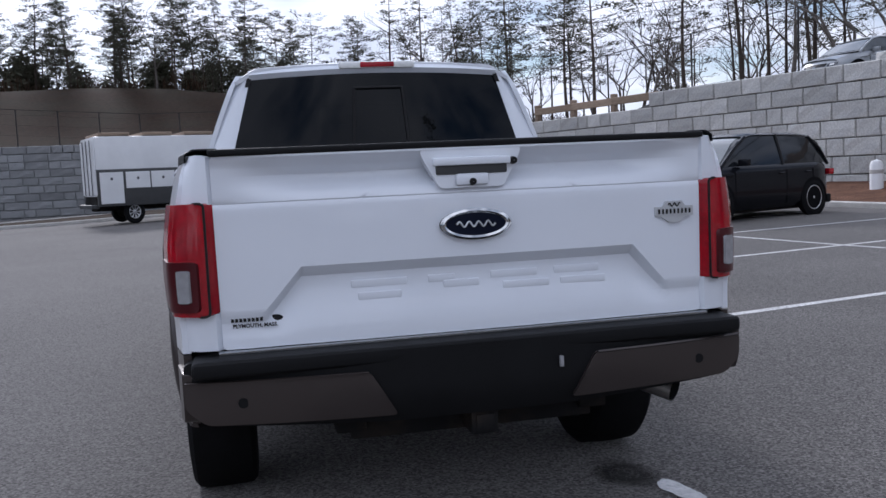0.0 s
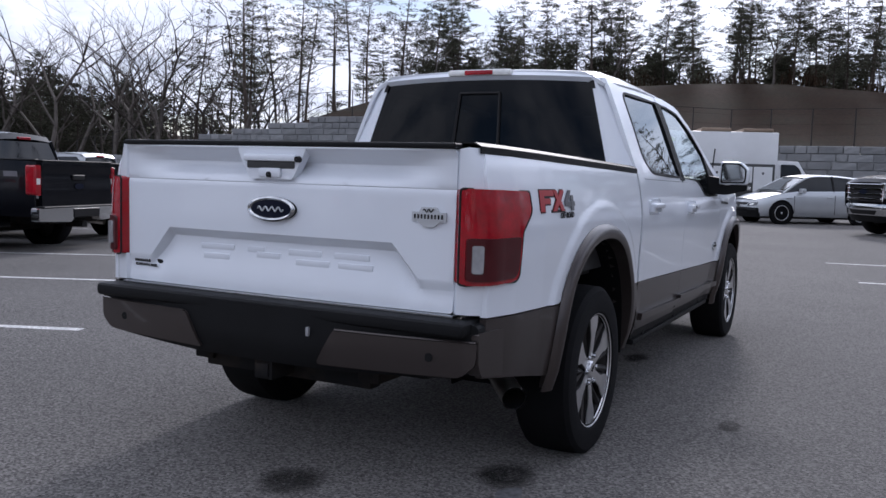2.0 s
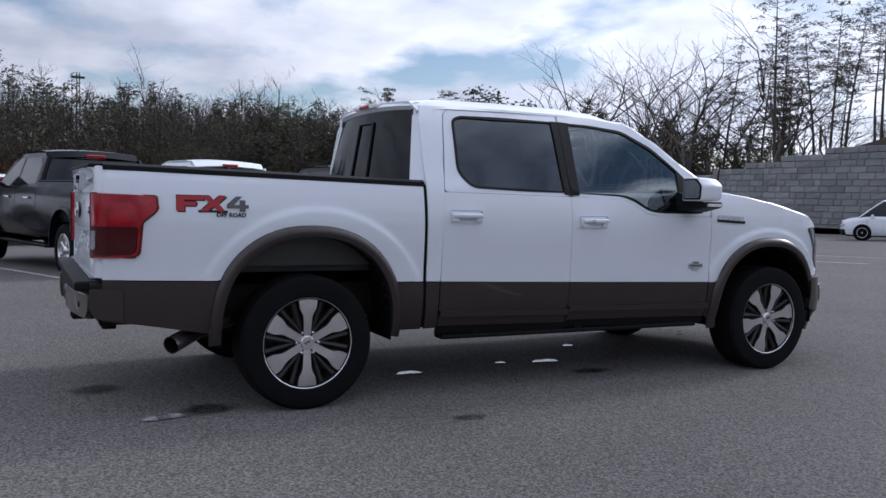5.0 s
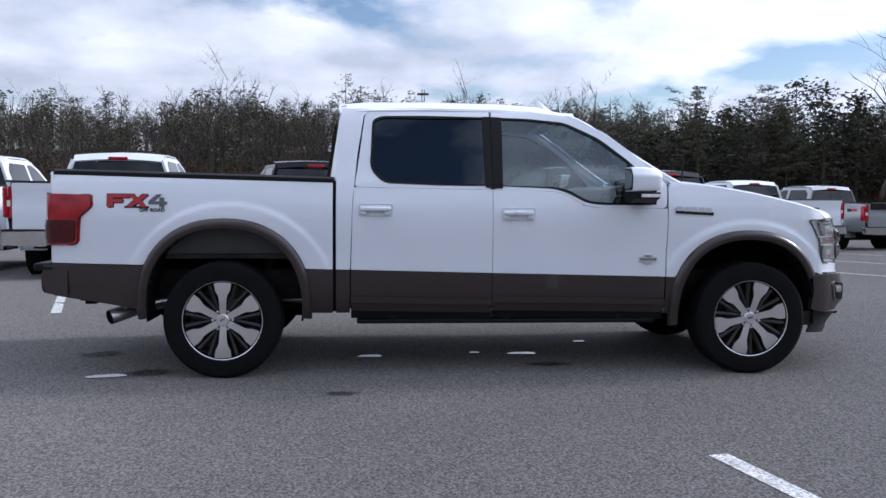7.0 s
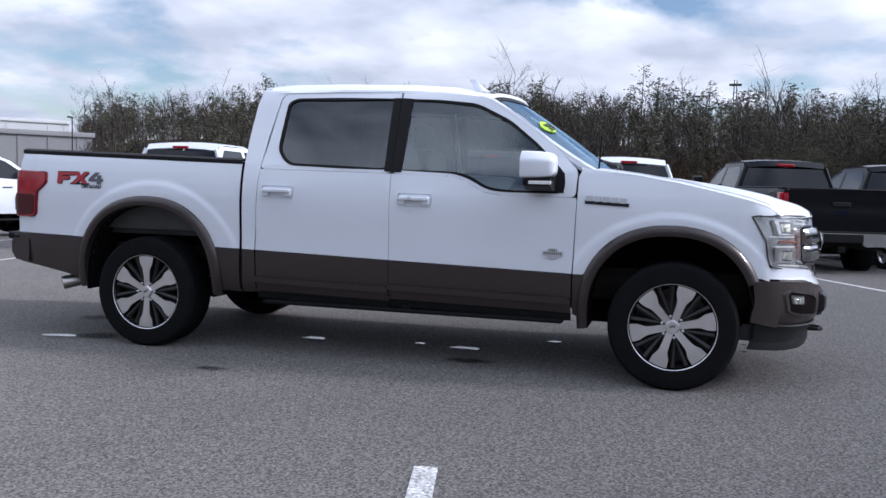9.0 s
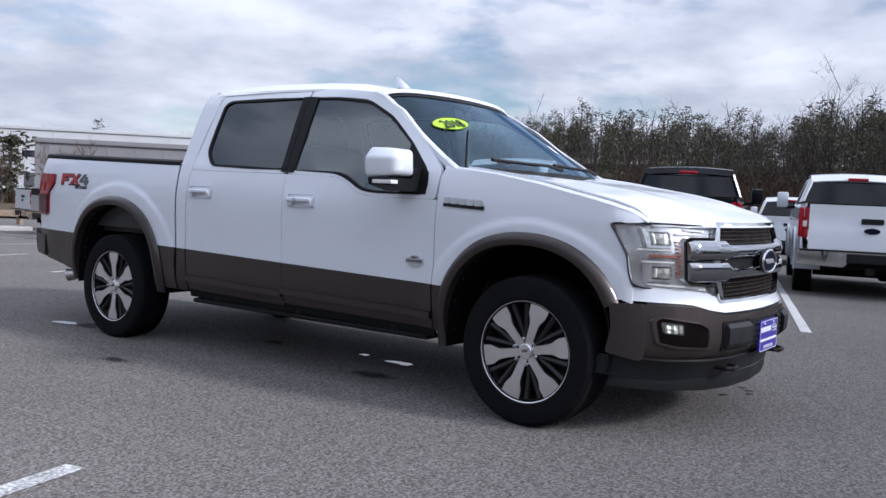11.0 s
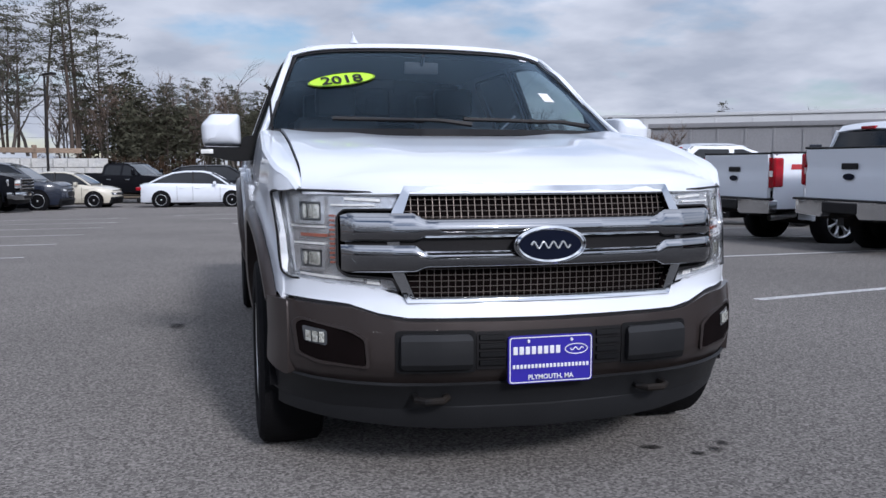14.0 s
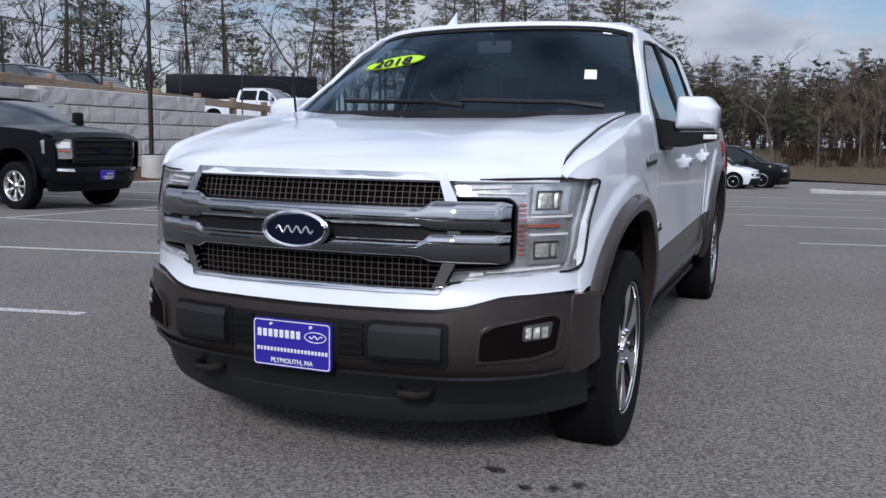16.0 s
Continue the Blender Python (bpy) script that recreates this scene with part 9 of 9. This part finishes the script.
def bare_meshes(height, seed, sway=0.35):
    """A leafless broadleaf tree: forking limbs down to fine twigs."""
    rnd = random.Random(seed)
    tv, tf, cv, cf = [], [], [], []

    def grow(p, d, length, r, depth):
        pts, rad = [p], [r]
        for i in range(3):
            d = (d + Vector((rnd.uniform(-1, 1), rnd.uniform(-1, 1), rnd.uniform(-0.3, 0.7))) * 0.16).normalized()
            pts.append(pts[-1] + d * length / 3)
            rad.append(r * (1 - 0.16 * (i + 1)))
        limb(tv if depth < 2 else cv, tf if depth < 2 else cf, pts, rad, 6 if depth == 0 else (4 if depth < 3 else 3))
        if depth >= 5:
            return
        for k in range(rnd.randint(2, 3) + (1 if depth == 0 else 0)):
            at = pts[-1] if k < 2 else pts[rnd.randint(1, 2)]
            a = rnd.uniform(0, 6.28)
            side = Vector((math.cos(a), math.sin(a), 0.1))
            grow(at, (d + side * rnd.uniform(0.4, 0.85) * (1 + sway)).normalized(), length * rnd.uniform(0.55, 0.78), r * rnd.uniform(0.45, 0.62), depth + 1)

    grow(Vector((0, 0, -0.3)), Vector((0, 0, 1)), height * 0.36, height * 0.011 + 0.04, 0)
    return mesh_of("trunk", tv, tf, GREYBARK), mesh_of("crown", cv, cf, TWIG)


TALL = [pine_meshes(h, s, b, sp) for h, s, b, sp in ((17, 1, 0.42, 0.19), (19, 2, 0.5, 0.18), (15, 3, 0.35, 0.21), (21, 4, 0.55, 0.16), (16, 5, 0.45, 0.23), (18, 6, 0.38, 0.18))]
FULL = [pine_meshes(h, s, b, sp, 1.55, False) for h, s, b, sp in ((11, 11, 0.26, 0.20), (13, 12, 0.34, 0.19), (9, 13, 0.16, 0.23), (14, 14, 0.4, 0.18), (12, 15, 0.3, 0.22))]
BARE = [bare_meshes(h, s) for h, s in ((12, 21), (14, 22), (10, 23), (15, 24))]
TREE_LABEL = {"t": "tall pine with a bare trunk and sparse level limbs", "f": "dense dark green pine with a full crown", "b": "leafless broadleaf tree with fine twigs"}


def tree(kind, index, x, y, z, turn, size):
    trunk, crown = {"t": TALL, "f": FULL, "b": BARE}[kind][index]
    t = thing({"t": "pine_tree", "f": "pine_tree", "b": "bare_tree"}[kind], TREE_LABEL[kind], "tree", "trees round the car park")
    t.matrix_basis = pose(x, y, z - 0.25, 0, 0, turn) @ Matrix.Scale(size, 4)
    for name, me in (("trunk", trunk), ("crown", crown)):
        ob = new(name, me)
        ob.parent = t


rt = random.Random(77)


def scatter(count, mix, xr, yr, z_of, sizes=(0.85, 1.15), gap=1.8, seen=None):
    seen = seen if seen is not None else []
    tries = 0
    while count and tries < 4000:
        tries += 1
        x, y = rt.uniform(*xr), rt.uniform(*yr)
        if any((x - a) ** 2 + (y - b) ** 2 < gap * gap for a, b in seen):
            continue
        seen.append((x, y))
        k = rt.choice(mix)
        tree(k, rt.randrange(len({"t": TALL, "f": FULL, "b": BARE}[k])), x, y, z_of(x, y), rt.uniform(0, 360), rt.uniform(*sizes))
        count -= 1
    return seen


up_z = lambda x, y: top_b(max(-62, min(36, y))) + 0.9
# crest of the north hill
scatter(62, "fffffb", (-46, 2), (70, 82), hill_z, (0.50, 0.80), 1.6)
scatter(18, "ttbbf", (2, 20), (70, 84), hill_z, (0.5, 0.75), 2.0)
scatter(9, "ttfb", (14, 26), (70, 82), hill_z, (0.72, 1.0), 2.4)
# north-west: tall open pines and bare trees past the end of the wall
scatter(20, "ttttb", (-62, -42), (56, 72), hill_z, (0.62, 0.85), 2.4)
scatter(34, "fbb", (-95, -48), (54, 80), lambda x, y: 1.2, (0.7, 0.95), 2.6)
scatter(44, "fffffb", (-115, -72), (30, 66), lambda x, y: 0.3 + west_z(x, y), (0.75, 0.98), 2.6)
scatter(18, "ffb", (-112, -78), (10, 30), lambda x, y: 0.3 + west_z(x, y), (0.50, 0.66), 2.6)
scatter(16, "b", (-74, -46), (46, 64), lambda x, y: 0.8, (1.1, 1.4), 3.2)
scatter(26, "tttbbf", (20, 42), (52, 78), lambda x, y: 4.4, (0.55, 0.85), 2.2)
# behind the upper lot
scatter(46, "ttbbb", (26, 50), (22, 62), lambda x, y: 4.6, (0.7, 0.95), 2.6)
scatter(44, "tttb", (38, 62), (-60, 20), up_z, (0.75, 1.0), 2.4)
scatter(46, "ttbbf", (10, 44), (-95, -58), lambda x, y: 2.6, (0.85, 1.1), 2.4)
# south bank
scatter(40, "ffffb", (-12, 16), (-90, -62), lambda x, y: south_z(x, y) if x < 9 else 1.4, (0.44, 0.66), 2.0)
scatter(14, "b", (-38, -24), (-88, -62), south_z, (0.36, 0.58), 1.8)
scatter(30, "fffb", (-24, -6), (-88, -62), south_z, (0.44, 0.62), 1.8)


def far_woods(name, label, count, place_of, mix, seed, tall=(8, 13.5), tufts=5, blades=13, twigs=13, twig=None, stem_m=None):
    """Distant woodland: many small trees joined into one object; mix(x, y) is the share of evergreens."""
    rnd = random.Random(seed)
    pv, pf, bv, bf, sv, sf = [], [], [], [], [], []
    for _ in range(count):
        x, y, z = place_of(rnd)
        h = rnd.uniform(*tall) * (0.92 + 0.14 * math.sin(x * 0.11 + y * 0.07) + 0.10 * math.sin(y * 0.23 - x * 0.05)) * (1.14 if rnd.random() < 0.06 else rnd.uniform(0.85, 1.05))
        if rnd.random() < mix(x, y):
            limb(pv, pf, [Vector((x, y, z)), Vector((x, y, z + h))], [0.2, 0.03], 3)
            f = rnd.uniform(0.12, 0.35)
            while f < 1:
                r = h * 0.21 * max(0.12, math.sin(math.pi * (0.18 + 0.76 * f))) * rnd.uniform(0.6, 1.2) + 0.3
                for _k in range(tufts):
                    a = rnd.uniform(0, 6.28)
                    c = Vector((x + math.cos(a) * r * rnd.uniform(0.2, 1), y + math.sin(a) * r * rnd.uniform(0.2, 1), z + h * f + rnd.uniform(-0.6, 0.6)))
                    needle_clump(pv, pf, c, rnd.uniform(0.8, 1.4), rnd, blades, 0.7)
                f += 0.085
        else:
            sway = Vector((rnd.uniform(-1, 1), rnd.uniform(-1, 1), 0))
            stem = lambda f: Vector((x, y, z + h * f)) + sway * (0.8 * f * f)
            limb(sv, sf, [stem(0), stem(0.4), stem(0.88)], [0.10, 0.065, 0.02], 4)
            for _k in range(13):
                a, f = rnd.uniform(0, 6.28), rnd.uniform(0.28, 0.9)
                L = h * 0.36 * rnd.uniform(0.5, 1.2) * (1.1 - 0.6 * f)
                p = stem(f)
                q = p + Vector((math.cos(a) * L * 0.75, math.sin(a) * L * 0.75, L * rnd.uniform(0.5, 1.1)))
                w = Vector((-math.sin(a), math.cos(a), 0)) * 0.045
                b = len(sv)
                sv.extend([p - w, p + w, q + w * 0.3, q - w * 0.3])
                sf.append((b, b + 1, b + 2, b + 3))
                for _j in range(twigs):
                    m_ = p.lerp(q, rnd.uniform(0.3, 1.0))
                    e = m_ + Vector((rnd.gauss(0, 0.34), rnd.gauss(0, 0.34), rnd.uniform(0.0, 0.75))) * (0.7 + 0.42 * L)
                    g = Vector((rnd.uniform(-1, 1), rnd.uniform(-1, 1), rnd.uniform(-0.4, 0.4))) * 0.022
                    b = len(bv)
                    bv.extend([m_ - g, m_ + g, e])
                    bf.append((b, b + 1, b + 2))
    t = thing(name, label, "woods", kind="stuff")
    for nm, v, f, m in (("pine_crowns", pv, pf, NEEDLE), ("bare_crowns", bv, bf, twig or TWIG), ("bare_stems", sv, sf, stem_m or FARSTEM)):
        if v:
            ob = new(nm, mesh_of(nm, v, f, m))
            ob.parent = t
            tagged(ob, kind="stuff")


def west_spot(rnd):
    x, y = -88 - 150 * rnd.random() ** 1.25, rnd.uniform(-160, 70)
    if 3 - y > 0.76 * (7 - x):
        y += 130
    return x, y, west_z(x, y) - 0.5


far_woods("west_woods", "mixed bare and evergreen woods on the far hill", 1500, west_spot, lambda x, y: 0.17 + 0.55 * smooth_step(-125, -190, x), 9, (7.0, 12.5), 5, 8, 16)


def north_west_spot(rnd):
    return rnd.uniform(-122, -74), rnd.uniform(22, 84), 0.6


far_woods("north_west_woods", "dense dark pine woods beyond the car park", 260, north_west_spot, lambda x, y: 0.66, 29, (7.5, 11.0), 6, 13)


def east_spot(rnd):
    y = rnd.uniform(-62, 24)
    x = wall_b_x(max(-48, min(36, y))) + rnd.uniform(17, 40)
    return x, y, up_z(x, y) - 0.9


far_woods("east_woods", "bare saplings and young pines behind the upper car park", 240, east_spot, lambda x, y: 0.2, 59, (3.5, 8.5), 4, 9, 16)


def crest_spot(rnd):
    x, y = rnd.uniform(-46, 22), rnd.uniform(74, 92)
    return x, y, hill_z(x, y) - 0.3


far_woods("crest_woods", "thick pine undergrowth along the hill crest", 110, crest_spot, lambda x, y: 0.7, 39, (2.5, 6.0), 5, 13)


def south_spot(rnd):
    a = radians(rnd.uniform(140, 185))
    d = rnd.uniform(200, 300)
    return -math.sin(a) * d, math.cos(a) * d, -0.5 + 3 * rnd.random()


far_woods("south_woods", "distant woods behind the warehouses", 260, south_spot, lambda x, y: 0.5, 19)


def south_bank_spot(rnd):
    x = rnd.uniform(-36, 14)
    y = rnd.uniform(-86, -56) if x < -2 else rnd.uniform(-90, -66)
    return x, y, south_z(x, y) - 0.2


far_woods("south_bank_woods", "thick young pines and brown saplings on the south bank", 230, south_bank_spot, lambda x, y: 0.05 + 0.27 * smooth_step(-27, -20, x), 49, (4.2, 7.6), 5, 11, 22, SUNLIT_TWIG, GREYBARK)


def scrub(name, label, count, place_of, seed, h0=0.7, h1=1.9):
    rnd = random.Random(seed)
    v, f = [], []
    for _ in range(count):
        x, y, z = place_of(rnd)
        h = rnd.uniform(h0, h1)
        for _k in range(30):
            a, L = rnd.uniform(0, 6.28), h * rnd.uniform(0.5, 1)
            p = Vector((x + rnd.uniform(-0.5, 0.5) * h, y + rnd.uniform(-0.5, 0.5) * h, z))
            q = p + Vector((math.cos(a) * L * 0.35, math.sin(a) * L * 0.35, L))
            w = Vector((-math.sin(a), math.cos(a), 0)) * 0.035
            b = len(v)
            v.extend([p - w, p + w, q])
            f.append((b, b + 1, b + 2))
            for _j in range(3):
                m_ = p.lerp(q, rnd.uniform(0.3, 1))
                e = m_ + Vector((rnd.uniform(-1, 1), rnd.uniform(-1, 1), rnd.uniform(0, 1))) * L * 0.28
                b = len(v)
                v.extend([m_ - w, m_ + w, e])
                f.append((b, b + 1, b + 2))
    ob = finish(name, bmesh.new(), SHRUB)
    me = ob.data
    me.from_pydata([tuple(p) for p in v], [], f)
    tagged(ob, label, "scrub", kind="stuff")


def scrub_spot(rnd):
    k = rnd.random()
    if k < 0.3:
        x = rnd.uniform(-110, -40)
        return x, rnd.uniform(47, 60), 0.6
    if k < 0.55:
        y = rnd.uniform(-60, 36)
        return wall_b_x(y) + rnd.uniform(14, 24), y, top_b(y) + 0.2
    if k < 0.8:
        x = rnd.uniform(-30, 16)
        y = rnd.uniform(-68, -55)
        return x, y, south_z(x, y) - 0.1
    x = rnd.uniform(-30, 30)
    return x, rnd.uniform(70, 82), hill_z(x, 74)


scrub("brush", "dry russet brush and saplings under the trees", 520, scrub_spot, 31)


def hill_brush_spot(rnd):
    x, y = rnd.uniform(-122, -84), rnd.uniform(-48, 66)
    return x, y, west_z(x, y) - 0.4


scrub("hill_brush", "dense brown undergrowth below the far woods", 900, hill_brush_spot, 33, 2.0, 5.5)
